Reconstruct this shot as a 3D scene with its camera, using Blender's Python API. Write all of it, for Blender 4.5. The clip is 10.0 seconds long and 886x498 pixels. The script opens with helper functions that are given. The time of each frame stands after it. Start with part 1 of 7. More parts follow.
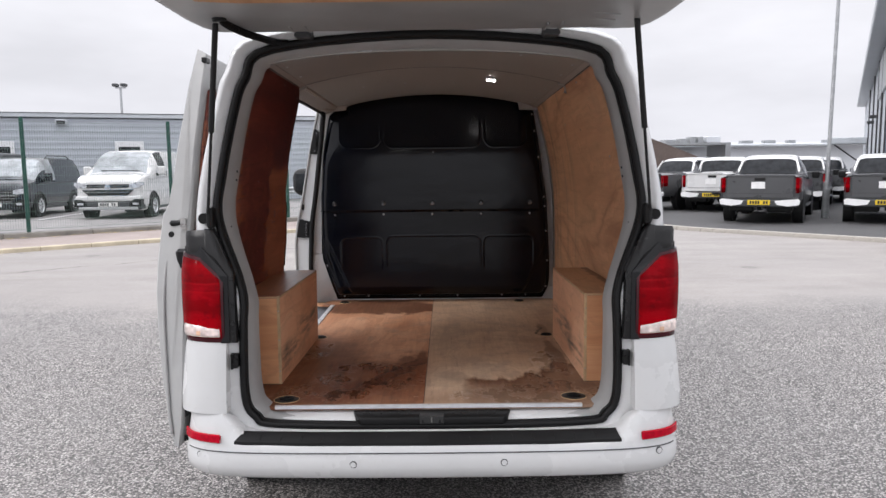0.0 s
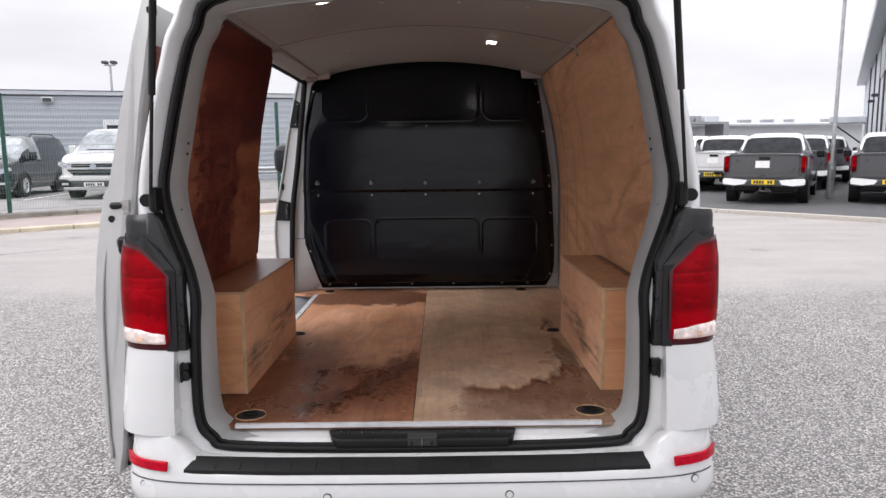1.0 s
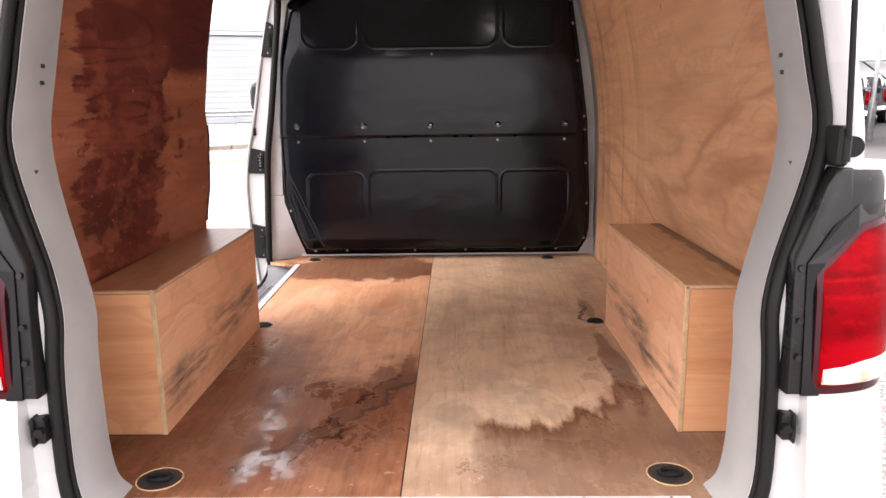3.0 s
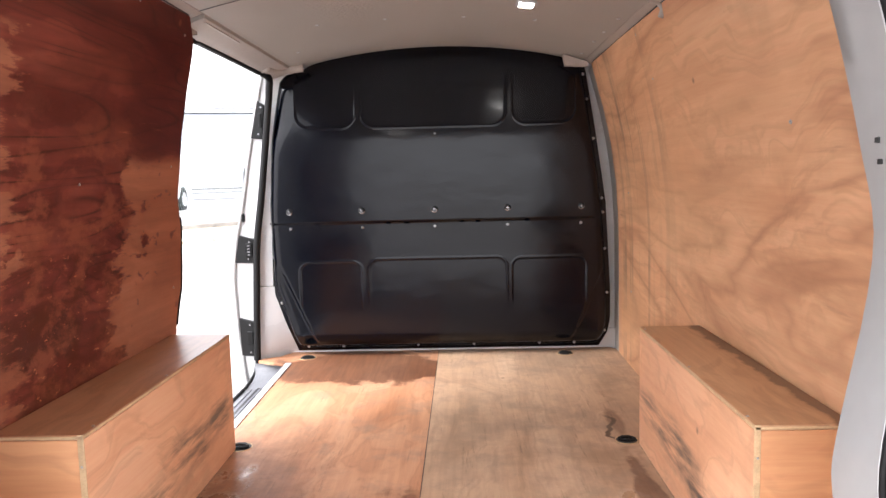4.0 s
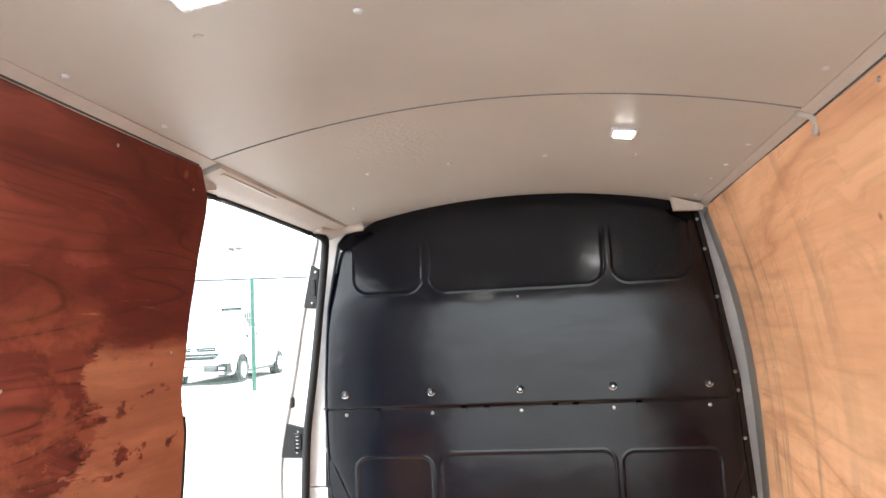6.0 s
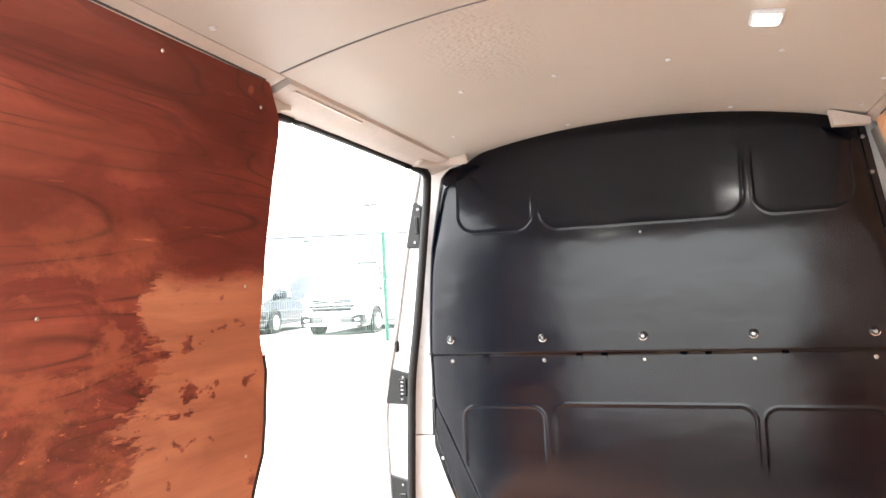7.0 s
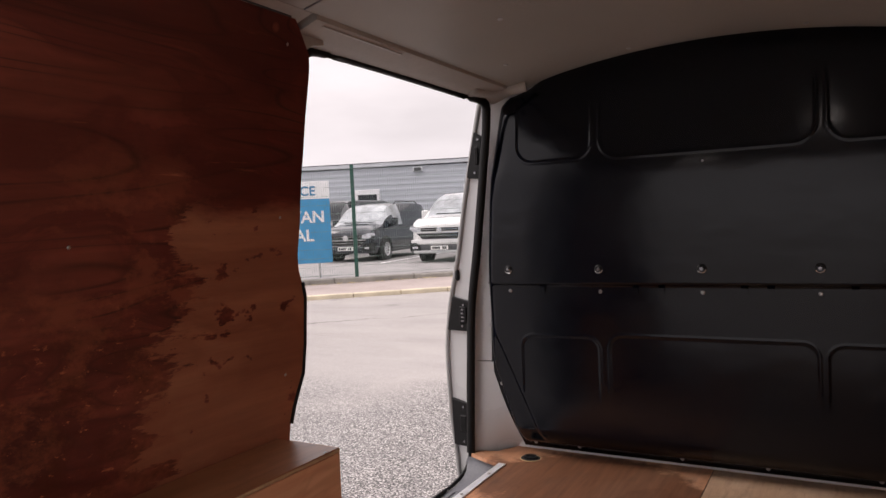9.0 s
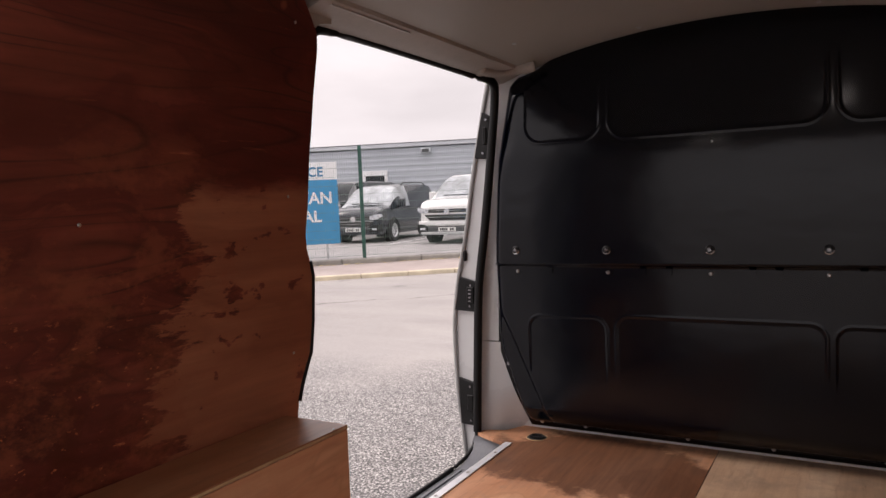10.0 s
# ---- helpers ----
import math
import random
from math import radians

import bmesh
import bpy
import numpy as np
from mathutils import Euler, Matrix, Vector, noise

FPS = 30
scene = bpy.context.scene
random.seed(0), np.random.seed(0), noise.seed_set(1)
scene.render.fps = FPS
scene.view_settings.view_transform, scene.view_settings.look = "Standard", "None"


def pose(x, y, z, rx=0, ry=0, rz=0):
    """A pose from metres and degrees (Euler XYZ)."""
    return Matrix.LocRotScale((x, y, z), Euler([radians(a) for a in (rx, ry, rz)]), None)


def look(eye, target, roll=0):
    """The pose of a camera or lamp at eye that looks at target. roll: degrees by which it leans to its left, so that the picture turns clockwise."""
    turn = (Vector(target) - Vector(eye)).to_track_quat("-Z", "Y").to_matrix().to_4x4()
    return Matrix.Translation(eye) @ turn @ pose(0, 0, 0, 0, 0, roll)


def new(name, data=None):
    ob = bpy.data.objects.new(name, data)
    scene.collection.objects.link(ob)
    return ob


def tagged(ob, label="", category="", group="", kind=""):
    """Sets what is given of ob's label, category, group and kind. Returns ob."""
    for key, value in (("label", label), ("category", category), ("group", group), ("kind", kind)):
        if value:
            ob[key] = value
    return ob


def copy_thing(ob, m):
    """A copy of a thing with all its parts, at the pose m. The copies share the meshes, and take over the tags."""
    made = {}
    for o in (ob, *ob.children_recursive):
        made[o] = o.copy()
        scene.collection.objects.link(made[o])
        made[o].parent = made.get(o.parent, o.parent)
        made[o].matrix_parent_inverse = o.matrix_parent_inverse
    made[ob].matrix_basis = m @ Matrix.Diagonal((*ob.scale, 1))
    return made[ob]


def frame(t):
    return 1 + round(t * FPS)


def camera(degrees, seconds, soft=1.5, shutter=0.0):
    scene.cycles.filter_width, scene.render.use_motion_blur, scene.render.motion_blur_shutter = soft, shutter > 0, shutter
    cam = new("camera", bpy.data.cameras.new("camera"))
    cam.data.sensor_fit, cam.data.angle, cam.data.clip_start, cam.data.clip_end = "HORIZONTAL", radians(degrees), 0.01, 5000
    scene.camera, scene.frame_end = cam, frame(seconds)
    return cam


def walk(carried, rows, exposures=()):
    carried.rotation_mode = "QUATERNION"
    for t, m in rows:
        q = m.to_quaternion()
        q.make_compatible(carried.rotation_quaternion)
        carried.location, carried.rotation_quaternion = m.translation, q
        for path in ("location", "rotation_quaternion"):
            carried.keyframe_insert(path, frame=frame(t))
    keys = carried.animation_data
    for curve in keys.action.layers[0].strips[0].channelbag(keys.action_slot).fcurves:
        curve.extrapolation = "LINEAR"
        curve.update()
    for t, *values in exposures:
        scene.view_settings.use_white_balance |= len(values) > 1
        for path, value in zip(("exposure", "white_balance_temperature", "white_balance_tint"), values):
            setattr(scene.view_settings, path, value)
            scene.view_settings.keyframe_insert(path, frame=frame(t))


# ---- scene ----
cam = camera(63.0, 10.0)
PATH = [
    (0, (0.063, -0.083, 1.497), (0.056, 1.908, 1.308), -0.6),
    (0.5, (0.054, 0.124, 1.492), (0.053, 2.113, 1.281), -0.6),
    (1, (0.073, 0.4, 1.477), (0.076, 2.385, 1.233), -0.6),
    (1.5, (0.068, 0.627, 1.468), (0.069, 2.606, 1.175), -0.6),
    (2, (0.054, 0.884, 1.456), (0.048, 2.854, 1.113), -0.6),
    (2.2, (0.052, 0.967, 1.454), (0.042, 2.933, 1.091), -0.6),
    (3.5, (0.119, 1.492, 1.461), (0.067, 3.451, 1.06), -1.1),
    (4, (0.105, 1.671, 1.504), (0.049, 3.66, 1.298), -1.4),
    (4.5, (0.08, 1.867, 1.551), (0.026, 3.866, 1.585), -1.6),
    (5, (0.083, 1.982, 1.556), (-0.005, 3.971, 1.755), -1.8),
    (5.2, (0.096, 2.036, 1.556), (-0.017, 4.019, 1.795), -1.9),
    (6.3, (0.145, 2.393, 1.568), (-0.271, 4.337, 1.784), -2.6),
    (6.5, (0.15, 2.454, 1.553), (-0.349, 4.381, 1.746), -2.4),
    (7, (0.172, 2.565, 1.512), (-0.495, 4.447, 1.636), -2.5),
    (7.5, (0.267, 2.618, 1.512), (-0.537, 4.448, 1.568), -2.4),
    (8, (0.335, 2.623, 1.518), (-0.551, 4.416, 1.521), -2.4),
    (8.5, (0.361, 2.622, 1.507), (-0.57, 4.392, 1.481), -2.2),
    (9, (0.381, 2.628, 1.513), (-0.582, 4.379, 1.45), -2.2),
    (9.5, (0.385, 2.627, 1.511), (-0.592, 4.37, 1.422), -2.1),
    (10, (0.382, 2.625, 1.508), (-0.6, 4.364, 1.395), -2.0),
]
EXPOSURE = [(0, 0.08, 6350, 13), (1.0, 0.24, 6400, 14), (1.5, 0.42, 6480, 15), (2.2, 0.86, 6700, 18), (3.5, 1.85, 6900, 19), (4.0, 2.08, 6400, 13), (4.5, 2.32, 6300, 7), (5.2, 2.58, 6250, 4), (6.5, 3.0, 6350, 4), (7.1, 3.27, 6650, 8), (7.5, 2.42, 6900, 12),
            (7.7, 1.25, 6850, 14), (8.0, 0.46, 6850, 19), (8.5, 0.14, 6900, 21), (10, 0.09, 6950, 21)]
walk(cam, [(t, look(eye, target, roll)) for t, eye, target, roll in PATH], EXPOSURE)

# ---------------------------------------------------------------- light
world = bpy.data.worlds.new("overcast_sky")
scene.world = world
world.use_nodes = True
wn = world.node_tree
wn.nodes.clear()
w_out = wn.nodes.new("ShaderNodeOutputWorld")
w_bg = wn.nodes.new("ShaderNodeBackground")
w_sky = wn.nodes.new("ShaderNodeTexSky")
w_sky.sky_type = "NISHITA"
w_sky.sun_disc = False
w_sky.sun_elevation = radians(38)
w_sky.sun_rotation = radians(292)
w_tex = wn.nodes.new("ShaderNodeTexCoord")
w_sep = wn.nodes.new("ShaderNodeSeparateXYZ")
w_ramp = wn.nodes.new("ShaderNodeValToRGB")
w_cloud = wn.nodes.new("ShaderNodeTexNoise")
w_map = wn.nodes.new("ShaderNodeMapping")
w_mix = wn.nodes.new("ShaderNodeMix")
w_mul = wn.nodes.new("ShaderNodeMix")
w_mul.data_type, w_mul.blend_type = "RGBA", "MULTIPLY"
w_mix.data_type = "RGBA"
# an overcast dome: about three times brighter overhead than at the horizon
w_ramp.color_ramp.elements[0].position, w_ramp.color_ramp.elements[0].color = 0.0, (0.80, 0.808, 0.838, 1)
w_ramp.color_ramp.elements[1].position, w_ramp.color_ramp.elements[1].color = 1.0, (2.5, 2.52, 2.58, 1)
mid = w_ramp.color_ramp.elements.new(0.28)
mid.color = (0.905, 0.905, 0.92, 1)
w_map.inputs["Scale"].default_value = (1.6, 1.6, 5.0)
w_cloud.inputs["Scale"].default_value = 2.2
w_cloud.inputs["Detail"].default_value = 5.0
w_range = wn.nodes.new("ShaderNodeMapRange")
w_range.inputs["From Min"].default_value, w_range.inputs["From Max"].default_value = 0.3, 0.7
w_range.inputs["To Min"].default_value, w_range.inputs["To Max"].default_value = 0.86, 1.06
wn.links.new(w_tex.outputs["Generated"], w_sep.inputs[0])
wn.links.new(w_tex.outputs["Generated"], w_map.inputs[0])
wn.links.new(w_map.outputs[0], w_cloud.inputs["Vector"])
wn.links.new(w_cloud.outputs["Fac"], w_range.inputs["Value"])
wn.links.new(w_sep.outputs["Z"], w_ramp.inputs["Fac"])
w_mul.inputs[0].default_value = 1.0
wn.links.new(w_ramp.outputs["Color"], w_mul.inputs[6])
wn.links.new(w_range.outputs[0], w_mul.inputs[7])
w_mix.inputs[0].default_value = 0.985
w_dim = wn.nodes.new("ShaderNodeMix")
w_dim.data_type, w_dim.blend_type = "RGBA", "MULTIPLY"
w_dim.inputs[0].default_value = 1.0
w_dim.inputs[7].default_value = (0.12, 0.12, 0.12, 1)
wn.links.new(w_sky.outputs[0], w_dim.inputs[6])
wn.links.new(w_dim.outputs[2], w_mix.inputs[6])
wn.links.new(w_mul.outputs[2], w_mix.inputs[7])
wn.links.new(w_mix.outputs[2], w_bg.inputs["Color"])
w_bg.inputs["Strength"].default_value = 1.0
wn.links.new(w_bg.outputs[0], w_out.inputs["Surface"])

sun = new("sun", bpy.data.lights.new("sun", "SUN"))
sun.data.energy, sun.data.angle, sun.data.color = 1.2, radians(25), (1.0, 0.97, 0.93)
sun.matrix_world = look((-10, -1, 9), (0, 3, 0))

# ---------------------------------------------------------------- materials
class Mat:
    """A small builder of node materials in object coordinates (metres)."""

    def __init__(self, name, rough=0.5, metal=0.0, spec=0.5, coat=0.0):
        self.m = bpy.data.materials.new(name)
        self.m.use_nodes = True
        self.t = self.m.node_tree
        self.b = self.t.nodes["Principled BSDF"]
        self.b.inputs["Roughness"].default_value = rough
        self.b.inputs["Metallic"].default_value = metal
        self.b.inputs["Specular IOR Level"].default_value = spec
        self.b.inputs["Coat Weight"].default_value = coat
        self.b.inputs["Coat Roughness"].default_value = 0.08
        self.co = self.t.nodes.new("ShaderNodeTexCoord").outputs["Object"]

    def link(self, a, b):
        self.t.links.new(a, b)

    def put(self, name, out):
        self.link(out, self.b.inputs[name])
        return self

    def mapped(self, scale=(1, 1, 1), loc=(0, 0, 0), rot=(0, 0, 0), src=None):
        n = self.t.nodes.new("ShaderNodeMapping")
        n.inputs["Scale"].default_value = scale
        n.inputs["Location"].default_value = loc
        n.inputs["Rotation"].default_value = rot
        self.link(src or self.co, n.inputs["Vector"])
        return n.outputs[0]

    def noise(self, scale=5, detail=4, rough=0.55, vec=None, distort=0.0):
        n = self.t.nodes.new("ShaderNodeTexNoise")
        n.inputs["Scale"].default_value = scale
        n.inputs["Detail"].default_value = detail
        n.inputs["Roughness"].default_value = rough
        n.inputs["Distortion"].default_value = distort
        self.link(vec or self.co, n.inputs["Vector"])
        return n.outputs["Fac"]

    def voronoi(self, scale=5, vec=None, out="Distance", rnd=1.0):
        n = self.t.nodes.new("ShaderNodeTexVoronoi")
        n.inputs["Scale"].default_value = scale
        n.inputs["Randomness"].default_value = rnd
        self.link(vec or self.co, n.inputs["Vector"])
        return n.outputs[out]

    def ramp(self, fac, stops):
        n = self.t.nodes.new("ShaderNodeValToRGB")
        e = n.color_ramp.elements
        while len(e) < len(stops):
            e.new(0.5)
        for k, (p, c) in zip(e, stops):
            k.position = p
            k.color = (*c, 1) if len(c) == 3 else c
        self.link(fac, n.inputs["Fac"])
        return n.outputs["Color"]

    def rng(self, v, a, b, c=0.0, d=1.0):
        n = self.t.nodes.new("ShaderNodeMapRange")
        for k, x in zip(("From Min", "From Max", "To Min", "To Max"), (a, b, c, d)):
            n.inputs[k].default_value = x
        self.link(v, n.inputs["Value"])
        return n.outputs[0]

    def math(self, op, a, b=None):
        n = self.t.nodes.new("ShaderNodeMath")
        n.operation = op
        for k, v in enumerate((a, b)):
            if v is None:
                continue
            if isinstance(v, (int, float)):
                n.inputs[k].default_value = v
            else:
                self.link(v, n.inputs[k])
        return n.outputs[0]

    def mix(self, fac, a, b, blend="MIX"):
        n = self.t.nodes.new("ShaderNodeMix")
        n.data_type, n.blend_type = "RGBA", blend
        for k, v in ((0, fac), (6, a), (7, b)):
            if isinstance(v, (int, float)):
                n.inputs[k].default_value = v
            elif isinstance(v, tuple):
                n.inputs[k].default_value = (*v, 1) if len(v) == 3 else v
            else:
                self.link(v, n.inputs[k])
        return n.outputs[2]

    def axes(self, src=None):
        n = self.t.nodes.new("ShaderNodeSeparateXYZ")
        self.link(src or self.co, n.inputs[0])
        return n.outputs

    def blob(self, ua, va, u, v, ru, rv, wob, soft=0.25, amt=0.6):
        """1 inside a ragged ellipse on the plane of two coordinates."""
        du = self.math("DIVIDE", self.math("SUBTRACT", ua, u), ru)
        dv = self.math("DIVIDE", self.math("SUBTRACT", va, v), rv)
        d = self.math("SQRT", self.math("ADD", self.math("MULTIPLY", du, du), self.math("MULTIPLY", dv, dv)))
        d = self.math("ADD", d, self.math("MULTIPLY", self.math("SUBTRACT", wob, 0.5), amt * 2))
        return self.rng(d, 1 - soft, 1 + soft, 1, 0)

    def bump(self, h, strength=0.2, dist=0.01):
        n = self.t.nodes.new("ShaderNodeBump")
        n.inputs["Strength"].default_value = strength
        n.inputs["Distance"].default_value = dist
        self.link(h, n.inputs["Height"])
        self.link(n.outputs[0], self.b.inputs["Normal"])
        return self


def plain(name, col, rough=0.5, metal=0.0, vary=0.12, scale=6.0, coat=0.0, bump=0.0, bscale=60.0, spec=0.5):
    """A material with broad stains and a fine grain over one colour."""
    k = Mat(name, rough, metal, spec, coat)
    n1, n2 = k.noise(scale, 4), k.noise(scale * 14, 2)
    lo = tuple(c * (1 - vary) for c in col)
    hi = tuple(min(1, c * (1 + vary)) for c in col)
    c = k.ramp(n1, [(0.3, lo), (0.7, hi)])
    c = k.mix(0.35 * vary, c, k.ramp(n2, [(0.35, (0, 0, 0)), (0.65, (1, 1, 1))]), "OVERLAY")
    k.put("Base Color", c)
    k.put("Roughness", k.rng(n1, 0.3, 0.7, max(0.02, rough * 0.85), min(1, rough * 1.15)))
    if bump:
        k.bump(k.noise(bscale, 3), bump, 0.004)
    return k.m


def emit(name, col, strength):
    k = Mat(name, 0.4)
    k.b.inputs["Base Color"].default_value = (*col, 1)
    k.b.inputs["Emission Color"].default_value = (*col, 1)
    k.b.inputs["Emission Strength"].default_value = strength
    return k.m


def van_paint():
    k = Mat("white_paint", 0.25, coat=0.6)
    n = k.noise(3.0, 5)
    d = k.noise(45.0, 3)
    c = k.ramp(n, [(0.3, (0.605, 0.612, 0.615)), (0.7, (0.665, 0.67, 0.67))])
    c = k.mix(k.rng(d, 0.62, 0.75, 0, 0.12), c, (0.42, 0.40, 0.37))
    k.put("Base Color", c)
    k.put("Roughness", k.rng(n, 0.3, 0.7, 0.2, 0.34))
    return k.m


def shaded_paint():
    """Unpolished white paint inside the body's flanges, its shade put into a grey colour, a little dusty."""
    k = Mat("shaded_white_flange_paint", 0.38)
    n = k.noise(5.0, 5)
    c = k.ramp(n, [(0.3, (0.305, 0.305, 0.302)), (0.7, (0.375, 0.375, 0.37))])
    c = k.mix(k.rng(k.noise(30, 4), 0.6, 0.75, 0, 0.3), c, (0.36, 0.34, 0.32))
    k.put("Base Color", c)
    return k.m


def ply(name, cols, grain_axis="y", stain=0.5, rough=0.55, figure=1.0):
    """Rotary-cut plywood: long wavy figure, fine fibres, knots and scuffs. grain_axis: the way the fibres run."""
    k = Mat(name, rough)
    f = 2.2 * figure
    sc = {"x": (0.35, f, f), "y": (f, 0.35, f), "z": (f, f, 0.35)}[grain_axis]
    fine = {"x": (3, 60, 60), "y": (60, 3, 60), "z": (60, 60, 3)}[grain_axis]
    warp = k.noise(1.3, 3)
    v = k.mapped(sc)
    add = k.t.nodes.new("ShaderNodeVectorMath")
    add.operation = "ADD"
    k.link(v, add.inputs[0])
    comb = k.t.nodes.new("ShaderNodeCombineXYZ")
    for i in range(3):
        k.link(k.math("MULTIPLY", warp, 0.9), comb.inputs[i])
    k.link(comb.outputs[0], add.inputs[1])
    fig = k.noise(1.7, 4, 0.52, add.outputs[0], 1.2)
    lines = k.math("PINGPONG", k.math("MULTIPLY", fig, 6.0), 0.5)
    fib = k.noise(1.0, 5, 0.7, k.mapped(fine))
    c = k.ramp(fig, [(0.28, cols[0]), (0.5, cols[1]), (0.74, cols[2])])
    c = k.mix(k.rng(lines, 0.0, 0.20, 0.24, 0.0), c, tuple(x * 0.55 for x in cols[0]))
    c = k.mix(0.45, c, k.ramp(fib, [(0.25, (0.34, 0.34, 0.34)), (0.75, (0.66, 0.66, 0.66))]), "OVERLAY")
    k.fig, k.fib = fig, fib
    dirt = k.noise(2.2, 6, 0.65)
    c = k.mix(k.rng(dirt, 0.56, 0.72, 0, stain), c, tuple(x * 0.42 for x in cols[0]))
    knots = k.voronoi(2.3, k.mapped((1, 1, 1), (0.3, 0.1, 0.7)))
    c = k.mix(k.rng(knots, 0.012, 0.03, 0.8, 0), c, (0.06, 0.03, 0.015))
    k.col = c
    k.put("Base Color", c)
    k.put("Roughness", k.rng(fig, 0.3, 0.7, rough * 0.85, min(1, rough * 1.15)))
    k.bump(fib, 0.12, 0.002)
    return k


def wall_ply_left():
    """Film-faced red-brown plywood: flowing dark figure above, a paler bare stretch at the front edge, flaked and chipped low down."""
    k = ply("red_brown_film_plywood", [(0.070, 0.0118, 0.0098), (0.165, 0.0325, 0.0235), (0.31, 0.082, 0.050)], "y", 0.35, 0.42, figure=1.9)
    x, y, z = k.axes()
    slope = k.math("ADD", z, k.math("MULTIPLY", y, 0.10))
    wavy = k.noise(1.5, 6, 0.62, k.mapped((1, 0.55, 2.6), (0.3, 1.2, 0.6)), 0.7)
    # broad dark flowing bands in the upper half
    band = k.math("MULTIPLY", k.rng(k.math("ABSOLUTE", k.math("SUBTRACT", wavy, 0.52)), 0.02, 0.13, 1, 0), k.rng(z, 1.50, 1.62))
    c = k.mix(k.math("MULTIPLY", band, 0.50), k.col, (0.090, 0.0165, 0.011))
    # thin dark contour lines that follow the figure
    calm = k.noise(1.4, 2, 0.45, k.mapped((1, 0.42, 2.4), (0.3, 1.2, 0.6)), 0.8)
    rings = k.math("PINGPONG", k.math("MULTIPLY", calm, 20.0), 0.5)
    c = k.mix(k.rng(rings, 0.0, 0.5, 0.28, 0.0), c, (0.070, 0.014, 0.009))
    thin = k.math("MULTIPLY", k.rng(rings, 0.0, 0.10, 1, 0), k.rng(k.noise(2.7, 3), 0.40, 0.58))
    c = k.mix(k.math("MULTIPLY", thin, 0.8), c, (0.040, 0.009, 0.006))
    # pale pulls of fibre
    pulls = k.math("MULTIPLY", k.rng(k.noise(1.0, 5, 0.7, k.mapped((1, 2.2, 30))), 0.63, 0.70), k.rng(k.noise(2.0, 3), 0.45, 0.6))
    c = k.mix(k.math("MULTIPLY", pulls, 0.65), c, (0.50, 0.19, 0.095))
    # the bare stretch along the front edge, with a ragged fingered border
    n = k.noise(5.0, 8, 0.72, k.mapped((1, 0.5, 2.6)))
    big = k.noise(1.6, 3, 0.5, k.mapped((1, 1, 1), (0, 4.1, 2.2)))
    off = k.math("ADD", k.math("MULTIPLY", k.math("SUBTRACT", n, 0.5), 0.75), k.math("MULTIPLY", k.math("SUBTRACT", big, 0.5), 0.5))
    yy = k.math("ADD", y, off)
    fore = k.math("MULTIPLY", k.rng(yy, 3.675, 3.70), k.rng(k.math("ADD", z, k.math("MULTIPLY", off, 0.2)), 1.585, 1.545))
    aft = k.math("MULTIPLY", k.rng(yy, 3.16, 3.13), k.rng(k.math("ADD", z, k.math("MULTIPLY", off, 0.55)), 1.85, 1.80))
    left = k.rng(k.noise(14.0, 4, 0.6, k.mapped((1, 0.75, 1.3), (0.4, 2, 1))), 0.645, 0.615)
    m = k.math("MULTIPLY", k.math("MAXIMUM", fore, k.math("MULTIPLY", aft, 0.75)), left)
    bare = k.ramp(k.fig, [(0.3, (0.27, 0.090, 0.047)), (0.5, (0.34, 0.122, 0.064)), (0.7, (0.42, 0.165, 0.090))])
    bare = k.mix(0.5, bare, k.ramp(k.fib, [(0.25, (0.36, 0.36, 0.36)), (0.75, (0.64, 0.64, 0.64))]), "OVERLAY")
    c = k.mix(k.math("MULTIPLY", m, 0.92), c, bare)
    drip = k.math("MULTIPLY", k.rng(k.noise(7.0, 6, 0.68, k.mapped((1, 0.8, 1.3))), 0.50, 0.58), k.math("MULTIPLY", k.rng(z, 1.72, 1.55), k.rng(yy, 3.85, 3.70)))
    c = k.mix(k.math("MULTIPLY", drip, 0.55), c, (0.30, 0.088, 0.045))
    # chipped and speckled low down
    low = k.math("MULTIPLY", k.rng(k.math("ADD", z, k.math("MULTIPLY", off, 0.3)), 1.42, 1.22), k.math("SUBTRACT", 1.0, m))
    blot = k.rng(k.noise(9.0, 6, 0.72, k.mapped((1, 0.8, 1.2))), 0.48, 0.62)
    c = k.mix(k.math("MULTIPLY", k.math("MULTIPLY", low, blot), 0.75), c, (0.085, 0.016, 0.007))
    chip = k.rng(k.noise(38.0, 5, 0.75, k.mapped((1, 0.7, 1.3))), 0.615, 0.66)
    c = k.mix(k.math("MULTIPLY", k.math("MULTIPLY", low, chip), 0.85), c, (0.52, 0.19, 0.085))
    knots = k.voronoi(3.4, k.mapped((1, 1, 1), (0.3, 0.55, 0.2)))
    c = k.mix(k.rng(knots, 0.045, 0.06, 0.5, 0), c, (0.40, 0.15, 0.08))
    c = k.mix(k.rng(knots, 0.022, 0.034, 0.95, 0), c, (0.035, 0.010, 0.007))
    k.put("Base Color", c)
    k.put("Roughness", k.rng(m, 0, 1, 0.36, 0.55))
    return k.m


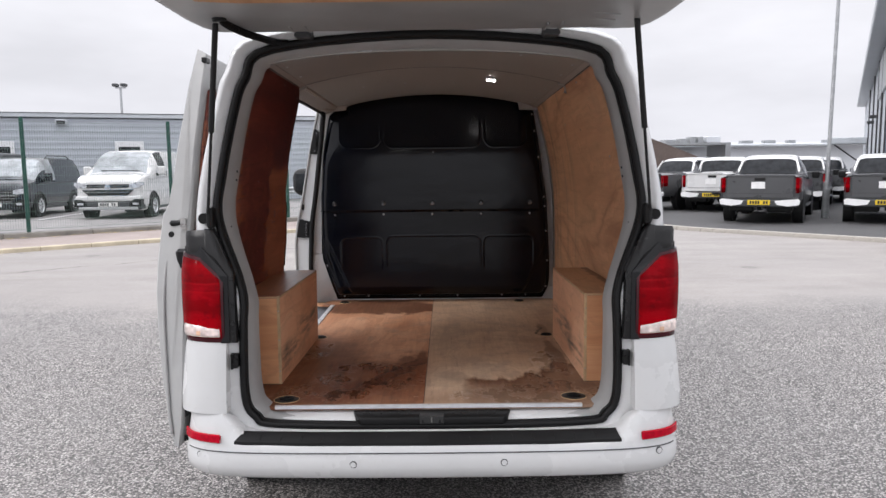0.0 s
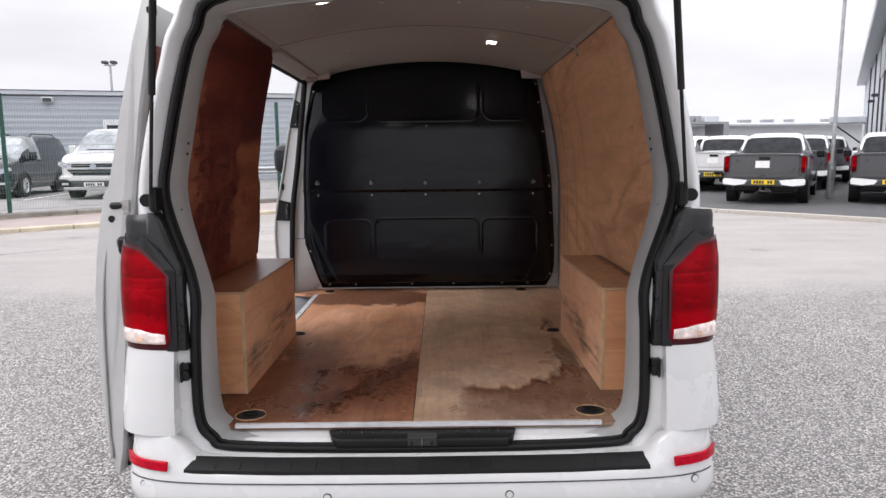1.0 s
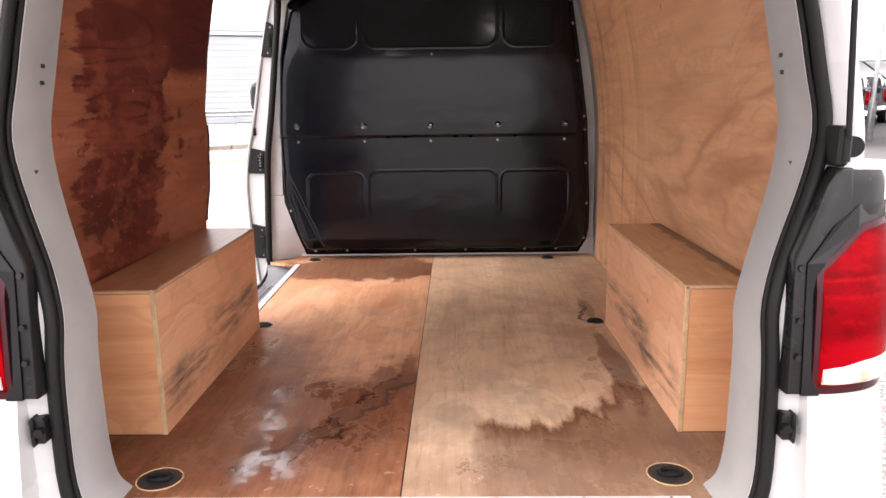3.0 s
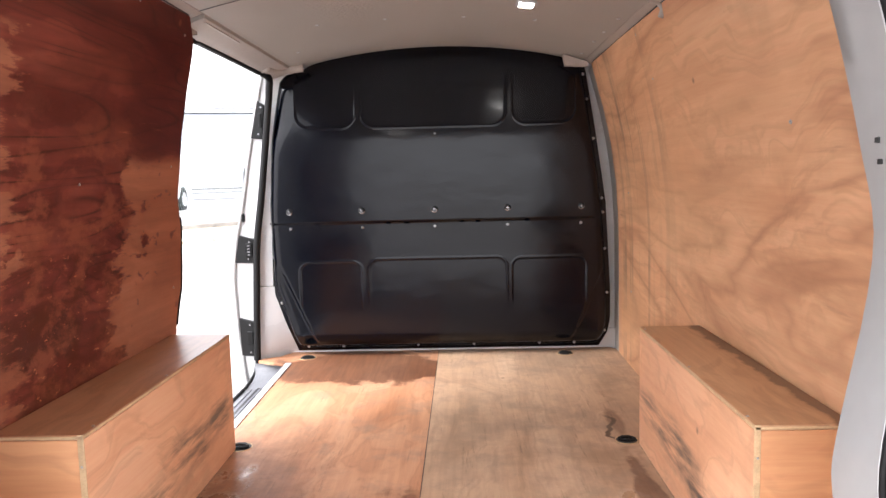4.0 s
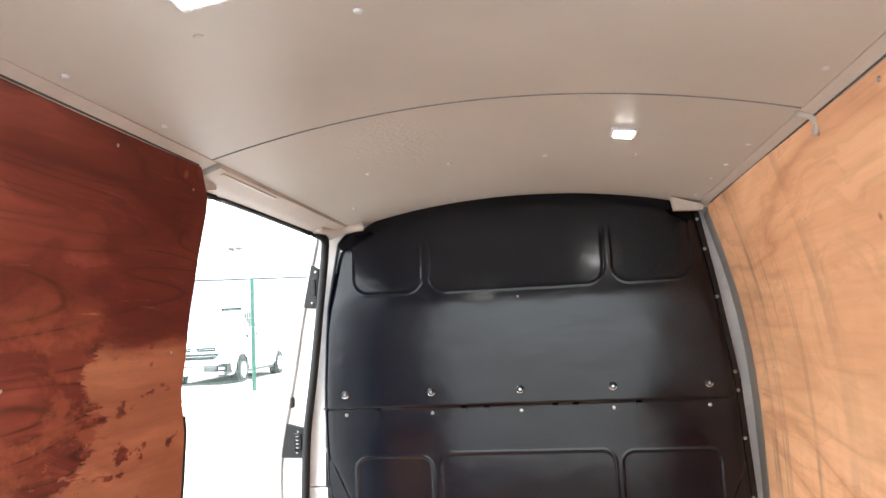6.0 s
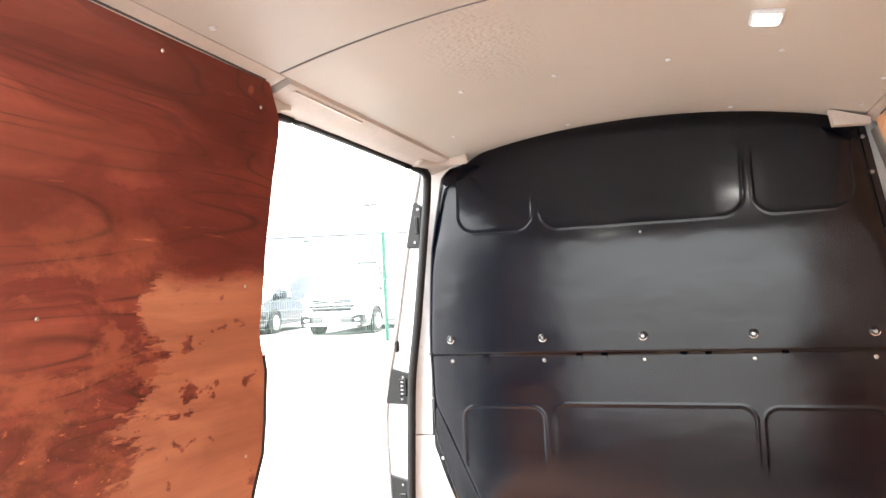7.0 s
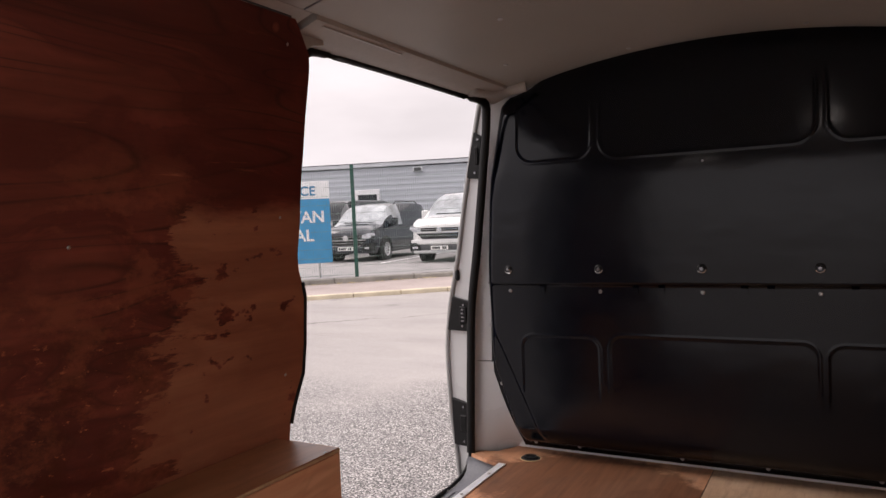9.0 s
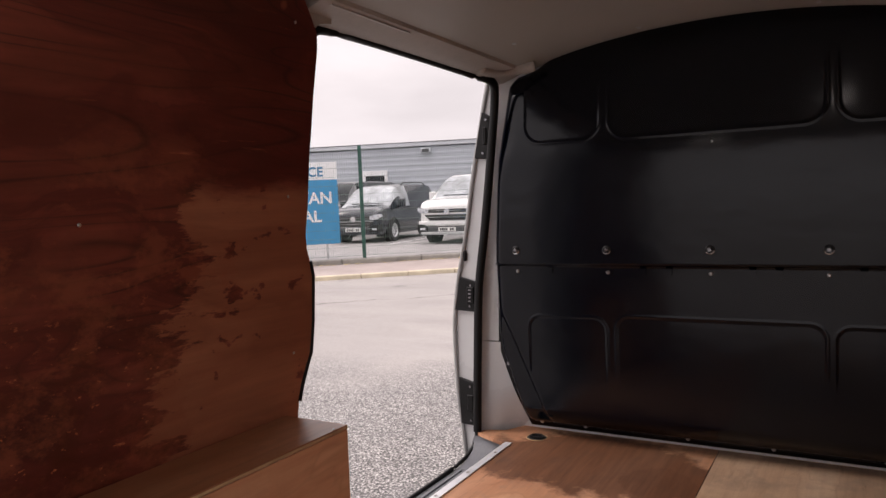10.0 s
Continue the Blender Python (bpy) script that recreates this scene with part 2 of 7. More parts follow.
def wall_ply_right():
    k = ply("tan_plywood", [(0.60, 0.30, 0.152), (0.73, 0.40, 0.218), (0.79, 0.475, 0.28)], "y", 0.25, 0.55)
    x, y, z = k.axes()
    # broad cathedral figure drawn by soft darker contour lines, in places bold
    wavy = k.noise(1.0, 4, 0.46, k.mapped((1, 0.42, 1.5), (0.2, 0.4, 0.9)), 0.9)
    rings = k.math("PINGPONG", k.math("MULTIPLY", wavy, 10.0), 0.5)
    bold = k.rng(k.noise(1.5, 4, 0.6, k.mapped((1, 0.7, 1.2), (0, 2.3, 0.4))), 0.38, 0.62)
    k.col = k.mix(k.rng(rings, 0.0, 0.5, 0.34, 0.0), k.col, (0.40, 0.165, 0.072))
    k.col = k.mix(k.math("MULTIPLY", k.math("MULTIPLY", k.rng(rings, 0.0, 0.17, 1, 0), bold), 0.34), k.col, (0.24, 0.092, 0.042))
    k.col = k.mix(k.rng(wavy, 0.5, 0.66, 0, 0.45), k.col, (0.68, 0.41, 0.225))
    k.col = k.mix(k.rng(k.noise(3.2, 6, 0.7, k.mapped((1, 0.5, 1.6))), 0.52, 0.70, 0, 0.42), k.col, (0.36, 0.165, 0.080))
    # short dark pulls along the fibres, and small knots with a pale rim
    pull = k.math("MULTIPLY", k.rng(k.noise(1.0, 4, 0.65, k.mapped((1, 1.6, 22), (0, 0.3, 0))), 0.66, 0.74), k.rng(k.noise(2.4, 3), 0.48, 0.6))
    k.col = k.mix(k.math("MULTIPLY", pull, 0.5), k.col, (0.20, 0.09, 0.05))
    # thin vertical grey rubs towards the front end, worn through in places
    st = k.noise(1.0, 2, 0.5, k.mapped((2, 15, 0.35)))
    zone = k.math("MULTIPLY", k.rng(y, 4.15, 4.6), k.rng(k.noise(2.0, 4, 0.6, k.mapped((1, 0.6, 1.4))), 0.36, 0.58))
    c = k.mix(k.math("MULTIPLY", k.rng(st, 0.54, 0.66), k.math("MULTIPLY", zone, 0.62)), k.col, (0.15, 0.095, 0.062))
    k.put("Base Color", c)
    return k.m


def floor_ply(name, cols, blobs, wet, veins):
    """Worn plywood floor with dried and wet stains of ragged outline."""
    k = ply(name, cols, "y", 0.45, 0.5)
    k.b.inputs["Specular IOR Level"].default_value = 0.24
    x, y, z = k.axes()
    wob = k.math("ADD", k.math("MULTIPLY", k.noise(4.2, 6, 0.62), 0.6), k.math("MULTIPLY", k.noise(13.0, 5, 0.65), 0.4))
    wob2 = k.noise(11.0, 4, 0.6)
    c = k.mix(k.rng(k.noise(7.0, 6, 0.7), 0.5, 0.7, 0, 0.45), k.col, (0.24, 0.19, 0.15))
    tot = None
    for u, v, ru, rv, a, soft in blobs:
        m = k.math("MULTIPLY", k.blob(x, y, u, v, ru, rv, wob, soft, 1.0), a)
        tot = m if tot is None else k.math("MAXIMUM", tot, m)
    c = k.mix(tot, c, k.ramp(k.fib, [(0.3, (0.060, 0.021, 0.011)), (0.7, (0.135, 0.050, 0.026))]))
    # greyed wear, short dark fibres and pale chips
    c = k.mix(k.rng(k.noise(1.0, 5, 0.7, k.mapped((55, 4, 1))), 0.60, 0.74, 0, 0.5), c, (0.07, 0.04, 0.026))
    chips = k.math("MULTIPLY", k.rng(k.noise(26, 5, 0.75), 0.62, 0.67), k.rng(y, 3.15, 2.85))
    c = k.mix(k.math("MULTIPLY", chips, 0.75), c, (0.66, 0.52, 0.42))
    if veins:
        # soaked, mottled front half with ragged dark runs
        soak = k.rng(k.math("ADD", y, k.math("MULTIPLY", k.math("SUBTRACT", wob, 0.5), 1.6)), 3.62, 3.30)
        mott = k.rng(k.noise(5.5, 7, 0.68, k.mapped((1.5, 0.8, 1))), 0.40, 0.60)
        c = k.mix(k.math("MULTIPLY", soak, k.rng(mott, 0, 1, 0.30, 0.80)), c, k.ramp(k.fib, [(0.3, (0.105, 0.030, 0.012)), (0.7, (0.215, 0.067, 0.028))]))
        # long darker fibres in the soaked part
        c = k.mix(k.math("MULTIPLY", soak, k.rng(k.noise(1.0, 5, 0.65, k.mapped((20, 1.6, 1))), 0.5, 0.68, 0, 0.6)), c, (0.055, 0.018, 0.009))
        # two dark tide lines that run down the sheet side by side
        sway = k.math("MULTIPLY", k.math("SUBTRACT", k.noise(5.0, 5, 0.6), 0.5), 0.30)
        river = k.math("ADD", k.math("SUBTRACT", x, k.math("MULTIPLY", y, 0.52)), k.math("ADD", sway, 1.90))
        zone = k.math("MULTIPLY", k.rng(k.math("ADD", y, sway), 3.56, 3.48), k.rng(k.math("ADD", y, sway), 2.82, 2.92))
        inside = k.math("MULTIPLY", k.math("MULTIPLY", k.rng(river, -0.004, 0.004), k.rng(river, 0.075, 0.062)), zone)
        c = k.mix(k.math("MULTIPLY", inside, 0.5), c, (0.10, 0.034, 0.016))
        line = k.math("MAXIMUM", k.rng(k.math("ABSOLUTE", river), 0.003, 0.011, 1, 0), k.rng(k.math("ABSOLUTE", k.math("SUBTRACT", river, 0.07)), 0.004, 0.013, 1, 0))
        c = k.mix(k.math("MULTIPLY", k.math("MULTIPLY", line, zone), 0.8), c, (0.040, 0.013, 0.007))
    else:
        # a soaked stretch whose far edge runs up in fingers along the fibres
        fing = k.noise(1.0, 6, 0.68, k.mapped((9, 2.2, 1)))
        far = k.math("ADD", k.math("MULTIPLY", fing, 0.46), k.math("MULTIPLY", k.rng(x, 0.36, 0.60), 0.26))
        far_off = k.math("SUBTRACT", k.math("SUBTRACT", y, 2.86), far)
        m = k.math("MULTIPLY", k.rng(far_off, 0.03, -0.03), k.rng(k.math("ADD", x, k.math("MULTIPLY", wob2, 0.08)), 0.17, 0.21))
        m = k.math("MULTIPLY", m, k.rng(k.math("ADD", y, k.math("MULTIPLY", wob, 0.2)), 2.92, 3.12, 0.45, 0.85))
        # its edge dried darker
        m = k.math("MULTIPLY", m, k.rng(k.math("ABSOLUTE", k.math("ADD", far_off, 0.02)), 0.01, 0.09, 1.15, 0.8))
        # a dark dribble that wanders along the side of the box
        bend = k.math("MULTIPLY", k.math("SUBTRACT", k.noise(9.0, 2, 0.5, k.mapped((0, 1, 1))), 0.5), 0.16)
        run = k.rng(k.math("ABSOLUTE", k.math("SUBTRACT", k.math("SUBTRACT", x, 0.615), bend)), 0.006, 0.012, 1, 0)
        run = k.math("MULTIPLY", run, k.math("MULTIPLY", k.rng(y, 4.02, 4.05), k.rng(y, 4.30, 4.26)))
        c = k.mix(k.math("MULTIPLY", run, 0.85), c, (0.045, 0.024, 0.015))
        # greyed hand-sized smudges
        c = k.mix(k.math("MULTIPLY", k.rng(k.noise(3.0, 6, 0.7), 0.47, 0.62), 0.38), c, (0.25, 0.19, 0.145))
        c = k.mix(m, c, k.ramp(k.fib, [(0.3, (0.075, 0.028, 0.013)), (0.7, (0.165, 0.066, 0.032))]))
    pale = k.rng(wob2, 0.64, 0.72, 0, 0.35)
    scr = k.rng(k.noise(1.0, 4, 0.7, k.mapped((40, 5, 1), rot=(0, 0, 0.5))), 0.70, 0.76, 0, 0.5)
    c = k.mix(k.math("MAXIMUM", k.math("MULTIPLY", pale, scr), k.math("MULTIPLY", scr, 0.35)), c, (0.62, 0.52, 0.42))
    k.put("Base Color", c)
    damp = k.rng(k.noise(8.0, 6, 0.72, k.mapped((1, 0.7, 1))), 0.46, 0.58)
    w = None
    for u, v, ru, rv in wet:
        m = k.blob(x, y, u, v, ru, rv, wob, 0.12, 0.8)
        w = m if w is None else k.math("MAXIMUM", w, m)
    r = k.rng(k.fig, 0.3, 0.7, 0.42, 0.62)
    rn = k.t.nodes.new("ShaderNodeMix")
    k.link(k.math("MULTIPLY", w, damp), rn.inputs[0])
    k.link(r, rn.inputs[2])
    rn.inputs[3].default_value = 0.06
    k.put("Specular IOR Level", k.rng(k.math("MULTIPLY", w, damp), 0, 1, 0.24, 0.75))
    k.put("Roughness", rn.outputs[0])
    return k.m


def tarmac():
    k = Mat("worn_pale_tarmac", 0.8)
    v = k.voronoi(90.0)
    vc = k.voronoi(90.0, out="Color")
    sep = k.axes(vc)
    big = k.noise(0.28, 5, 0.6)
    med = k.noise(2.4, 5, 0.65)
    stone = k.ramp(sep[0], [(0.0, (0.11, 0.102, 0.096)), (0.3, (0.30, 0.278, 0.262)), (0.7, (0.46, 0.430, 0.408)), (1.0, (0.72, 0.68, 0.65))])
    c = k.mix(k.rng(v, 0.42, 0.64, 0, 0.92), stone, (0.020, 0.019, 0.019))
    grit = k.noise(34.0, 4, 0.7)
    c = k.mix(k.rng(grit, 0.54, 0.68, 0, 0.45), c, (0.05, 0.048, 0.048))
    c = k.mix(k.rng(med, 0.48, 0.72, 0, 0.35), c, (0.15, 0.145, 0.142))
    # a smoother, older surface course starts a few metres ahead of the van; wheel-worn pale tracks, patches and one long crack
    x, y, z = k.axes()
    edge = k.math("ADD", k.math("ADD", y, k.math("MULTIPLY", x, 0.12)), k.math("MULTIPLY", k.math("SUBTRACT", k.noise(0.5, 5, 0.6), 0.5), 3.0))
    edge = k.math("ADD", edge, k.rng(x, -1.8, -3.2, 0, 0.9))
    old = k.rng(edge, 7.9, 8.9)
    fine = k.noise(90.0, 3, 0.7)
    oldc = k.ramp(k.noise(0.9, 6, 0.65, k.mapped((0.5, 1.6, 1))), [(0.3, (0.255, 0.230, 0.214)), (0.5, (0.325, 0.296, 0.277)), (0.7, (0.375, 0.345, 0.325))])
    oldc = k.mix(k.rng(fine, 0.5, 0.68, 0, 0.45), oldc, (0.13, 0.125, 0.12))
    c = k.mix(k.math("MULTIPLY", old, 0.85), c, oldc)
    c = k.mix(k.rng(big, 0.42, 0.6, 0, 0.30), c, (0.29, 0.282, 0.277))
    run = k.math("ADD", k.math("ADD", k.math("MULTIPLY", x, 0.63), k.math("MULTIPLY", y, -0.777)), k.math("MULTIPLY", k.noise(1.3, 5, 0.65), 0.9))
    crack = k.rng(k.math("ABSOLUTE", k.math("ADD", run, 12.2)), 0.012, 0.045, 1, 0)
    c = k.mix(k.math("MULTIPLY", crack, k.rng(k.noise(2.2, 3), 0.35, 0.5, 0, 0.75)), c, (0.06, 0.057, 0.055))
    spot = k.rng(k.voronoi(0.55, k.mapped((1, 1, 1), (0.2, 0.6, 0))), 0.05, 0.09, 0.6, 0)
    c = k.mix(k.math("MULTIPLY", spot, k.rng(k.noise(18, 4, 0.7), 0.42, 0.55)), c, (0.07, 0.068, 0.066))
    k.put("Base Color", c)
    k.put("Roughness", k.rng(big, 0.4, 0.6, 0.5, 0.72))
    k.bump(k.math("MULTIPLY", k.math("SUBTRACT", grit, v), k.rng(old, 0, 1, 1.0, 0.3)), 0.6, 0.008)
    return k.m


def black_plastic(name="black_plastic", rough=0.35, col=0.018, bump=0.05):
    k = Mat(name, rough, spec=0.25)
    n = k.noise(7, 5)
    k.put("Base Color", k.ramp(n, [(0.3, (col, col, col * 1.05)), (0.7, (col * 1.5, col * 1.5, col * 1.55))]))
    k.put("Roughness", k.rng(n, 0.3, 0.7, rough * 0.8, min(1, rough * 1.25)))
    k.bump(k.noise(220, 2), bump, 0.002)
    return k.m


def bulkhead_plastic():
    """Black moulded plastic: satin sheen with rubbed and greasy patches."""
    k = Mat("black_moulded_plastic", 0.2, spec=0.34)
    n = k.noise(1.6, 4, 0.55, k.mapped((1, 1, 2.4), (0.3, 0, 0.8)))
    smear = k.noise(1.0, 5, 0.6, k.mapped((1.5, 1, 6.0), (0.2, 0, 0.4)))
    k.put("Base Color", k.ramp(n, [(0.3, (0.0006, 0.0012, 0.0040)), (0.7, (0.0010, 0.0017, 0.0050))]))
    k.put("Roughness", k.math("ADD", k.rng(n, 0.25, 0.75, 0.09, 0.14), k.math("ADD", k.rng(smear, 0.3, 0.7, 0.0, 0.06), k.rng(k.noise(2.4, 6, 0.66, k.mapped((1, 1, 3.2), (0.6, 0, 0.2))), 0.42, 0.62, 0.0, 0.04))))
    k.bump(k.noise(2.4, 3, 0.5, k.mapped((1, 1, 1.8), (0.1, 0, 0.35))), 0.09, 0.045)
    return k.m


def headliner():
    k = Mat("grey_beige_vinyl_headliner", 0.42)
    n = k.noise(2.5, 5)
    c = k.ramp(n, [(0.3, (0.375, 0.362, 0.333)), (0.7, (0.430, 0.416, 0.386))])
    k.put("Base Color", c)
    k.put("Roughness", k.rng(n, 0.3, 0.7, 0.36, 0.48))
    x, y, z = k.axes()
    wr = k.noise(3.0, 3)
    patch = k.blob(x, y, -0.28, 4.22, 0.11, 0.25, wr, 0.5, 0.5)
    h = k.math("ADD", k.math("MULTIPLY", k.noise(260, 2), 0.05), k.math("MULTIPLY", k.math("MULTIPLY", k.rng(k.voronoi(62), 0.1, 0.55), patch), 2.2))
    k.bump(k.math("ADD", h, k.math("MULTIPLY", k.noise(5, 2), 0.6)), 0.3, 0.004)
    return k.m


def red_lens():
    k = Mat("red_lamp_lens", 0.12, spec=0.03)
    x, y, z = k.axes()
    # chambers of the cluster showing through the lens
    n = k.noise(9, 3)
    zz = k.math("ADD", z, k.math("MULTIPLY", k.math("SUBTRACT", n, 0.5), 0.02))
    c = k.ramp(k.rng(zz, 0.905, 1.225), [(0.0, (0.072, 0.0002, 0.0012)), (0.06, (0.2448, 0.0006, 0.0036)), (0.2, (0.3312, 0.00075, 0.0048)), (0.33, (0.1728, 0.0004, 0.0024)), (0.52, (0.2304, 0.0005, 0.0036)),
                                         (0.545, (0.2736, 0.002, 0.0054)), (0.56, (0.1872, 0.0004, 0.003)), (0.625, (0.216, 0.0005, 0.0036)), (0.64, (0.3024, 0.003, 0.0072)), (0.66, (0.1584, 0.0004, 0.0024)), (0.85, (0.2736, 0.0006, 0.0042)), (0.97, (0.0576, 0.0002, 0.0012))])
    ax = k.math("ABSOLUTE", x)
    patch = k.math("MULTIPLY", k.rng(k.noise(14, 3, 0.6, k.mapped((1, 1, 2.2))), 0.5, 0.62), k.rng(ax, 0.80, 0.84))
    c = k.mix(k.math("MULTIPLY", patch, 0.3), c, (0.42, 0.004, 0.012))
    c = k.mix(k.rng(k.noise(26, 3), 0.60, 0.7, 0, 0.5), c, (0.10, 0.001, 0.003))
    c = k.mix(k.rng(ax, 0.90, 0.935, 0, 0.45), c, (0.10, 0.001, 0.003))
    k.put("Base Color", c)
    k.b.inputs["Coat Weight"].default_value = 0.03
    k.b.inputs["Coat Roughness"].default_value = 0.03
    return k.m


def cladding():
    k = Mat("grey_ribbed_steel_cladding", 0.45)
    n = k.noise(0.4, 4)
    k.put("Base Color", k.ramp(n, [(0.3, (0.41, 0.44, 0.485)), (0.7, (0.48, 0.515, 0.56))]))
    return k.m


def paving():
    k = Mat("pinkish_tarmac_pavement", 0.85)
    n = k.noise(1.2, 5)
    g = k.noise(60, 3, 0.7)
    c = k.ramp(n, [(0.3, (0.31, 0.258, 0.235)), (0.7, (0.41, 0.345, 0.318))])
    c = k.mix(k.rng(g, 0.5, 0.7, 0, 0.5), c, (0.14, 0.12, 0.115))
    k.put("Base Color", c)
    k.bump(g, 0.4, 0.005)
    return k.m


PAINT, FLANGE = van_paint(), shaded_paint()
TARMAC, PAVING = tarmac(), paving()
PLY_L, PLY_R = wall_ply_left(), wall_ply_right()
def box_ply():
    """Pale plywood with grey rub marks low down."""
    k = ply("rubbed_orange_plywood", [(0.58, 0.275, 0.148), (0.73, 0.395, 0.232), (0.79, 0.475, 0.30)], "y", 0.25, 0.5)
    x, y, z = k.axes()
    wob = k.noise(9.0, 5, 0.65)
    streak = k.rng(k.noise(1.0, 4, 0.65, k.mapped((6, 3, 26))), 0.40, 0.62)
    m = None
    for u, v, ru, rv in ((3.20, 0.70, 0.13, 0.06), (3.62, 0.75, 0.20, 0.06), (3.40, 0.70, 0.12, 0.035), (3.86, 0.76, 0.13, 0.05)):
        q = k.blob(y, z, u, v, ru, rv, wob, 0.45, 0.6)
        m = q if m is None else k.math("MAXIMUM", m, q)
    c = k.mix(k.math("MULTIPLY", k.math("MULTIPLY", m, streak), 0.95), k.col, (0.06, 0.048, 0.042))
    k.put("Base Color", c)
    return k.m


PLY_RUB = box_ply()
PLY_BOX = ply("pale_orange_plywood", [(0.50, 0.225, 0.095), (0.62, 0.32, 0.155), (0.68, 0.40, 0.215)], "y", 0.3, 0.5).m
PLY_BOXF = ply("pale_orange_plywood_end", [(0.57, 0.26, 0.122), (0.71, 0.36, 0.182), (0.77, 0.44, 0.24)], "x", 0.25, 0.5).m
# the red-brown wall's reflection is included in this top's colour
PLY_TOP = ply("wall_toned_plywood_top", [(0.25, 0.10, 0.047), (0.34, 0.145, 0.07), (0.42, 0.20, 0.105)], "y", 0.35, 0.33).m
def top_ply_right():
    k = ply("tan_plywood_top", [(0.40, 0.21, 0.105), (0.50, 0.28, 0.15), (0.57, 0.345, 0.20)], "y", 0.35, 0.45)
    x, y, z = k.axes()
    wob = k.noise(7.0, 5, 0.65)
    m = k.rng(k.math("ADD", x, k.math("MULTIPLY", k.math("SUBTRACT", wob, 0.5), 0.09)), 0.826, 0.838)
    c = k.mix(k.math("MULTIPLY", m, 0.85), k.col, (0.13, 0.065, 0.035))
    k.put("Base Color", c)
    return k.m


PLY_TOPR = top_ply_right()
PLY_EDGE = plain("pale_plywood_edge", (0.55, 0.38, 0.22), 0.6, vary=0.25, scale=20)
FLOOR_L = floor_ply("stained_brown_plywood", [(0.44, 0.192, 0.097), (0.56, 0.285, 0.161), (0.64, 0.370, 0.232)],
                    [(-0.60, 2.92, 0.46, 0.26, 0.66, 0.35), (-0.30, 2.98, 0.50, 0.48, 0.52, 0.5), (-0.20, 3.06, 0.10, 0.22, 0.72, 0.15), (-0.14, 3.32, 0.06, 0.24, 0.68, 0.12), (-0.33, 3.05, 0.12, 0.07, 0.72, 0.12), (-0.06, 3.40, 0.03, 0.25, 0.66, 0.2), (-0.55, 3.45, 0.22, 0.45, 0.6, 0.4), (-0.40, 5.02, 0.44, 0.27, 0.80, 0.10), (-0.16, 4.93, 0.13, 0.13, 0.85, 0.10)],
                    [(-0.46, 2.92, 0.22, 0.16), (-0.30, 3.15, 0.25, 0.25), (-0.61, 3.68, 0.07, 0.22)], True)
FLOOR_R = floor_ply("worn_grey_tan_plywood", [(0.44, 0.275, 0.172), (0.55, 0.370, 0.248), (0.62, 0.445, 0.315)],
                    [(0.62, 3.55, 0.035, 0.36, 0.7, 0.12), (0.52, 2.95, 0.26, 0.13, 0.5, 0.35), (0.30, 2.82, 0.55, 0.12, 0.45, 0.5), (0.64, 4.20, 0.025, 0.14, 0.5, 0.2)],
                    [(0.45, 2.85, 0.35, 0.2), (0.55, 3.2, 0.1, 0.35)], False)
BLACK, RUBBER = black_plastic(col=0.010), black_plastic("black_rubber_seal", 0.5, 0.0065, 0.1)
COVER = black_plastic("ribbed_cover_plastic", 0.42, 0.006, 0.05)
SATIN = black_plastic("satin_black_panel", 0.25, 0.012, 0.02)
BULK = bulkhead_plastic()
LINER = headliner()
BEIGE = plain("beige_grey_trim", (0.42, 0.39, 0.36), 0.45, vary=0.08)
ALU = plain("brushed_aluminium", (0.72, 0.73, 0.75), 0.38, 0.35, vary=0.12, scale=20)
STEEL = plain("zinc_screw_steel", (0.46, 0.45, 0.44), 0.3, 1.0, vary=0.2, scale=60)
LED = emit("led_diffuser", (1.0, 0.97, 0.92), 20.0)
BOLT = plain("dark_zinc_bolt", (0.24, 0.24, 0.25), 0.25, 1.0, vary=0.3, scale=80)
REDLENS = red_lens()
LENSRIM = plain("dark_red_lamp_rim", (0.045, 0.002, 0.006), 0.15, vary=0.1, coat=0.2, spec=0.2)
PIANO = plain("glossy_black_plastic", (0.004, 0.004, 0.005), 0.1, vary=0.1, spec=0.3)
CLEARLENS = plain("milky_white_lamp_lens", (0.72, 0.60, 0.56), 0.15, vary=0.4, scale=32, coat=0.8)
AMBER = plain("amber_lamp_lens", (0.72, 0.45, 0.30), 0.15, vary=0.2, coat=0.8)
REFLECT = plain("red_reflector", (0.42, 0.002, 0.016), 0.2, vary=0.25, scale=60, coat=0.05, spec=0.1)
TYRE = plain("tyre_rubber", (0.02, 0.02, 0.021), 0.8, vary=0.3, bump=0.3)
RIM = plain("silver_alloy", (0.66, 0.67, 0.69), 0.3, 0.5, vary=0.15)
GREYSTEP = plain("dark_grey_step_plastic", (0.15, 0.155, 0.17), 0.5, vary=0.15, bump=0.3)
DARKGLASS = plain("dark_car_glass", (0.020, 0.022, 0.025), 0.06, vary=0.5, spec=0.18)
# part of the sky's reflection is put into this pale glass colour
SCREEN = plain("sky_toned_van_glass", (0.29, 0.315, 0.33), 0.06, vary=0.45, scale=2, spec=0.9)
CARGREY = plain("dark_grey_metallic_paint", (0.085, 0.087, 0.092), 0.3, 0.3, vary=0.06, scale=2, coat=0.4)
CARNAVY = plain("black_blue_metallic_paint", (0.010, 0.014, 0.022), 0.22, 0.0, vary=0.15, coat=0.6, spec=0.4)
CARSILVER = plain("silver_white_paint", (0.66, 0.66, 0.66), 0.28, 0.0, vary=0.03, scale=2, coat=0.8)
CARWHITE = plain("white_car_paint", (0.66, 0.66, 0.655), 0.25, vary=0.05, coat=0.8)
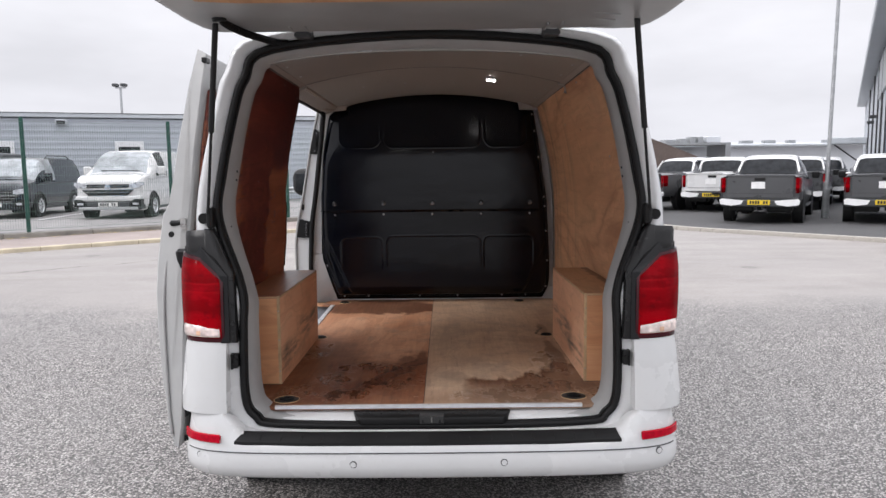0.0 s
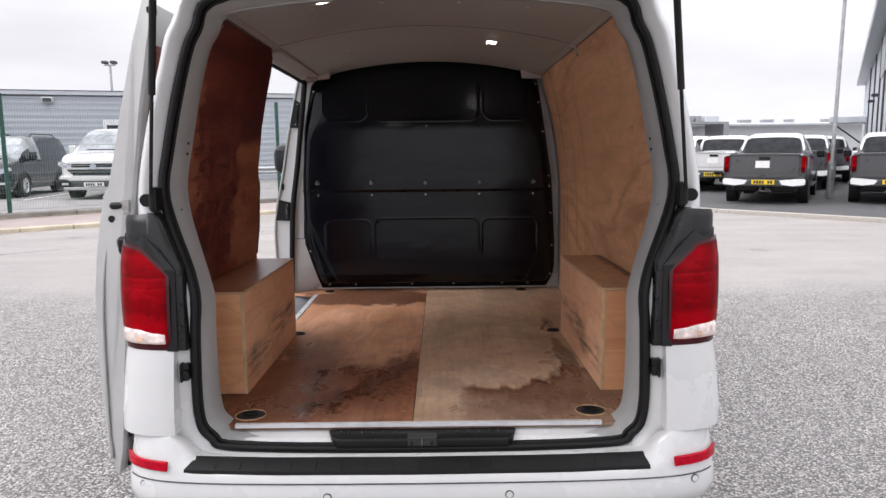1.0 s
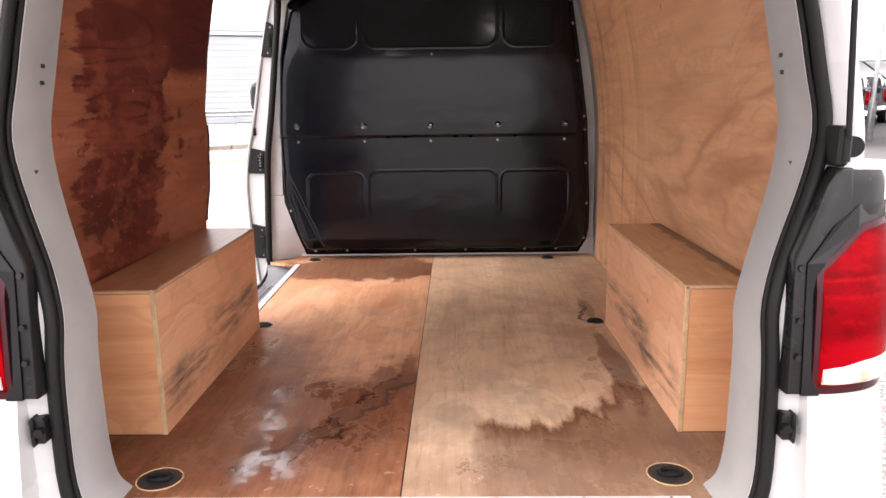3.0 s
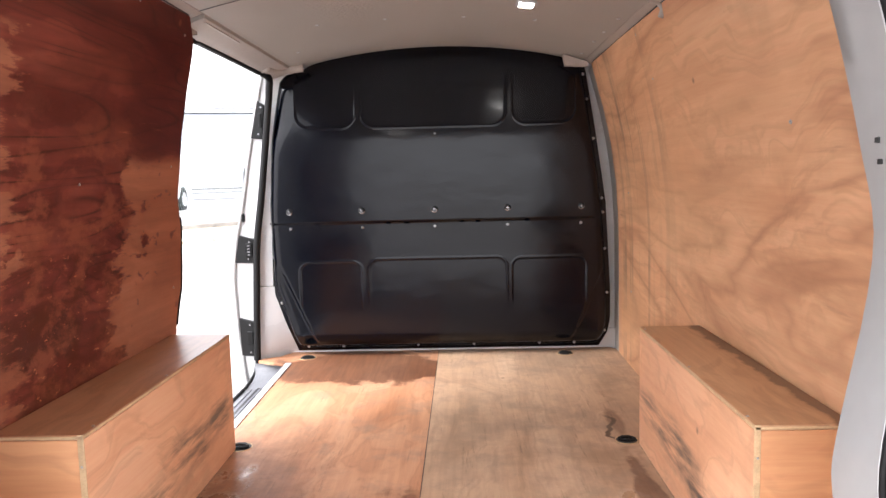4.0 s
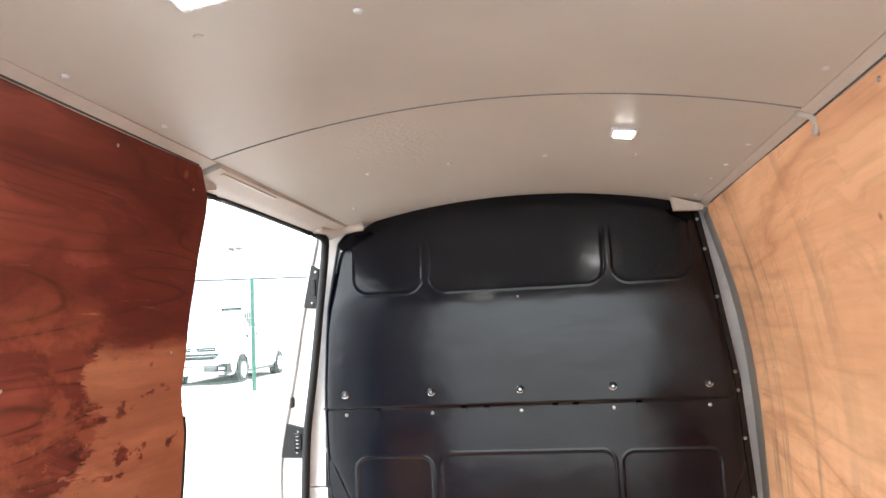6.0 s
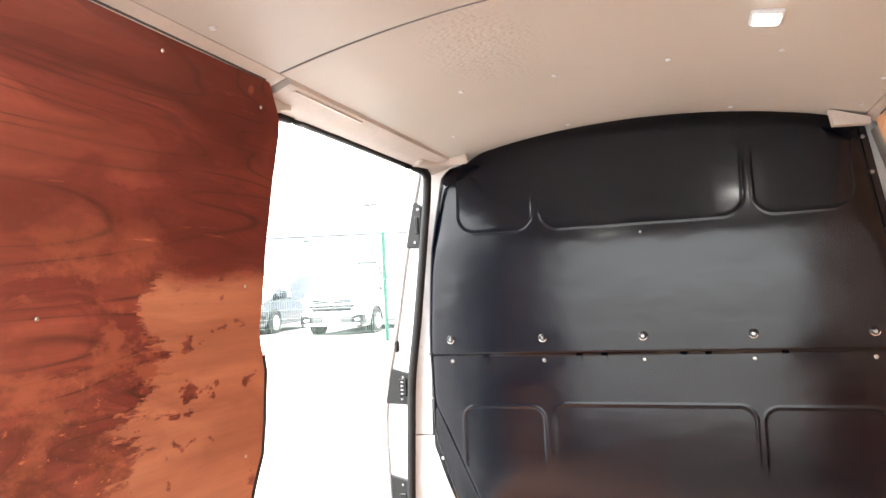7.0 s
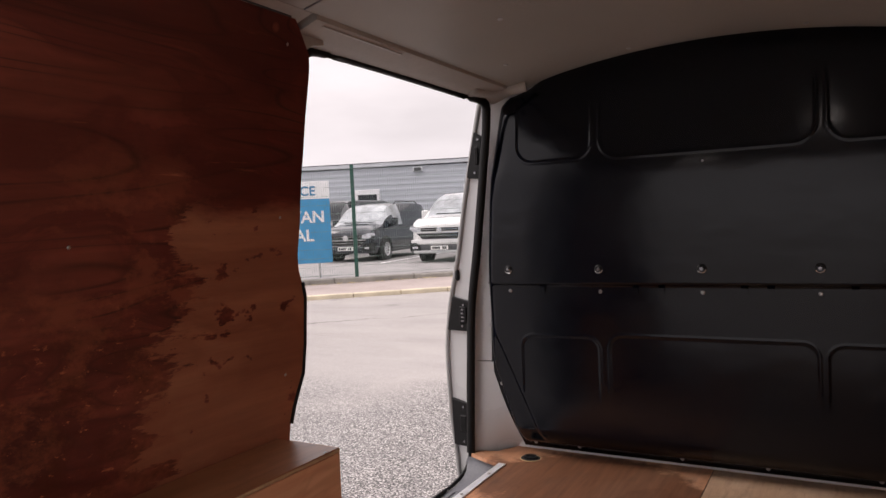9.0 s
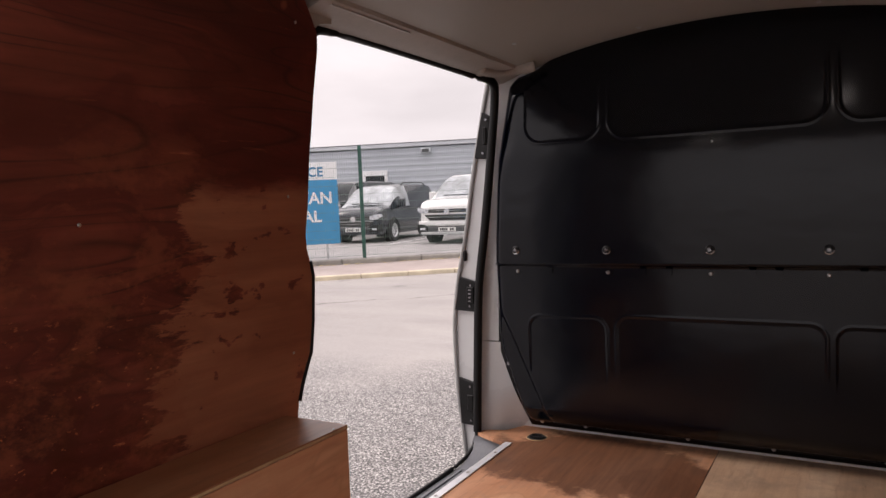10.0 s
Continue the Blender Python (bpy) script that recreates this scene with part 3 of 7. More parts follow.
FILM = plain("white_protective_film", (0.82, 0.82, 0.82), 0.4, vary=0.06, scale=12, bump=0.4, bscale=20)
GREYLIP = plain("silver_grey_bumper_lip", (0.42, 0.425, 0.43), 0.4, vary=0.1)
TRIM = plain("dark_grey_bumper_plastic", (0.045, 0.047, 0.05), 0.5, vary=0.15)
CHROME = plain("chrome", (0.70, 0.70, 0.71), 0.22, 0.75, vary=0.05)
HEADLAMP = plain("clear_headlamp", (0.58, 0.60, 0.64), 0.08, 0.2, vary=0.45, scale=14, coat=1.0)
PLATEY = plain("yellow_plate", (0.78, 0.55, 0.03), 0.4, vary=0.06)
PLATEW = plain("white_plate", (0.75, 0.75, 0.73), 0.4, vary=0.06)
INK = plain("plate_ink", (0.02, 0.02, 0.02), 0.5)
GREEN = plain("green_powder_coat", (0.012, 0.075, 0.055), 0.45, vary=0.2)
WIRE = plain("weathered_green_wire", (0.14, 0.20, 0.175), 0.4, vary=0.3, scale=3)
CLAD = cladding()
CLADTOP = plain("pale_grey_roof_trim", (0.50, 0.53, 0.56), 0.4, vary=0.08, scale=1)
KERB = plain("concrete_kerb", (0.38, 0.355, 0.32), 0.85, vary=0.2, scale=3, bump=0.4)
KERB_L = plain("yellowish_concrete_kerb", (0.56, 0.49, 0.365), 0.85, vary=0.2, scale=3, bump=0.4)
DWARF = plain("grey_concrete_edging", (0.24, 0.225, 0.20), 0.9, vary=0.3, scale=4, bump=0.5)
YARD = plain("pale_compound_tarmac", (0.26, 0.25, 0.245), 0.85, vary=0.2, scale=1.5, bump=0.4)
DARKYARD = plain("dark_compound_tarmac", (0.075, 0.074, 0.075), 0.85, vary=0.25, scale=1.2, bump=0.4)
GALV = plain("galvanised_steel", (0.42, 0.43, 0.44), 0.4, 0.7, vary=0.2, scale=8)
NAVYCLAD = plain("navy_blue_cladding", (0.02, 0.035, 0.085), 0.4, vary=0.15)
PALECLAD = plain("pale_grey_cladding", (0.50, 0.53, 0.57), 0.4, vary=0.1, scale=0.6)
BROWNROOF = plain("brown_roof_sheet", (0.15, 0.115, 0.10), 0.8, vary=0.25, scale=0.6)
SIGNBLUE = plain("blue_sign_panel", (0.03, 0.27, 0.52), 0.35, vary=0.05)
SIGNWHITE = plain("white_sign_panel", (0.78, 0.79, 0.80), 0.35, vary=0.04)
SIGNTEXT = plain("blue_sign_lettering", (0.04, 0.20, 0.36), 0.4, vary=0.05)
FARWHITE = plain("far_white_cladding", (0.60, 0.62, 0.65), 0.5, vary=0.06, scale=0.2)
LEAF = plain("dead_leaf", (0.48, 0.38, 0.17), 0.8, vary=0.4, scale=40)

# ---------------------------------------------------------------- building helpers
def part(name, bm, material, parent=None, label="", smooth=False, at=None):
    """Links a bmesh as one mesh object under a thing or a part."""
    bmesh.ops.recalc_face_normals(bm, faces=bm.faces)
    me = bpy.data.meshes.new(name)
    bm.to_mesh(me)
    bm.free()
    me.materials.append(material)
    if smooth:
        me.shade_smooth() if smooth is True else me.set_sharp_from_angle(angle=radians(smooth))
        if smooth is not True:
            me.polygons.foreach_set("use_smooth", [True] * len(me.polygons))
    ob = new(name, me)
    if parent:
        ob.parent = parent
    if at is not None:
        ob.matrix_basis = at
    if label:
        ob["label"] = label
    return ob


def again(name, src, parent, at, label=""):
    """Another object on the mesh of src."""
    ob = new(name, src.data)
    ob.parent = parent
    ob.matrix_basis = at
    if label:
        ob["label"] = label
    return ob


def thing(name, label, category, group="", kind="", at=None):
    ob = tagged(new(name), label, category, group, kind)
    ob.empty_display_size = 0.1
    if at is not None:
        ob.matrix_basis = at
    return ob


def box(bm, x0, x1, y0, y1, z0, z1, bevel=0.0, seg=1):
    g = bmesh.ops.create_cube(bm, size=1)
    vs = g["verts"]
    bmesh.ops.scale(bm, vec=(x1 - x0, y1 - y0, z1 - z0), verts=vs)
    bmesh.ops.translate(bm, vec=((x0 + x1) / 2, (y0 + y1) / 2, (z0 + z1) / 2), verts=vs)
    if bevel:
        es = list({e for v in vs for e in v.link_edges})
        bmesh.ops.bevel(bm, geom=es, offset=bevel, segments=seg, affect="EDGES", profile=0.5)
    return bm


def boxes(*args, bevel=0.0, seg=1):
    bm = bmesh.new()
    for a in args:
        box(bm, *a, bevel=bevel, seg=seg)
    return bm


def cyl(bm, p, q, r, r2=None, n=12):
    """A cylinder or cone from p to q."""
    p, q = Vector(p), Vector(q)
    d = q - p
    m = Matrix.Translation((p + q) / 2) @ d.to_track_quat("Z", "Y").to_matrix().to_4x4()
    bmesh.ops.create_cone(bm, cap_ends=True, segments=n, radius1=r, radius2=r if r2 is None else r2, depth=d.length, matrix=m)
    return bm


def prism(bm, pts, axis, a, b):
    """A polygon of 2D points, pushed along an axis from a to b. Axis x: (y, z); y: (x, z); z: (x, y)."""
    def place(u, v, w):
        return {"x": (w, u, v), "y": (u, w, v), "z": (u, v, w)}[axis]
    lo = [bm.verts.new(place(u, v, a)) for u, v in pts]
    hi = [bm.verts.new(place(u, v, b)) for u, v in pts]
    bm.faces.new(lo)
    bm.faces.new(hi[::-1])
    n = len(pts)
    for i in range(n):
        bm.faces.new((lo[i], lo[(i + 1) % n], hi[(i + 1) % n], hi[i]))
    return bm


def spline(pts, n=5, closed=False):
    """Catmull-Rom through the points."""
    p = [Vector(q) for q in pts]
    out = []
    m = len(p)
    for i in range(m if closed else m - 1):
        a, b = (p[i - 1] if (i or closed) else p[0]), p[i]
        c = p[(i + 1) % m]
        d = p[(i + 2) % m] if (closed or i + 2 < m) else p[-1]
        for k in range(n):
            t = k / n
            out.append(0.5 * (2 * b + (c - a) * t + (2 * a - 5 * b + 4 * c - d) * t * t + (3 * b - a - 3 * c + d) * t ** 3))
    if not closed:
        out.append(p[-1])
    return out


def loft(bm, rings, closed=True, cap=False):
    rows = [[bm.verts.new(v) for v in r] for r in rings]
    n = len(rows[0])
    for a, b in zip(rows, rows[1:]):
        for i in range(n if closed else n - 1):
            j = (i + 1) % n
            bm.faces.new((a[i], a[j], b[j], b[i]))
    if cap:
        bm.faces.new(rows[0])
        bm.faces.new(rows[-1][::-1])
    return bm


def tube(bm, pts, r, n=8, closed=False, squash=1.0):
    """A round bar along a path."""
    P = [Vector(p) for p in pts]
    m = len(P)
    rings = []
    up = Vector((0, 1, 0))
    for i in range(m):
        d = (P[(i + 1) % m] - P[i - 1]) if closed else (P[min(i + 1, m - 1)] - P[max(i - 1, 0)])
        d.normalize()
        s = d.cross(up)
        if s.length < 0.05:
            s = d.cross(Vector((1, 0, 0)))
        s.normalize()
        u = s.cross(d)
        rings.append([P[i] + s * math.cos(2 * math.pi * k / n) * r + u * math.sin(2 * math.pi * k / n) * r * squash for k in range(n)])
    if closed:
        rings.append(rings[0])
        rows = [[bm.verts.new(v) for v in q] for q in rings[:-1]]
        rows.append(rows[0])
        for a, b in zip(rows, rows[1:]):
            for k in range(n):
                bm.faces.new((a[k], a[(k + 1) % n], b[(k + 1) % n], b[k]))
        return bm
    return loft(bm, rings, True, True)


def interp(table, t):
    """Linear look-up in rows of (key, value), by rising key."""
    if t <= table[0][0]:
        return table[0][1]
    for (a, u), (b, v) in zip(table, table[1:]):
        if t <= b:
            return u + (v - u) * (t - a) / (b - a)
    return table[-1][1]


def smooth_step(a, b, x):
    t = max(0.0, min(1.0, (x - a) / (b - a)))
    return t * t * (3 - 2 * t)


def full_loop(half, y, rake=(), n=5):
    """The closed cross-section of a symmetric body, from its right half, bottom centre to top centre; rake sets y back by height."""
    ring = list(half) + [(-x, z) for x, z in half[-2:0:-1]]
    return [Vector((p.x, y + (interp(rake, p.y) if rake else 0), p.y)) for p in spline([(x, z, 0) for x, z in ring], n, True)]


def letters(name, text, size, material, parent, at, label="", extrude=0.002):
    """Raised lettering in the built-in font, right-aligned, as a mesh."""
    cu = bpy.data.curves.new(name, "FONT")
    cu.body, cu.size, cu.extrude, cu.align_x, cu.offset = text, size, extrude, "RIGHT", size * 0.022
    tmp = bpy.data.objects.new(name, cu)
    scene.collection.objects.link(tmp)
    me = bpy.data.meshes.new_from_object(tmp.evaluated_get(bpy.context.evaluated_depsgraph_get()))
    bpy.data.objects.remove(tmp)
    me.materials.clear()
    me.materials.append(material)
    ob = new(name, me)
    ob.parent = parent
    ob.matrix_basis = at
    if label:
        ob["label"] = label
    return ob


# ---------------------------------------------------------------- the ground outside
# The yard rises gently ahead of the van; all that stands on it is set with SLOPE.
SLOPE = pose(0, 2.6, 0) @ pose(0, 0, 0, 1.06) @ pose(0, -2.6, 0)


def ground_sheet():
    bm = bmesh.new()
    bmesh.ops.create_grid(bm, x_segments=24, y_segments=24, size=400)
    ob = part("ground", bm, TARMAC, at=SLOPE)
    tagged(ob, "worn pale grey tarmac yard with exposed aggregate", "ground", kind="structure")


ground_sheet()

# fence line: a point on it, its way and its normal towards the yard
FA, FU, FN = Vector((-9.30, 16.12, 0)), Vector((0.777, 0.63, 0)).normalized(), Vector((0.63, -0.777, 0)).normalized()


def along(s, off, z=0.0):
    """A place s metres along the fence from its first post and off metres towards the road."""
    p = FA + FU * s + FN * off
    return Vector((p.x, p.y, z))


FENCE_TURN = math.degrees(math.atan2(FU.y, FU.x))


def left_pavement():
    bm = bmesh.new()
    prism(bm, [(-26, -0.12), (14, -0.12), (14, 2.5), (-26, 2.5)], "z", -0.05, 0.07)
    tagged(part("pavement", bm, PAVING, at=SLOPE @ pose(FA.x, FA.y, 0, 0, 0, FENCE_TURN) @ Matrix.Scale(-1, 4, (0, 1, 0))),
           "pinkish worn tarmac pavement between kerb and fence", "pavement", kind="structure")
    yard = bmesh.new()
    prism(yard, [(-30, 0.12), (30, 0.12), (30, 34), (-30, 34)], "z", -0.05, 0.18)
    tagged(part("compound_yard", yard, YARD, at=SLOPE @ pose(FA.x, FA.y, 0, 0, 0, FENCE_TURN)),
           "pale tarmac of the vehicle compound behind the fence", "yard", kind="structure")
    kerb = thing("kerb_left", "pale concrete kerb stones along the pavement edge", "kerb", kind="structure", at=SLOPE @ pose(FA.x, FA.y, 0, 0, 0, FENCE_TURN))
    src = None
    for i in range(42):
        s = -26 + i * 0.92
        if src is None:
            src = part("kerb_stone", boxes((0, 0.91, -2.63, -2.50, -0.05, 0.085), bevel=0.015), KERB_L, kerb, at=pose(s, 0, 0))
        else:
            again("kerb_stone", src, kerb, pose(s, 0, 0))
    wall = thing("dwarf_wall", "low mossy concrete edging under the green fence", "kerb", kind="structure", at=SLOPE @ pose(FA.x, FA.y, 0, 0, 0, FENCE_TURN))
    src = None
    for i in range(22):
        s = -26 + i * 1.82
        m = pose(s, 0, random.uniform(-0.01, 0.01))
        if src is None:
            src = part("edging_block", boxes((0, 1.81, -0.12, 0.12, 0.02, 0.175), bevel=0.02), DWARF, wall, at=m)
        else:
            again("edging_block", src, wall, m)


left_pavement()


def mesh_fence():
    fence = thing("mesh_fence", "green welded mesh security fence with square steel posts", "fence", at=SLOPE @ pose(FA.x, FA.y, 0.19, 0, 0, FENCE_TURN))
    post = mesh = None
    for i in range(-6, 4):
        m = pose(i * 3.2, 0, 0)
        if post is None:
            post = part("post", boxes((-0.04, 0.04, -0.03, 0.03, 0, 2.55), bevel=0.006), GREEN, fence, at=m)
            bm = bmesh.new()
            for k in range(65):
                box(bm, 0.05 * k - 0.002, 0.05 * k + 0.002, -0.035, -0.031, 0.05, 2.42)
            for k in range(13):
                z = 0.06 + 0.199 * k
                box(bm, 0, 3.2, -0.043, -0.036, z - 0.003, z + 0.003)
            mesh = part("mesh_panel", bm, WIRE, fence, "pale weathered green mesh", at=m)
        else:
            again("post", post, fence, m)
            again("mesh_panel", mesh, fence, m)


mesh_fence()


def blue_sign():
    sign = thing("fence_sign", "blue and white printed sign board standing behind the fence", "sign", at=SLOPE @ pose(FA.x, FA.y, 0.25, 0, 0, FENCE_TURN) @ pose(-0.12, 0.40, 0))
    for x in (-1.7, -0.7):
        part("sign_post", boxes((x - 0.018, x + 0.018, -0.048, -0.012, -0.1, 2.1)), GALV, sign)
    part("board", boxes((-1.95, -0.40, -0.085, -0.05, 0.28, 1.755), bevel=0.004), SIGNBLUE, sign)
    part("header_board", boxes((-1.95, -0.40, -0.087, -0.05, 1.76, 2.16), bevel=0.004), SIGNWHITE, sign, "white header panel")
    letters("header_lettering", "CE", 0.30, SIGNTEXT, sign, pose(-0.71, -0.089, 1.84, 90), "blue capitals")
    letters("lettering", "VAN", 0.37, SIGNWHITE, sign, pose(-0.53, -0.089, 1.22, 90), "white capitals")
    letters("lettering", "AL", 0.37, SIGNWHITE, sign, pose(-0.80, -0.089, 0.80, 90), "white capitals")


blue_sign()


def right_yard():
    # the pickup park beyond a curving kerb
    edge = spline([(4.6, 20.0, 0), (5.7, 17.2, 0), (7.3, 15.4, 0), (9.0, 13.6, 0), (11.8, 10.7, 0), (17, 7.4, 0)], 8)
    bm = bmesh.new()
    prism(bm, [(p.x, p.y) for p in edge] + [(60, 8), (60, 75), (4.6, 75)], "z", -0.05, 0.015)
    tagged(part("pickup_park", bm, DARKYARD, at=SLOPE), "dark tarmac standing where the pickups are parked", "yard", kind="structure")
    kerb = thing("kerb_right", "pale concrete kerb curving round the pickup park", "kerb", kind="structure", at=SLOPE)
    for a, b in zip(edge, edge[1:]):
        d = b - a
        t = math.degrees(math.atan2(d.y, d.x))
        bm = boxes((0.001, d.length - 0.001, -0.14, 0.02, -0.05, 0.085), bevel=0.006)
        part("kerb_stone", bm, KERB, kerb, at=pose(a.x, a.y, 0, 0, 0, t))


right_yard()


def left_building():
    at = SLOPE @ pose(-16.35, 28.75, 0, 0, 0, 20.5)
    b = thing("low_warehouse", "low grey ribbed steel warehouse behind the compound", "building", at=at)
    bm = bmesh.new()
    # horizontal ribbed sheets
    prof = []
    z = 0.2
    while z < 3.65:
        prof += [(0.0, z), (0.0, z + 0.10), (-0.010, z + 0.13), (-0.010, z + 0.20)]
        z += 0.23
    prof = prof + [(0.3, z), (0.3, 0.2)]
    prism(bm, prof, "x", -20, 16)
    part("wall", bm, CLAD, b)
    part("parapet", boxes((-20.2, 16.2, -0.12, 0.4, 3.66, 3.83), bevel=0.02), CLADTOP, b, "pale flashing along the roof edge")
    part("coping", boxes((-20.25, 16.25, -0.135, 0.42, 3.834, 3.852), bevel=0.004), TRIM, b, "dark coping on the roof edge")
    part("roof", boxes((-20, 16, 0.3, 18, 3.5, 3.7)), CLADTOP, b)
    part("end_wall", boxes((15.7, 16, 0.3, 18, 0.2, 3.5)), CLAD, b)
    part("back_wall", boxes((-20, 16, 17.8, 18, 0.2, 3.5)), CLAD, b)
    for x in (-1.6, 3.1, -7.5):
        w = part("window", boxes((x, x + 1.1, -0.075, -0.035, 1.5, 2.72), bevel=0.01), SIGNWHITE, b, "white-framed window")
        part("pane", boxes((x + 0.14, x + 0.96, -0.085, -0.076, 1.62, 2.50)), DARKGLASS, w)
    for x in (-4.9,):
        d = part("door", boxes((x, x + 1.05, -0.08, -0.035, 0.22, 2.35), bevel=0.01), CLADTOP, b, "grey steel personnel door")
        part("pane", boxes((x + 0.2, x + 0.85, -0.09, -0.081, 1.35, 2.1)), DARKGLASS, d)
        part("canopy", boxes((x - 0.2, x + 1.25, -0.7, -0.035, 2.5, 2.58), bevel=0.01), TRIM, b)
    for x in (1.2, -7.0):
        lamp = part("bulkhead_lamp", boxes((x - 0.22, x + 0.22, -0.2, -0.035, 3.36, 3.58), bevel=0.05, seg=2), CLADTOP, b)
        part("lens", boxes((x - 0.15, x + 0.15, -0.215, -0.2, 3.40, 3.54), bevel=0.01), TRIM, lamp)
    rail = thing("crash_rail", "galvanised steel crash rail in front of the warehouse", "barrier", at=at)
    for i in range(8):
        part("rail_post", boxes((2 + i * 1.9, 2.1 + i * 1.9, -2.1, -2.0, 0.2, 0.85)), GALV, rail)
    bm = bmesh.new()
    prism(bm, [(-2.12, 0.50), (-2.18, 0.56), (-2.12, 0.64), (-2.18, 0.72), (-2.12, 0.80), (-2.10, 0.80), (-2.10, 0.50)], "x", 1.8, 15.6)
    part("rail_beam", bm, GALV, rail)


left_building()


def leaf_litter():
    bm = bmesh.new()
    for k in range(260):
        p = along(random.uniform(-9, 5), random.choice((0.16, 0.2, 0.3)) + random.uniform(0, 0.12), 0.078)
        a, r = random.uniform(0, 6.28), random.uniform(0.02, 0.05)
        vs = [bm.verts.new(p + Vector((math.cos(a + t) * r * f, math.sin(a + t) * r * f, random.uniform(0, 0.02)))) for t, f in ((0, 1), (1.5, .5), (3.1, 1), (4.7, .5))]
        bm.faces.new(vs)
    tagged(part("leaf_litter", bm, LEAF, at=SLOPE), "dry yellow-brown leaves along the concrete edging", "leaves", kind="stuff")


leaf_litter()


def mast(x, y, h, label):
    m = thing("floodlight_mast", label, "lamp post", at=SLOPE @ pose(x, y, 0.1))
    part("pole", cyl(bmesh.new(), (0, 0, 0), (0, 0, h), 0.11, 0.07), GALV, m)
    part("crossbar", boxes((-0.35, 0.35, -0.05, 0.05, h - 0.08, h)), GALV, m)
    for sx in (-0.28, 0.28):
        part("floodlight", boxes((sx - 0.17, sx + 0.17, -0.35, 0.15, h + 0.02, h + 0.22), bevel=0.05), TRIM, m)


mast(-21.5, 49.0, 6.95, "slim grey mast with two floodlights behind the warehouse")


def street_lamp():
    lamp = thing("street_lamp", "tall galvanised steel lamp post with a thicker base", "street lamp", at=SLOPE @ pose(10.7, 20.2, 0.015))
    part("base_sleeve", cyl(bmesh.new(), (0, 0, 0), (0.01, 0, 1.0), 0.095, n=16), GALV, lamp)
    part("pole", cyl(bmesh.new(), (0.01, 0, 1.0), (0.14, 0, 9.5), 0.055, 0.038, n=16), GALV, lamp)
    part("door_plate", boxes((-0.05, 0.05, -0.102, -0.09, 0.35, 0.8), bevel=0.004), GALV, lamp)
    part("lantern", boxes((-0.1, 0.75, -0.14, 0.14, 9.42, 9.6), bevel=0.05), TRIM, lamp)


street_lamp()


def right_building():
    b = thing("tall_warehouse", "tall grey clad warehouse with navy panels and a deep eave", "building", at=SLOPE @ pose(19.4, 31.6, 0, 0, 0, 61.15))
    bm = bmesh.new()
    x = -8.0
    prof = []
    while x < 57:
        prof += [(x, 0.0), (x + 0.35, 0.0), (x + 0.42, 0.06), (x + 0.78, 0.06), (x + 0.85, 0.0)]
        x += 0.9
    prism(bm, prof + [(57.4, 0.0), (57.4, -14), (-8, -14)], "z", 0, 7.9)
    part("wall", bm, PALECLAD, b)
    part("eave", boxes((-8.6, 58, -14.5, 0.9, 7.75, 8.3), bevel=0.05), CLADTOP, b)
    part("navy_panel", boxes((-8.2, 2.6, -0.05, 0.12, 0, 5.1)), NAVYCLAD, b, "navy blue cladding panels")
    for x in (3.4, 9.5, 15.5, 24.5, 36.0):
        part("downpipe", cyl(bmesh.new(), (x, 0.12, 0), (x, 0.12, 7.7), 0.05), TRIM, b, "dark downpipe")
    for i in range(14):
        part("louvre", boxes((4.0, 14.5, 0.06, 0.16, 5.3 + i * .16, 5.38 + i * .16)), FARWHITE, b)
    for x in (16.5, 24.0):
        part("wall_lamp", boxes((x - .2, x + .2, 0.06, 0.5, 4.3, 4.5), bevel=.04), TRIM, b)
    part("canopy", boxes((41.5, 46.5, 0.05, 3.1, 3.30, 3.90), bevel=0.05), CLADTOP, b)
    part("canopy_prop", cyl(bmesh.new(), (44, 2.9, 3.4), (44, 0.1, 1.2), 0.07), TRIM, b)


right_building()


def far_buildings():
    b = thing("distant_warehouse", "long pale warehouse in the distance", "building", at=SLOPE @ pose(0, 0, 0))
    part("wall", boxes((22, 75, 92, 100, 0, 3.9)), FARWHITE, b)
    bm = bmesh.new()
    prism(bm, [(91, 3.7), (91, 3.9), (103, 4.5), (103, 3.7)], "x", 21, 76)
    part("roof", bm, CLADTOP, b)
    for i in range(9):
        x = 24 + i * 3.7 + random.uniform(-0.8, 0.8)
        part("roof_vent", boxes((x, x + random.uniform(0.7, 1.6), 97, 98, 4.2, 4.6)), GALV, b)
    h = thing("brown_roofed_building", "brown sheet-roofed building in the distance", "building", at=SLOPE)
    bm = bmesh.new()
    prism(bm, [(10, 0.1), (10, 2.2), (14.8, 3.95), (17.4, 3.85), (21.6, 2.2), (21.6, 0.1)], "y", 62, 74)
    part("roof", bm, BROWNROOF, h)
    plant = thing("roof_plant", "grey rooftop plant units on a distant roof", "roof plant", at=SLOPE)
    part("deck", boxes((25, 33, 84, 90, 3.75, 4.0), (25, 25.6, 84, 90, 0, 3.75), (32.4, 33, 84, 90, 0, 3.75)), GALV, plant)
    for i, (x, w, z) in enumerate([(25.7, 1.4, 4.45), (27.5, 0.8, 4.55), (28.7, 0.6, 4.75), (29.6, 0.6, 4.75), (30.6, 1.6, 4.75)]):
        part("unit", boxes((x, x + w, 85, 87, 4.0, z), bevel=0.06), FARWHITE if i > 3 else GALV, plant)


far_buildings()


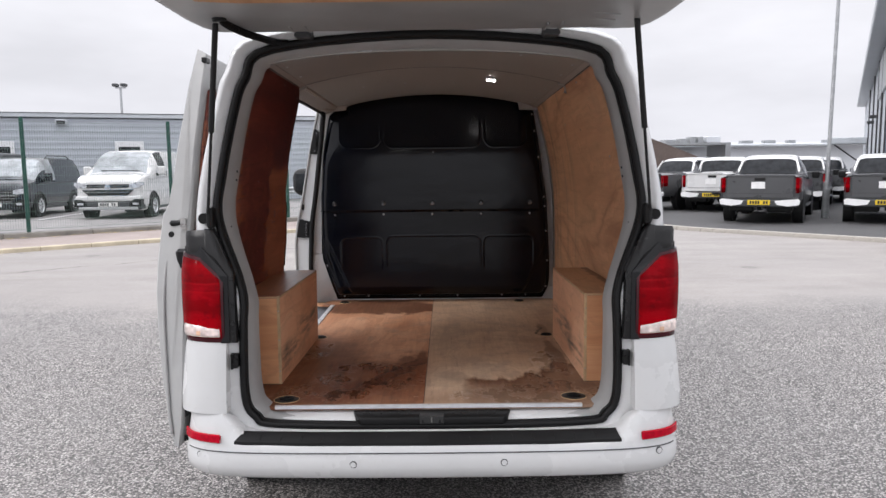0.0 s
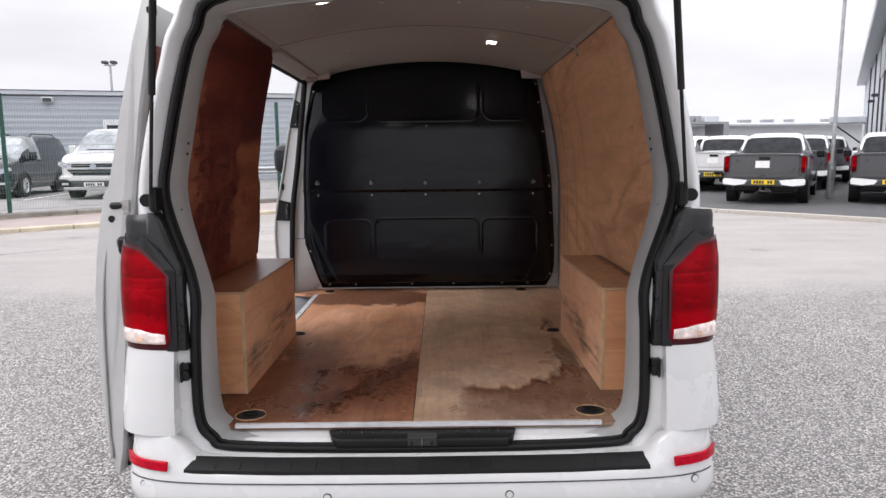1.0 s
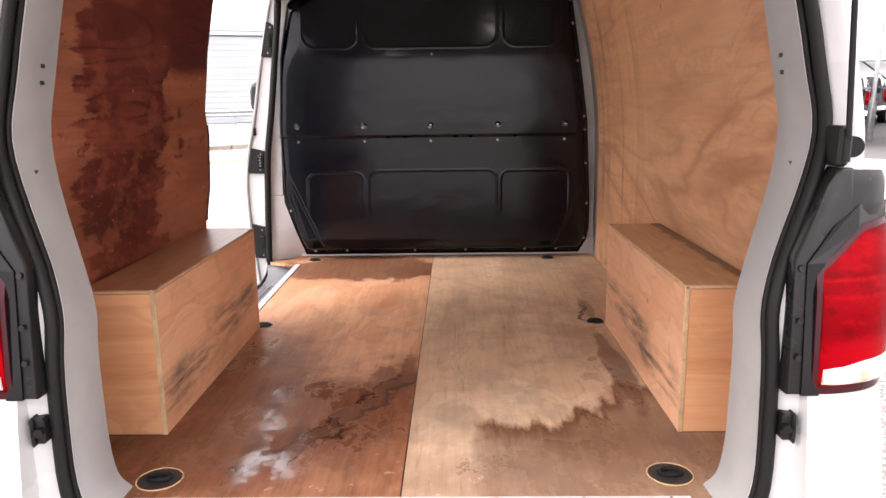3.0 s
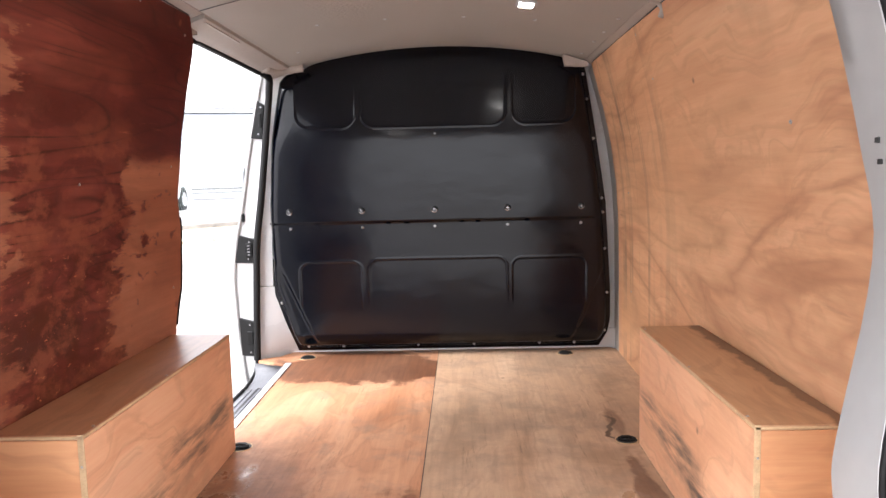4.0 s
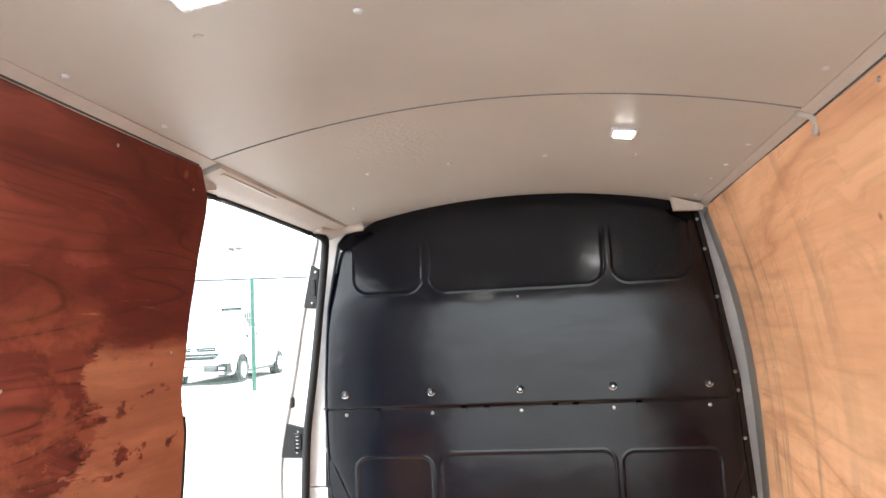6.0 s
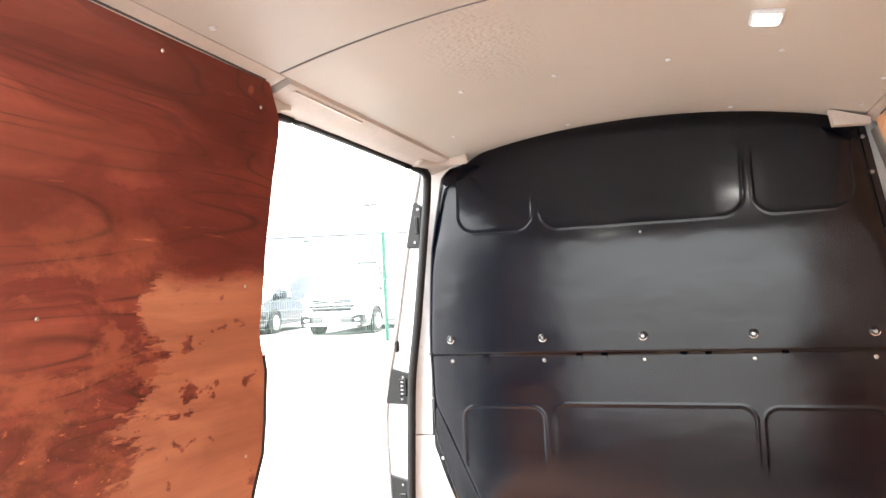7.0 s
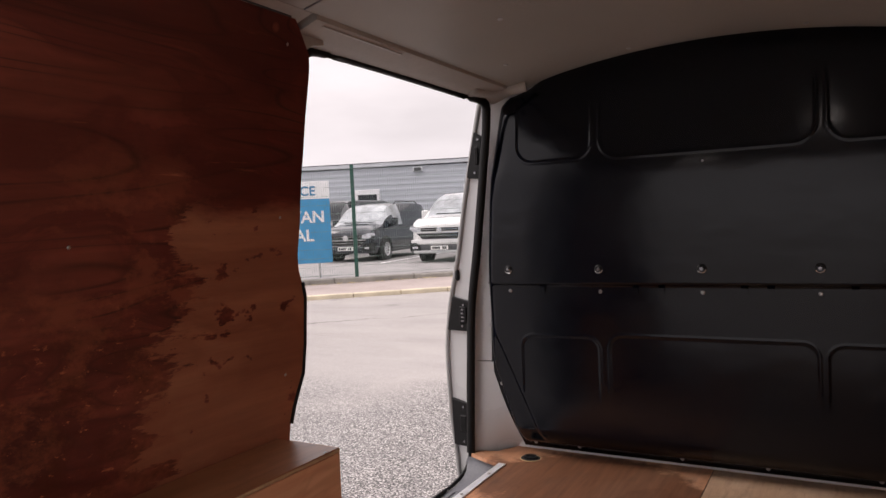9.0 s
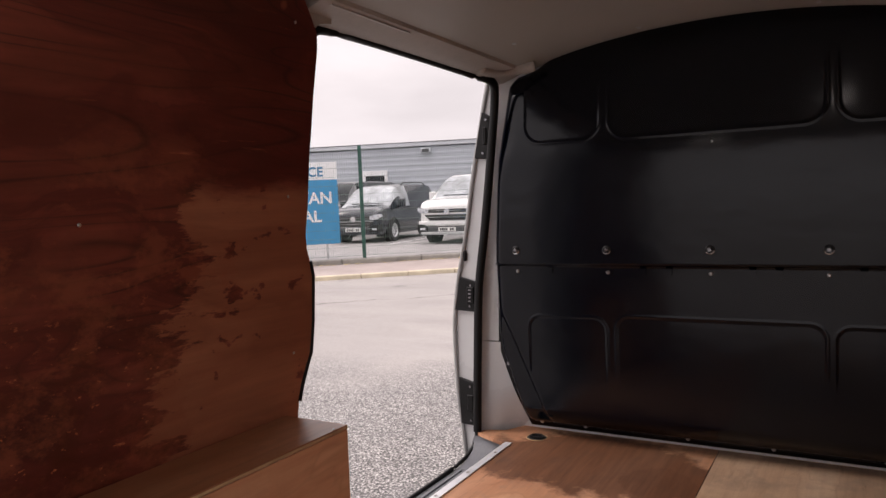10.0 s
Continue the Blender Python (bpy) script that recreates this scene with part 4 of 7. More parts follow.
# ---------------------------------------------------------------- vehicles outside
def wheel_mesh(r, w, rim_r):
    """Tyre and rim, axle along x, centred."""
    ty, rm = bmesh.new(), bmesh.new()
    prof = [(-w / 2, rim_r), (-w / 2, r * 0.93), (-w / 2 + 0.03, r), (w / 2 - 0.03, r), (w / 2, r * 0.93), (w / 2, rim_r)]
    n = 28
    loft(ty, [[Vector((x, math.cos(2 * math.pi * k / n) * q, math.sin(2 * math.pi * k / n) * q)) for x, q in prof] for k in range(n + 1)], False)
    for sx in (-1, 1):
        cyl(rm, (sx * (w / 2 - 0.05), 0, 0), (sx * (w / 2 - 0.035), 0, 0), rim_r * 0.3, n=14)
        for k in range(10):
            a = 2 * math.pi * k / 10
            ca, sa = math.cos(a), math.sin(a)
            cyl(rm, (sx * (w / 2 - 0.045), ca * 0.03, sa * 0.03), (sx * (w / 2 - 0.03), ca * rim_r * 0.97, sa * rim_r * 0.97), rim_r * 0.09, rim_r * 0.07, n=6)
    ring = []
    for k in range(n + 1):
        c, s = math.cos(2 * math.pi * k / n), math.sin(2 * math.pi * k / n)
        ring.append([Vector((x, c * q, s * q)) for x, q in ((-w / 2, rim_r), (-w / 2 + 0.02, rim_r * 0.93), (w / 2 - 0.02, rim_r * 0.93), (w / 2, rim_r))])
    loft(rm, ring, False)
    return ty, rm


def add_wheel(parent, x, y, r=0.34, w=0.23, rim=0.215, store={}):
    key = (r, w, rim)
    if key not in store:
        ty, rm = wheel_mesh(r, w, rim)
        wheel = part("wheel", ty, TYRE, parent, "black tyre", smooth=40, at=pose(x, y, r))
        store[key] = (wheel, part("rim", rm, RIM, wheel, "silver alloy rim", smooth=40))
        return
    w0, r0 = store[key]
    wheel = again("wheel", w0, parent, pose(x, y, r), "black tyre")
    again("rim", r0, wheel, Matrix(), "silver alloy rim")


def car_loft(rows, pick, parent, mats, sub=3):
    """A car body lofted from rows of (y, [(x, z)...]), sill to roof centre; pick(i, j) names the part of each patch."""
    keyed = [[Vector((x, y, z)) for x, z in pts] for y, pts in rows]
    cols = list(zip(*keyed))
    dense = [spline(c, sub) for c in cols]
    nrow = len(dense[0])
    made = {}
    for i in range(nrow - 1):
        for j in range(len(cols) - 1):
            name = pick(min(i // sub, len(rows) - 2), j)
            for sx in (1, -1):
                bm, seen = made.setdefault((name, sx if name == "side_window" else 0), (bmesh.new(), {}))
                vs = []
                for a, b in ((i, j), (i + 1, j), (i + 1, j + 1), (i, j + 1)):
                    key = (a, b, sx if b < len(cols) - 1 else 1)
                    if key not in seen:
                        p = dense[b][a]
                        seen[key] = bm.verts.new((p.x * sx, p.y, p.z))
                    vs.append(seen[key])
                if len(set(vs)) == 4:
                    try:
                        bm.faces.new(vs)
                    except ValueError:
                        pass
    for (name, _), (bm, _) in made.items():
        if name == "body":
            for i in (0, nrow - 1):
                ring = [dense[j][i] for j in range(len(cols))]
                vs = [bm.verts.new(p) for p in ring] + [bm.verts.new((-p.x, p.y, p.z)) for p in ring[-2::-1]]
                bm.faces.new(vs)
            bmesh.ops.remove_doubles(bm, verts=bm.verts, dist=0.0005)
        part(name, bm, mats[name], parent, smooth=35)


def bars(parent, x0, x1, y, z0, z1, mat, n=7, name="plate_mark"):
    """Unreadable characters as plain bars."""
    w = (x1 - x0) / n
    for k in range(n):
        if k == 4:
            continue
        part(name, boxes((x0 + w * (k + 0.15), x0 + w * (k + 0.85), y - 0.004, y, z0, z1)), mat, parent)


def section(w_sill, w_low, w_belt, z_sill, z_belt, z_roof, w_roof):
    """Eight points from the sill to the roof centre."""
    zb = min(z_belt, z_roof - 0.02)
    return [(w_sill, z_sill), (w_low, z_sill + 0.18), (w_low, z_sill + 0.42), (w_belt, zb),
            ((w_belt + w_roof) / 2 + 0.02, (zb + z_roof) / 2), (w_roof, z_roof - 0.06), (w_roof * 0.82, z_roof - 0.01), (0, z_roof)]


def panel_van(at, paint, height, width, length, label, screen_mat, grp, small=False):
    v = thing("parked_van", label, "van", grp, at=at)
    h, w = height, width / 2
    hood = 1.32 if not small else 1.16
    rows = [
        (0.00, section(w * .76, w * .84, w * .82, 0.30, hood - .36, hood - .28, w * .70)),
        (0.12, section(w * .90, w * .96, w * .94, 0.24, hood - .24, hood - .14, w * .82)),
        (0.40, section(w * .92, w, w * .97, 0.24, hood - .14, hood - .06, w * .84)),
        (0.80, section(w * .92, w, w * .97, 0.24, hood - .10, hood + .00, w * .84)),
        (1.15, section(w * .92, w, w * .975, 0.24, hood - .08, hood + (h - hood) * .56, w * .78)),
        (1.60, section(w * .92, w, w * .975, 0.24, hood - .08, h - .06, w * .75)),
        (2.20, section(w * .92, w, w * .975, 0.24, hood - .08, h, w * .76)),
        (length - .6, section(w * .92, w, w * .975, 0.24, hood - .08, h, w * .76)),
        (length - .08, section(w * .90, w * .97, w * .95, 0.28, hood - .08, h - .04, w * .72)),
        (length, section(w * .84, w * .92, w * .90, 0.32, hood - .08, h - .12, w * .66)),
    ]

    def pick(i, j):
        if i in (3, 4) and j >= (5 if not small else 4):
            return "windscreen"
        if i in (5,) and j in (3, 4):
            return "side_window"
        return "body"
    car_loft(rows, pick, v, {"body": paint, "windscreen": screen_mat, "side_window": SCREEN if small else DARKGLASS})
    part("bumper", boxes((-w * .96, w * .96, -0.05, 0.35, 0.26, 0.50), bevel=0.05, seg=2), TRIM if not small else paint, v, "dark plastic lower bumper")
    part("grille", boxes((-w * .62, w * .62, -0.03, 0.1, hood - .44, hood - .34), bevel=0.012), BLACK, v, "black slatted upper grille")
    low = prism(bmesh.new(), [(-w * .74, hood - .50), (w * .74, hood - .50), (w * .56, hood - .655), (-w * .56, hood - .655)], "y", -0.045, 0.1)
    part("lower_grille", low, BLACK, v, "black trapezoid lower grille")
    part("lower_grille_slat", boxes((-w * .66, w * .66, -0.055, 0.02, hood - .575, hood - .565), (-w * .58, w * .58, -0.055, 0.02, hood - .665, hood - .652)), CHROME, v, "chrome slats")
    if not small:
        part("bumper_band", boxes((-w * .95, w * .95, -0.055, 0.3, 0.50, 0.655), bevel=0.04, seg=2), paint, v, "white painted bumper band")
        part("skid_strip", boxes((-w * .86, w * .86, -0.078, 0.1, 0.262, 0.345), bevel=0.02, seg=2), GREYLIP, v, "silver-grey lip under the bumper")
    part("grille_strip", boxes((-w * .75, w * .75, -0.052, 0.05, hood - .50, hood - .482), (-w * .6, w * .6, -0.045, 0.05, hood - .395, hood - .385)), CHROME, v, "chrome strips")
    part("badge", cyl(bmesh.new(), (0, -0.05, hood - .42), (0, -0.02, hood - .42), 0.085, n=20), CHROME, v, "round chrome badge")
    for sx in (-1, 1):
        bm = bmesh.new()
        a = [(sx * w * .56, hood - .425), (sx * w * .60, hood - .345), (sx * w * .80, hood - .305), (sx * w * .96, hood - .285), (sx * w * .975, hood - .37), (sx * w * .90, hood - .435), (sx * w * .72, hood - .46)]
        prism(bm, a, "y", -0.022, 0.30)
        part("headlight", bm, HEADLAMP, v, "clear headlamp")
        fog = prism(bmesh.new(), [(sx * w * .58, .345), (sx * w * .66, .50), (sx * w * .76, .560), (sx * w * .970, .560), (sx * w * .970, .345)], "y", -0.066, 0.25)
        f = part("fog_surround", fog, BLACK, v, "black fog lamp surround")
        part("fog_lamp", boxes((sx * w * .80 - 0.08, sx * w * .80 + 0.08, -0.074, -0.06, 0.40, 0.46), bevel=0.004), HEADLAMP, f)
        m = part("wing_mirror", boxes((sx * (w + 0.13) - 0.11, sx * (w + 0.13) + 0.11, 1.22, 1.36, hood - 0.10, hood + 0.16), bevel=0.04, seg=2), paint, v)
        part("mirror_foot", boxes((sx * w * 1.0 - 0.05, sx * w * 1.0 + 0.05, 1.26, 1.34, hood - 0.12, hood - 0.04)), BLACK, m)
        part("wheel_arch", tube(bmesh.new(), [(sx * w * 1.0, 0.88 + 0.41 * math.cos(q), 0.33 + 0.41 * math.sin(q)) for q in [k * math.pi / 14 for k in range(15)]], 0.03), BLACK, v)
        # black drums darken the arches round the tyres, liner and shade in one
        part("front_arch_shade", cyl(bmesh.new(), (sx * w * .80, 0.88, 0.34), (sx * w * 1.002, 0.88, 0.34), 0.40, n=28), BLACK, v, "black drum for the liner and shade of the wheel arch")
        part("rear_arch_shade", cyl(bmesh.new(), (sx * w * .80, length - 1.0, 0.34), (sx * w * 1.002, length - 1.0, 0.34), 0.40, n=28), BLACK, v)
        for y in (0.88, length - 1.0):
            add_wheel(v, sx * (w - 0.08), y)
        part("door_handle", boxes((sx * w * 1.0 - 0.015, sx * w * 1.0 + 0.015, 2.05, 2.25, hood - 0.13, hood - 0.09)), paint, v)
        # window surround and a pressed line along the flank
        # the pressed line's shading is set by a tube of contrasting colour
        part("flank_crease_tone", tube(bmesh.new(), [(sx * w * .992, .50, hood - .20), (sx * w * 1.003, 1.2, hood - .17), (sx * w * 1.003, length - .5, hood - .15)], .010, 6), TRIM if small else GREYLIP, v, "pressed line along the flank, its shading put into the colour", smooth=True)
        part("sill_trim", boxes((sx * w * .955 - .02, sx * w * .955 + .02, 1.35, length - 1.45, .235, .31), bevel=.01), TRIM, v)
        if small:
            part("roof_rail", tube(bmesh.new(), [(sx * w * .70, 2.1, h - 0.05), (sx * w * .70, 2.3, h + 0.05), (sx * w * .70, length - .7, h + 0.05), (sx * w * .70, length - .5, h - 0.03)], 0.02), BLACK, v)
    part("number_plate", boxes((-0.26, 0.26, -0.085, -0.05, 0.36, 0.47)), PLATEW, v, "white number plate")
    bars(v, -0.22, 0.22, -0.086, 0.38, 0.45, INK)
    part("wiper", tube(bmesh.new(), [(-0.5, 0.84, hood + 0.04), (0.1, 0.83, hood + 0.04), (0.6, 0.85, hood + 0.03)], 0.012, 5), BLACK, v)
    return v


def compound(x, y, turn):
    return SLOPE @ pose(x, y, 0.18, 0, 0, turn)


for lx, ly in ((-11.35, 20.2), (-7.2, 20.0)):
    line = part("parking_line", boxes((-.05, .05, 0, 4.6, .004, .008)), FILM, at=compound(lx, ly, 5))
    tagged(line, "worn white parking line on the compound tarmac", "road marking", kind="structure")
panel_van(compound(-9.38, 20.25, 3), CARWHITE, 1.97, 1.90, 4.9, "white panel van parked nose-on behind the green fence", SCREEN, "vans in the compound")
panel_van(compound(-12.9, 20.65, 7), CARNAVY, 1.80, 1.85, 4.5, "dark blue-black compact van with roof rails behind the fence", SCREEN, "vans in the compound", True)
panel_van(compound(-16.4, 23.2, 7), CARGREY, 2.05, 1.92, 5.2, "dark grey panel van parked beside the warehouse", DARKGLASS, "vans in the compound")


def pickup(at, paint, label):
    """A double-cab pickup, tail towards -y, its origin under the tailgate."""
    p = thing("pickup", label, "pickup truck", "parked pickups", at=at)
    w = 0.955
    rows = [
        (0.00, section(w * .86, w * .93, w * .93, 0.55, 1.10, 1.22, w * .90)),
        (0.06, section(w * .92, w * .985, w * .97, 0.50, 1.12, 1.25, w * .93)),
        (1.58, section(w * .92, w, w * .98, 0.42, 1.12, 1.25, w * .93)),
        (1.66, section(w * .92, w, w * .98, 0.42, 1.12, 1.28, w * .74)),
        (1.95, section(w * .92, w, w * .98, 0.42, 1.10, 1.69, w * .68)),
        (2.50, section(w * .92, w, w * .98, 0.42, 1.09, 1.75, w * .69)),
        (3.10, section(w * .92, w, w * .98, 0.42, 1.08, 1.74, w * .69)),
        (3.85, section(w * .92, w, w * .98, 0.42, 1.08, 1.26, w * .78)),
        (5.05, section(w * .90, w * .97, w * .94, 0.45, 0.98, 1.12, w * .76)),
        (5.30, section(w * .80, w * .86, w * .80, 0.50, 0.85, 0.95, w * .62)),
    ]

    def pick(i, j):
        if i == 3 and j >= 5:
            return "rear_window"
        if i == 6 and j >= 4:
            return "windscreen"
        if i in (4, 5) and j in (3, 4):
            return "side_window"
        return "body"
    car_loft(rows, pick, p, {"body": paint, "rear_window": DARKGLASS, "windscreen": DARKGLASS, "side_window": DARKGLASS})
    tg = part("tailgate", boxes((-0.78, 0.78, -0.045, 0.02, 0.66, 1.22), bevel=0.02, seg=2), paint, p)
    part("tailgate_spoiler", boxes((-0.80, 0.80, -0.06, 0.02, 1.19, 1.245), bevel=0.012), paint, tg)
    part("tailgate_handle", boxes((-0.13, 0.13, -0.062, -0.04, 1.10, 1.17), bevel=0.01), BLACK, tg)
    part("tailgate_step", boxes((-0.80, 0.80, -0.052, 0.0, 0.645, 0.67)), TRIM, tg)
    part("delivery_sheet", boxes((-0.20, 0.12, -0.050, -0.046, 0.90, 1.07)), FILM, p, "white sheet stuck on the tailgate")
    part("bumper", boxes((-0.90, 0.90, -0.16, 0.1, 0.44, 0.63), bevel=0.035, seg=2), TRIM, p, "dark rear bumper")
    for sx in (-1, 1):
        bm = boxes((sx * 0.882 - 0.062, sx * 0.882 + 0.062, -0.052, 0.20, 0.79, 1.18), bevel=0.025)
        part("tail_light", bm, REDLENS, p, "red tail lamp")
        wrap = prism(bmesh.new(), [(sx * .36, .60), (sx * .42, .50), (sx * .66, .465), (sx * .92, .50), (sx * .935, .60), (sx * .90, .64), (sx * .62, .625)], "y", -.170, -.02)
        part("bumper_wrap", wrap, FILM, p, "white protective film on the bumper corner")
        # black drums stand for the shaded arches behind the wheels
        part("arch_shade", cyl(bmesh.new(), (sx * w * .78, 1.05, 0.40), (sx * w * 1.004, 1.05, 0.40), 0.46, n=28), BLACK, p)
        part("front_arch_shade", cyl(bmesh.new(), (sx * w * .78, 4.32, 0.40), (sx * w * 1.004, 4.32, 0.40), 0.46, n=28), BLACK, p)
        for y in (1.05, 4.32):
            add_wheel(p, sx * (w - 0.13), y, 0.40, 0.26, 0.24)
        part("wing_mirror", boxes((sx * (w + 0.12) - 0.1, sx * (w + 0.12) + 0.1, 3.28, 3.40, 1.10, 1.30), bevel=0.04, seg=2), BLACK, p)
        part("side_step", boxes((sx * 0.93 - 0.07, sx * 0.93 + 0.07, 1.7, 3.7, 0.36, 0.42), bevel=0.02), TRIM, p)
        part("bed_rail", boxes((sx * 0.88 - 0.05, sx * 0.88 + 0.05, 0.08, 1.6, 1.25, 1.28), bevel=0.01), FILM if sx < 0 else paint, p)
    # protective film draped over the roof and down the rear pillars
    rings = []
    for y, z in ((1.90, 1.655), (1.97, 1.695), (2.2, 1.735), (2.5, 1.755), (3.1, 1.745), (3.2, 1.71)):
        half = [(.672, z - .105), (.662, z - .060), (.60, z - .018), (.53, z), (.27, z + .010), (0, z + .012)]
        top = half + [(-x, q) for x, q in half[-2::-1]]
        rings.append([Vector((x, y, q)) for x, q in top] + [Vector((x * .985, y, q - .014)) for x, q in top[::-1]])
    part("roof_film", loft(bmesh.new(), rings, True, True), FILM, p, "white protective film over the roof", smooth=40)
    for sx in (-1, 1):
        flap = [Vector((sx * x, y, z)) for x, y, z in ((.615, 1.925, 1.675), (.690, 1.935, 1.640), (.775, 1.76, 1.36), (.752, 1.685, 1.29), (.728, 1.70, 1.32), (.678, 1.83, 1.52))]
        bm = bmesh.new()
        loft(bm, [flap, [q + Vector((sx * .006, -.016, .008)) for q in flap]], True, True)
        part("pillar_film", bm, FILM, p, "torn white film on the rear pillar")
        part("underbody_panel", boxes((sx * .45 - .30, sx * .45 + .30, .12, .60, .30, .46), bevel=.04), BLACK, p)
    # a dark strip on the paint gives the pressed line its shade
    part("tailgate_crease_shade", boxes((-.74, .74, -.050, -.043, .770, .782)), TRIM, tg, "dark strip for the shade of the tailgate's pressed line")
    part("towing_eye", cyl(bmesh.new(), (-.05, .02, .40), (.05, .02, .40), .05, n=12), BLACK, p)
    part("number_plate", boxes((-0.26, 0.26, -0.178, -0.165, 0.50, 0.615)), PLATEY, p, "yellow number plate")
    bars(p, -0.22, 0.22, -0.179, 0.52, 0.595, INK)
    return p


def standing(x, y, turn=-30):
    return SLOPE @ pose(x, y, 0.015, 0, 0, turn)


grey = pickup(standing(8.05, 18.35), CARGREY, "dark grey double-cab pickup with white film on its bumper")
copy_thing(grey, standing(10.9, 17.7))
copy_thing(grey, standing(11.45, 23.6))
copy_thing(grey, standing(14.5, 28.0))
copy_thing(grey, standing(6.75, 24.6, -55))
silver = pickup(standing(8.62, 23.2), CARSILVER, "silver-white double-cab pickup parked among grey ones")
copy_thing(silver, standing(9.6, 29.5))
part("loose_trim", tube(bmesh.new(), spline([(.05, -.20, .60), (.25, -.24, .62), (.45, -.27, .50), (.56, -.27, .28), (.60, -.27, .08)], 5), .045, 8), BLACK, silver, "black trim strip hanging loose from the bumper", smooth=True)

# ---------------------------------------------------------------- the van's shell
FLOOR_Z = 0.60
# half cross-sections, bottom centre to top centre: outer skin, seal, inner edge of the rear opening
OUT = [(0, .50), (.70, .50), (.87, .50), (.930, .57), (.944, .85), (.952, 1.15), (.954, 1.33), (.934, 1.53), (.878, 1.80), (.838, 1.945), (.70, 2.095), (0, 2.145)]
MID = [(0, .50), (.70, .50), (.88, .50), (.942, .57), (.956, .85), (.966, 1.15), (.966, 1.33), (.946, 1.53), (.891, 1.80), (.852, 1.95), (.735, 2.12), (0, 2.19)]
SEAL_O = [(0, .528), (.60, .540), (.700, .575), (.738, .665), (.738, .93), (.748, 1.09), (.852, 1.34), (.848, 1.52), (.796, 1.79), (.752, 1.92), (.64, 2.045), (0, 2.098)]
SEAL_I = [(0, .552), (.58, .562), (.672, .595), (.714, .672), (.715, .93), (.722, 1.09), (.825, 1.35), (.812, 1.53), (.762, 1.79), (.720, 1.905), (.62, 2.015), (0, 2.066)]
OPEN_I = [(0, .575), (.56, .580), (.655, .605), (.690, .68), (.698, .93), (.708, 1.06), (.804, 1.34), (.790, 1.55), (.742, 1.81), (.70, 1.912), (.60, 1.998), (0, 2.036)]
# the tail leans forward above the lamps: how far, by height
RAKE = [(.40, .03), (.60, .025), (.90, .028), (1.08, .055), (1.20, .095), (1.32, .135), (1.52, .165), (2.05, .23)]

def inset(a, b, t):
    return [(x + (u - x) * t, z + (v - z) * t) for (x, z), (u, v) in zip(a, b)]


van = thing("van", "white panel van with raised tailgate and open sliding door", "van")


def rear_frame():
    half_rake = [(z, d * .6) for z, d in RAKE]
    bm = bmesh.new()
    rings = [full_loop(MID, 3.20), full_loop(inset(MID, OUT, .05), 3.03, half_rake), full_loop(inset(MID, OUT, .22), 2.90, half_rake), full_loop(inset(MID, OUT, .7), 2.79, RAKE), full_loop(inset(OUT, SEAL_O, .05), 2.725, RAKE), full_loop(inset(OUT, SEAL_O, .14), 2.685, RAKE),
             full_loop(inset(OUT, SEAL_O, .28), 2.645, RAKE), full_loop(inset(OUT, SEAL_O, .42), 2.627, RAKE), full_loop(inset(OUT, SEAL_O, .54), 2.620, RAKE), full_loop(inset(OUT, SEAL_O, .64), 2.622, RAKE), full_loop(inset(OUT, SEAL_O, .82), 2.634, RAKE),
             full_loop(SEAL_O, 2.652, RAKE), full_loop(SEAL_I, 2.672, RAKE)]
    loft(bm, rings)
    part("rear_body_frame", bm, PAINT, van, "white painted rear body frame", smooth=50)
    bm = bmesh.new()
    loft(bm, [full_loop(SEAL_I, 2.672, RAKE), full_loop(inset(SEAL_I, OPEN_I, .5), 2.69, RAKE), full_loop(OPEN_I, 2.735, RAKE), full_loop(OPEN_I, 2.78, RAKE), full_loop(inset(OPEN_I, MID, .42), 2.83, RAKE)])
    part("inner_flange", bm, FLANGE, van, "white inner flange of the tailgate opening, toned grey as shaded", smooth=50)
    # rubber seal round the opening
    bm = bmesh.new()
    tube(bm, full_loop(inset(SEAL_O, SEAL_I, .42), 2.648, RAKE), 0.0135, 10, True, 0.9)
    tube(bm, full_loop(inset(SEAL_O, SEAL_I, .86), 2.662, RAKE), 0.0075, 6, True)
    part("tailgate_seal", bm, RUBBER, van, "black rubber tailgate seal", smooth=True)


rear_frame()


def flange_holes():
    """Small dark slots on each flank of the flange."""
    for sx in (1, -1):
        for x, z in ((.782, 1.542), (.785, 1.507), (.805, 1.319)):
            y = 2.712 + interp(RAKE, z)
            part("flange_slot", boxes((sx * x - .0018, sx * x + .0018, y - .009, y + .003, z - .0045, z + .0045), bevel=.0008), INK, van, "small dark slot in the flange")


flange_holes()


def ring_strip(pts_out, thick, y0, y1, ny=2):
    """A skin of a given thickness along a profile, from y0 to y1."""
    inner = []
    for i, (x, z) in enumerate(pts_out):
        a, b = pts_out[max(0, i - 1)], pts_out[min(len(pts_out) - 1, i + 1)]
        d = Vector((b[0] - a[0], b[1] - a[1])).normalized()
        inner.append((x - d.y * thick, z + d.x * thick))
    ring = list(pts_out) + inner[::-1]
    bm = bmesh.new()
    loft(bm, [[Vector((x, y0 + (y1 - y0) * k / ny, z)) for x, z in ring] for k in range(ny + 1)], True, True)
    return bm


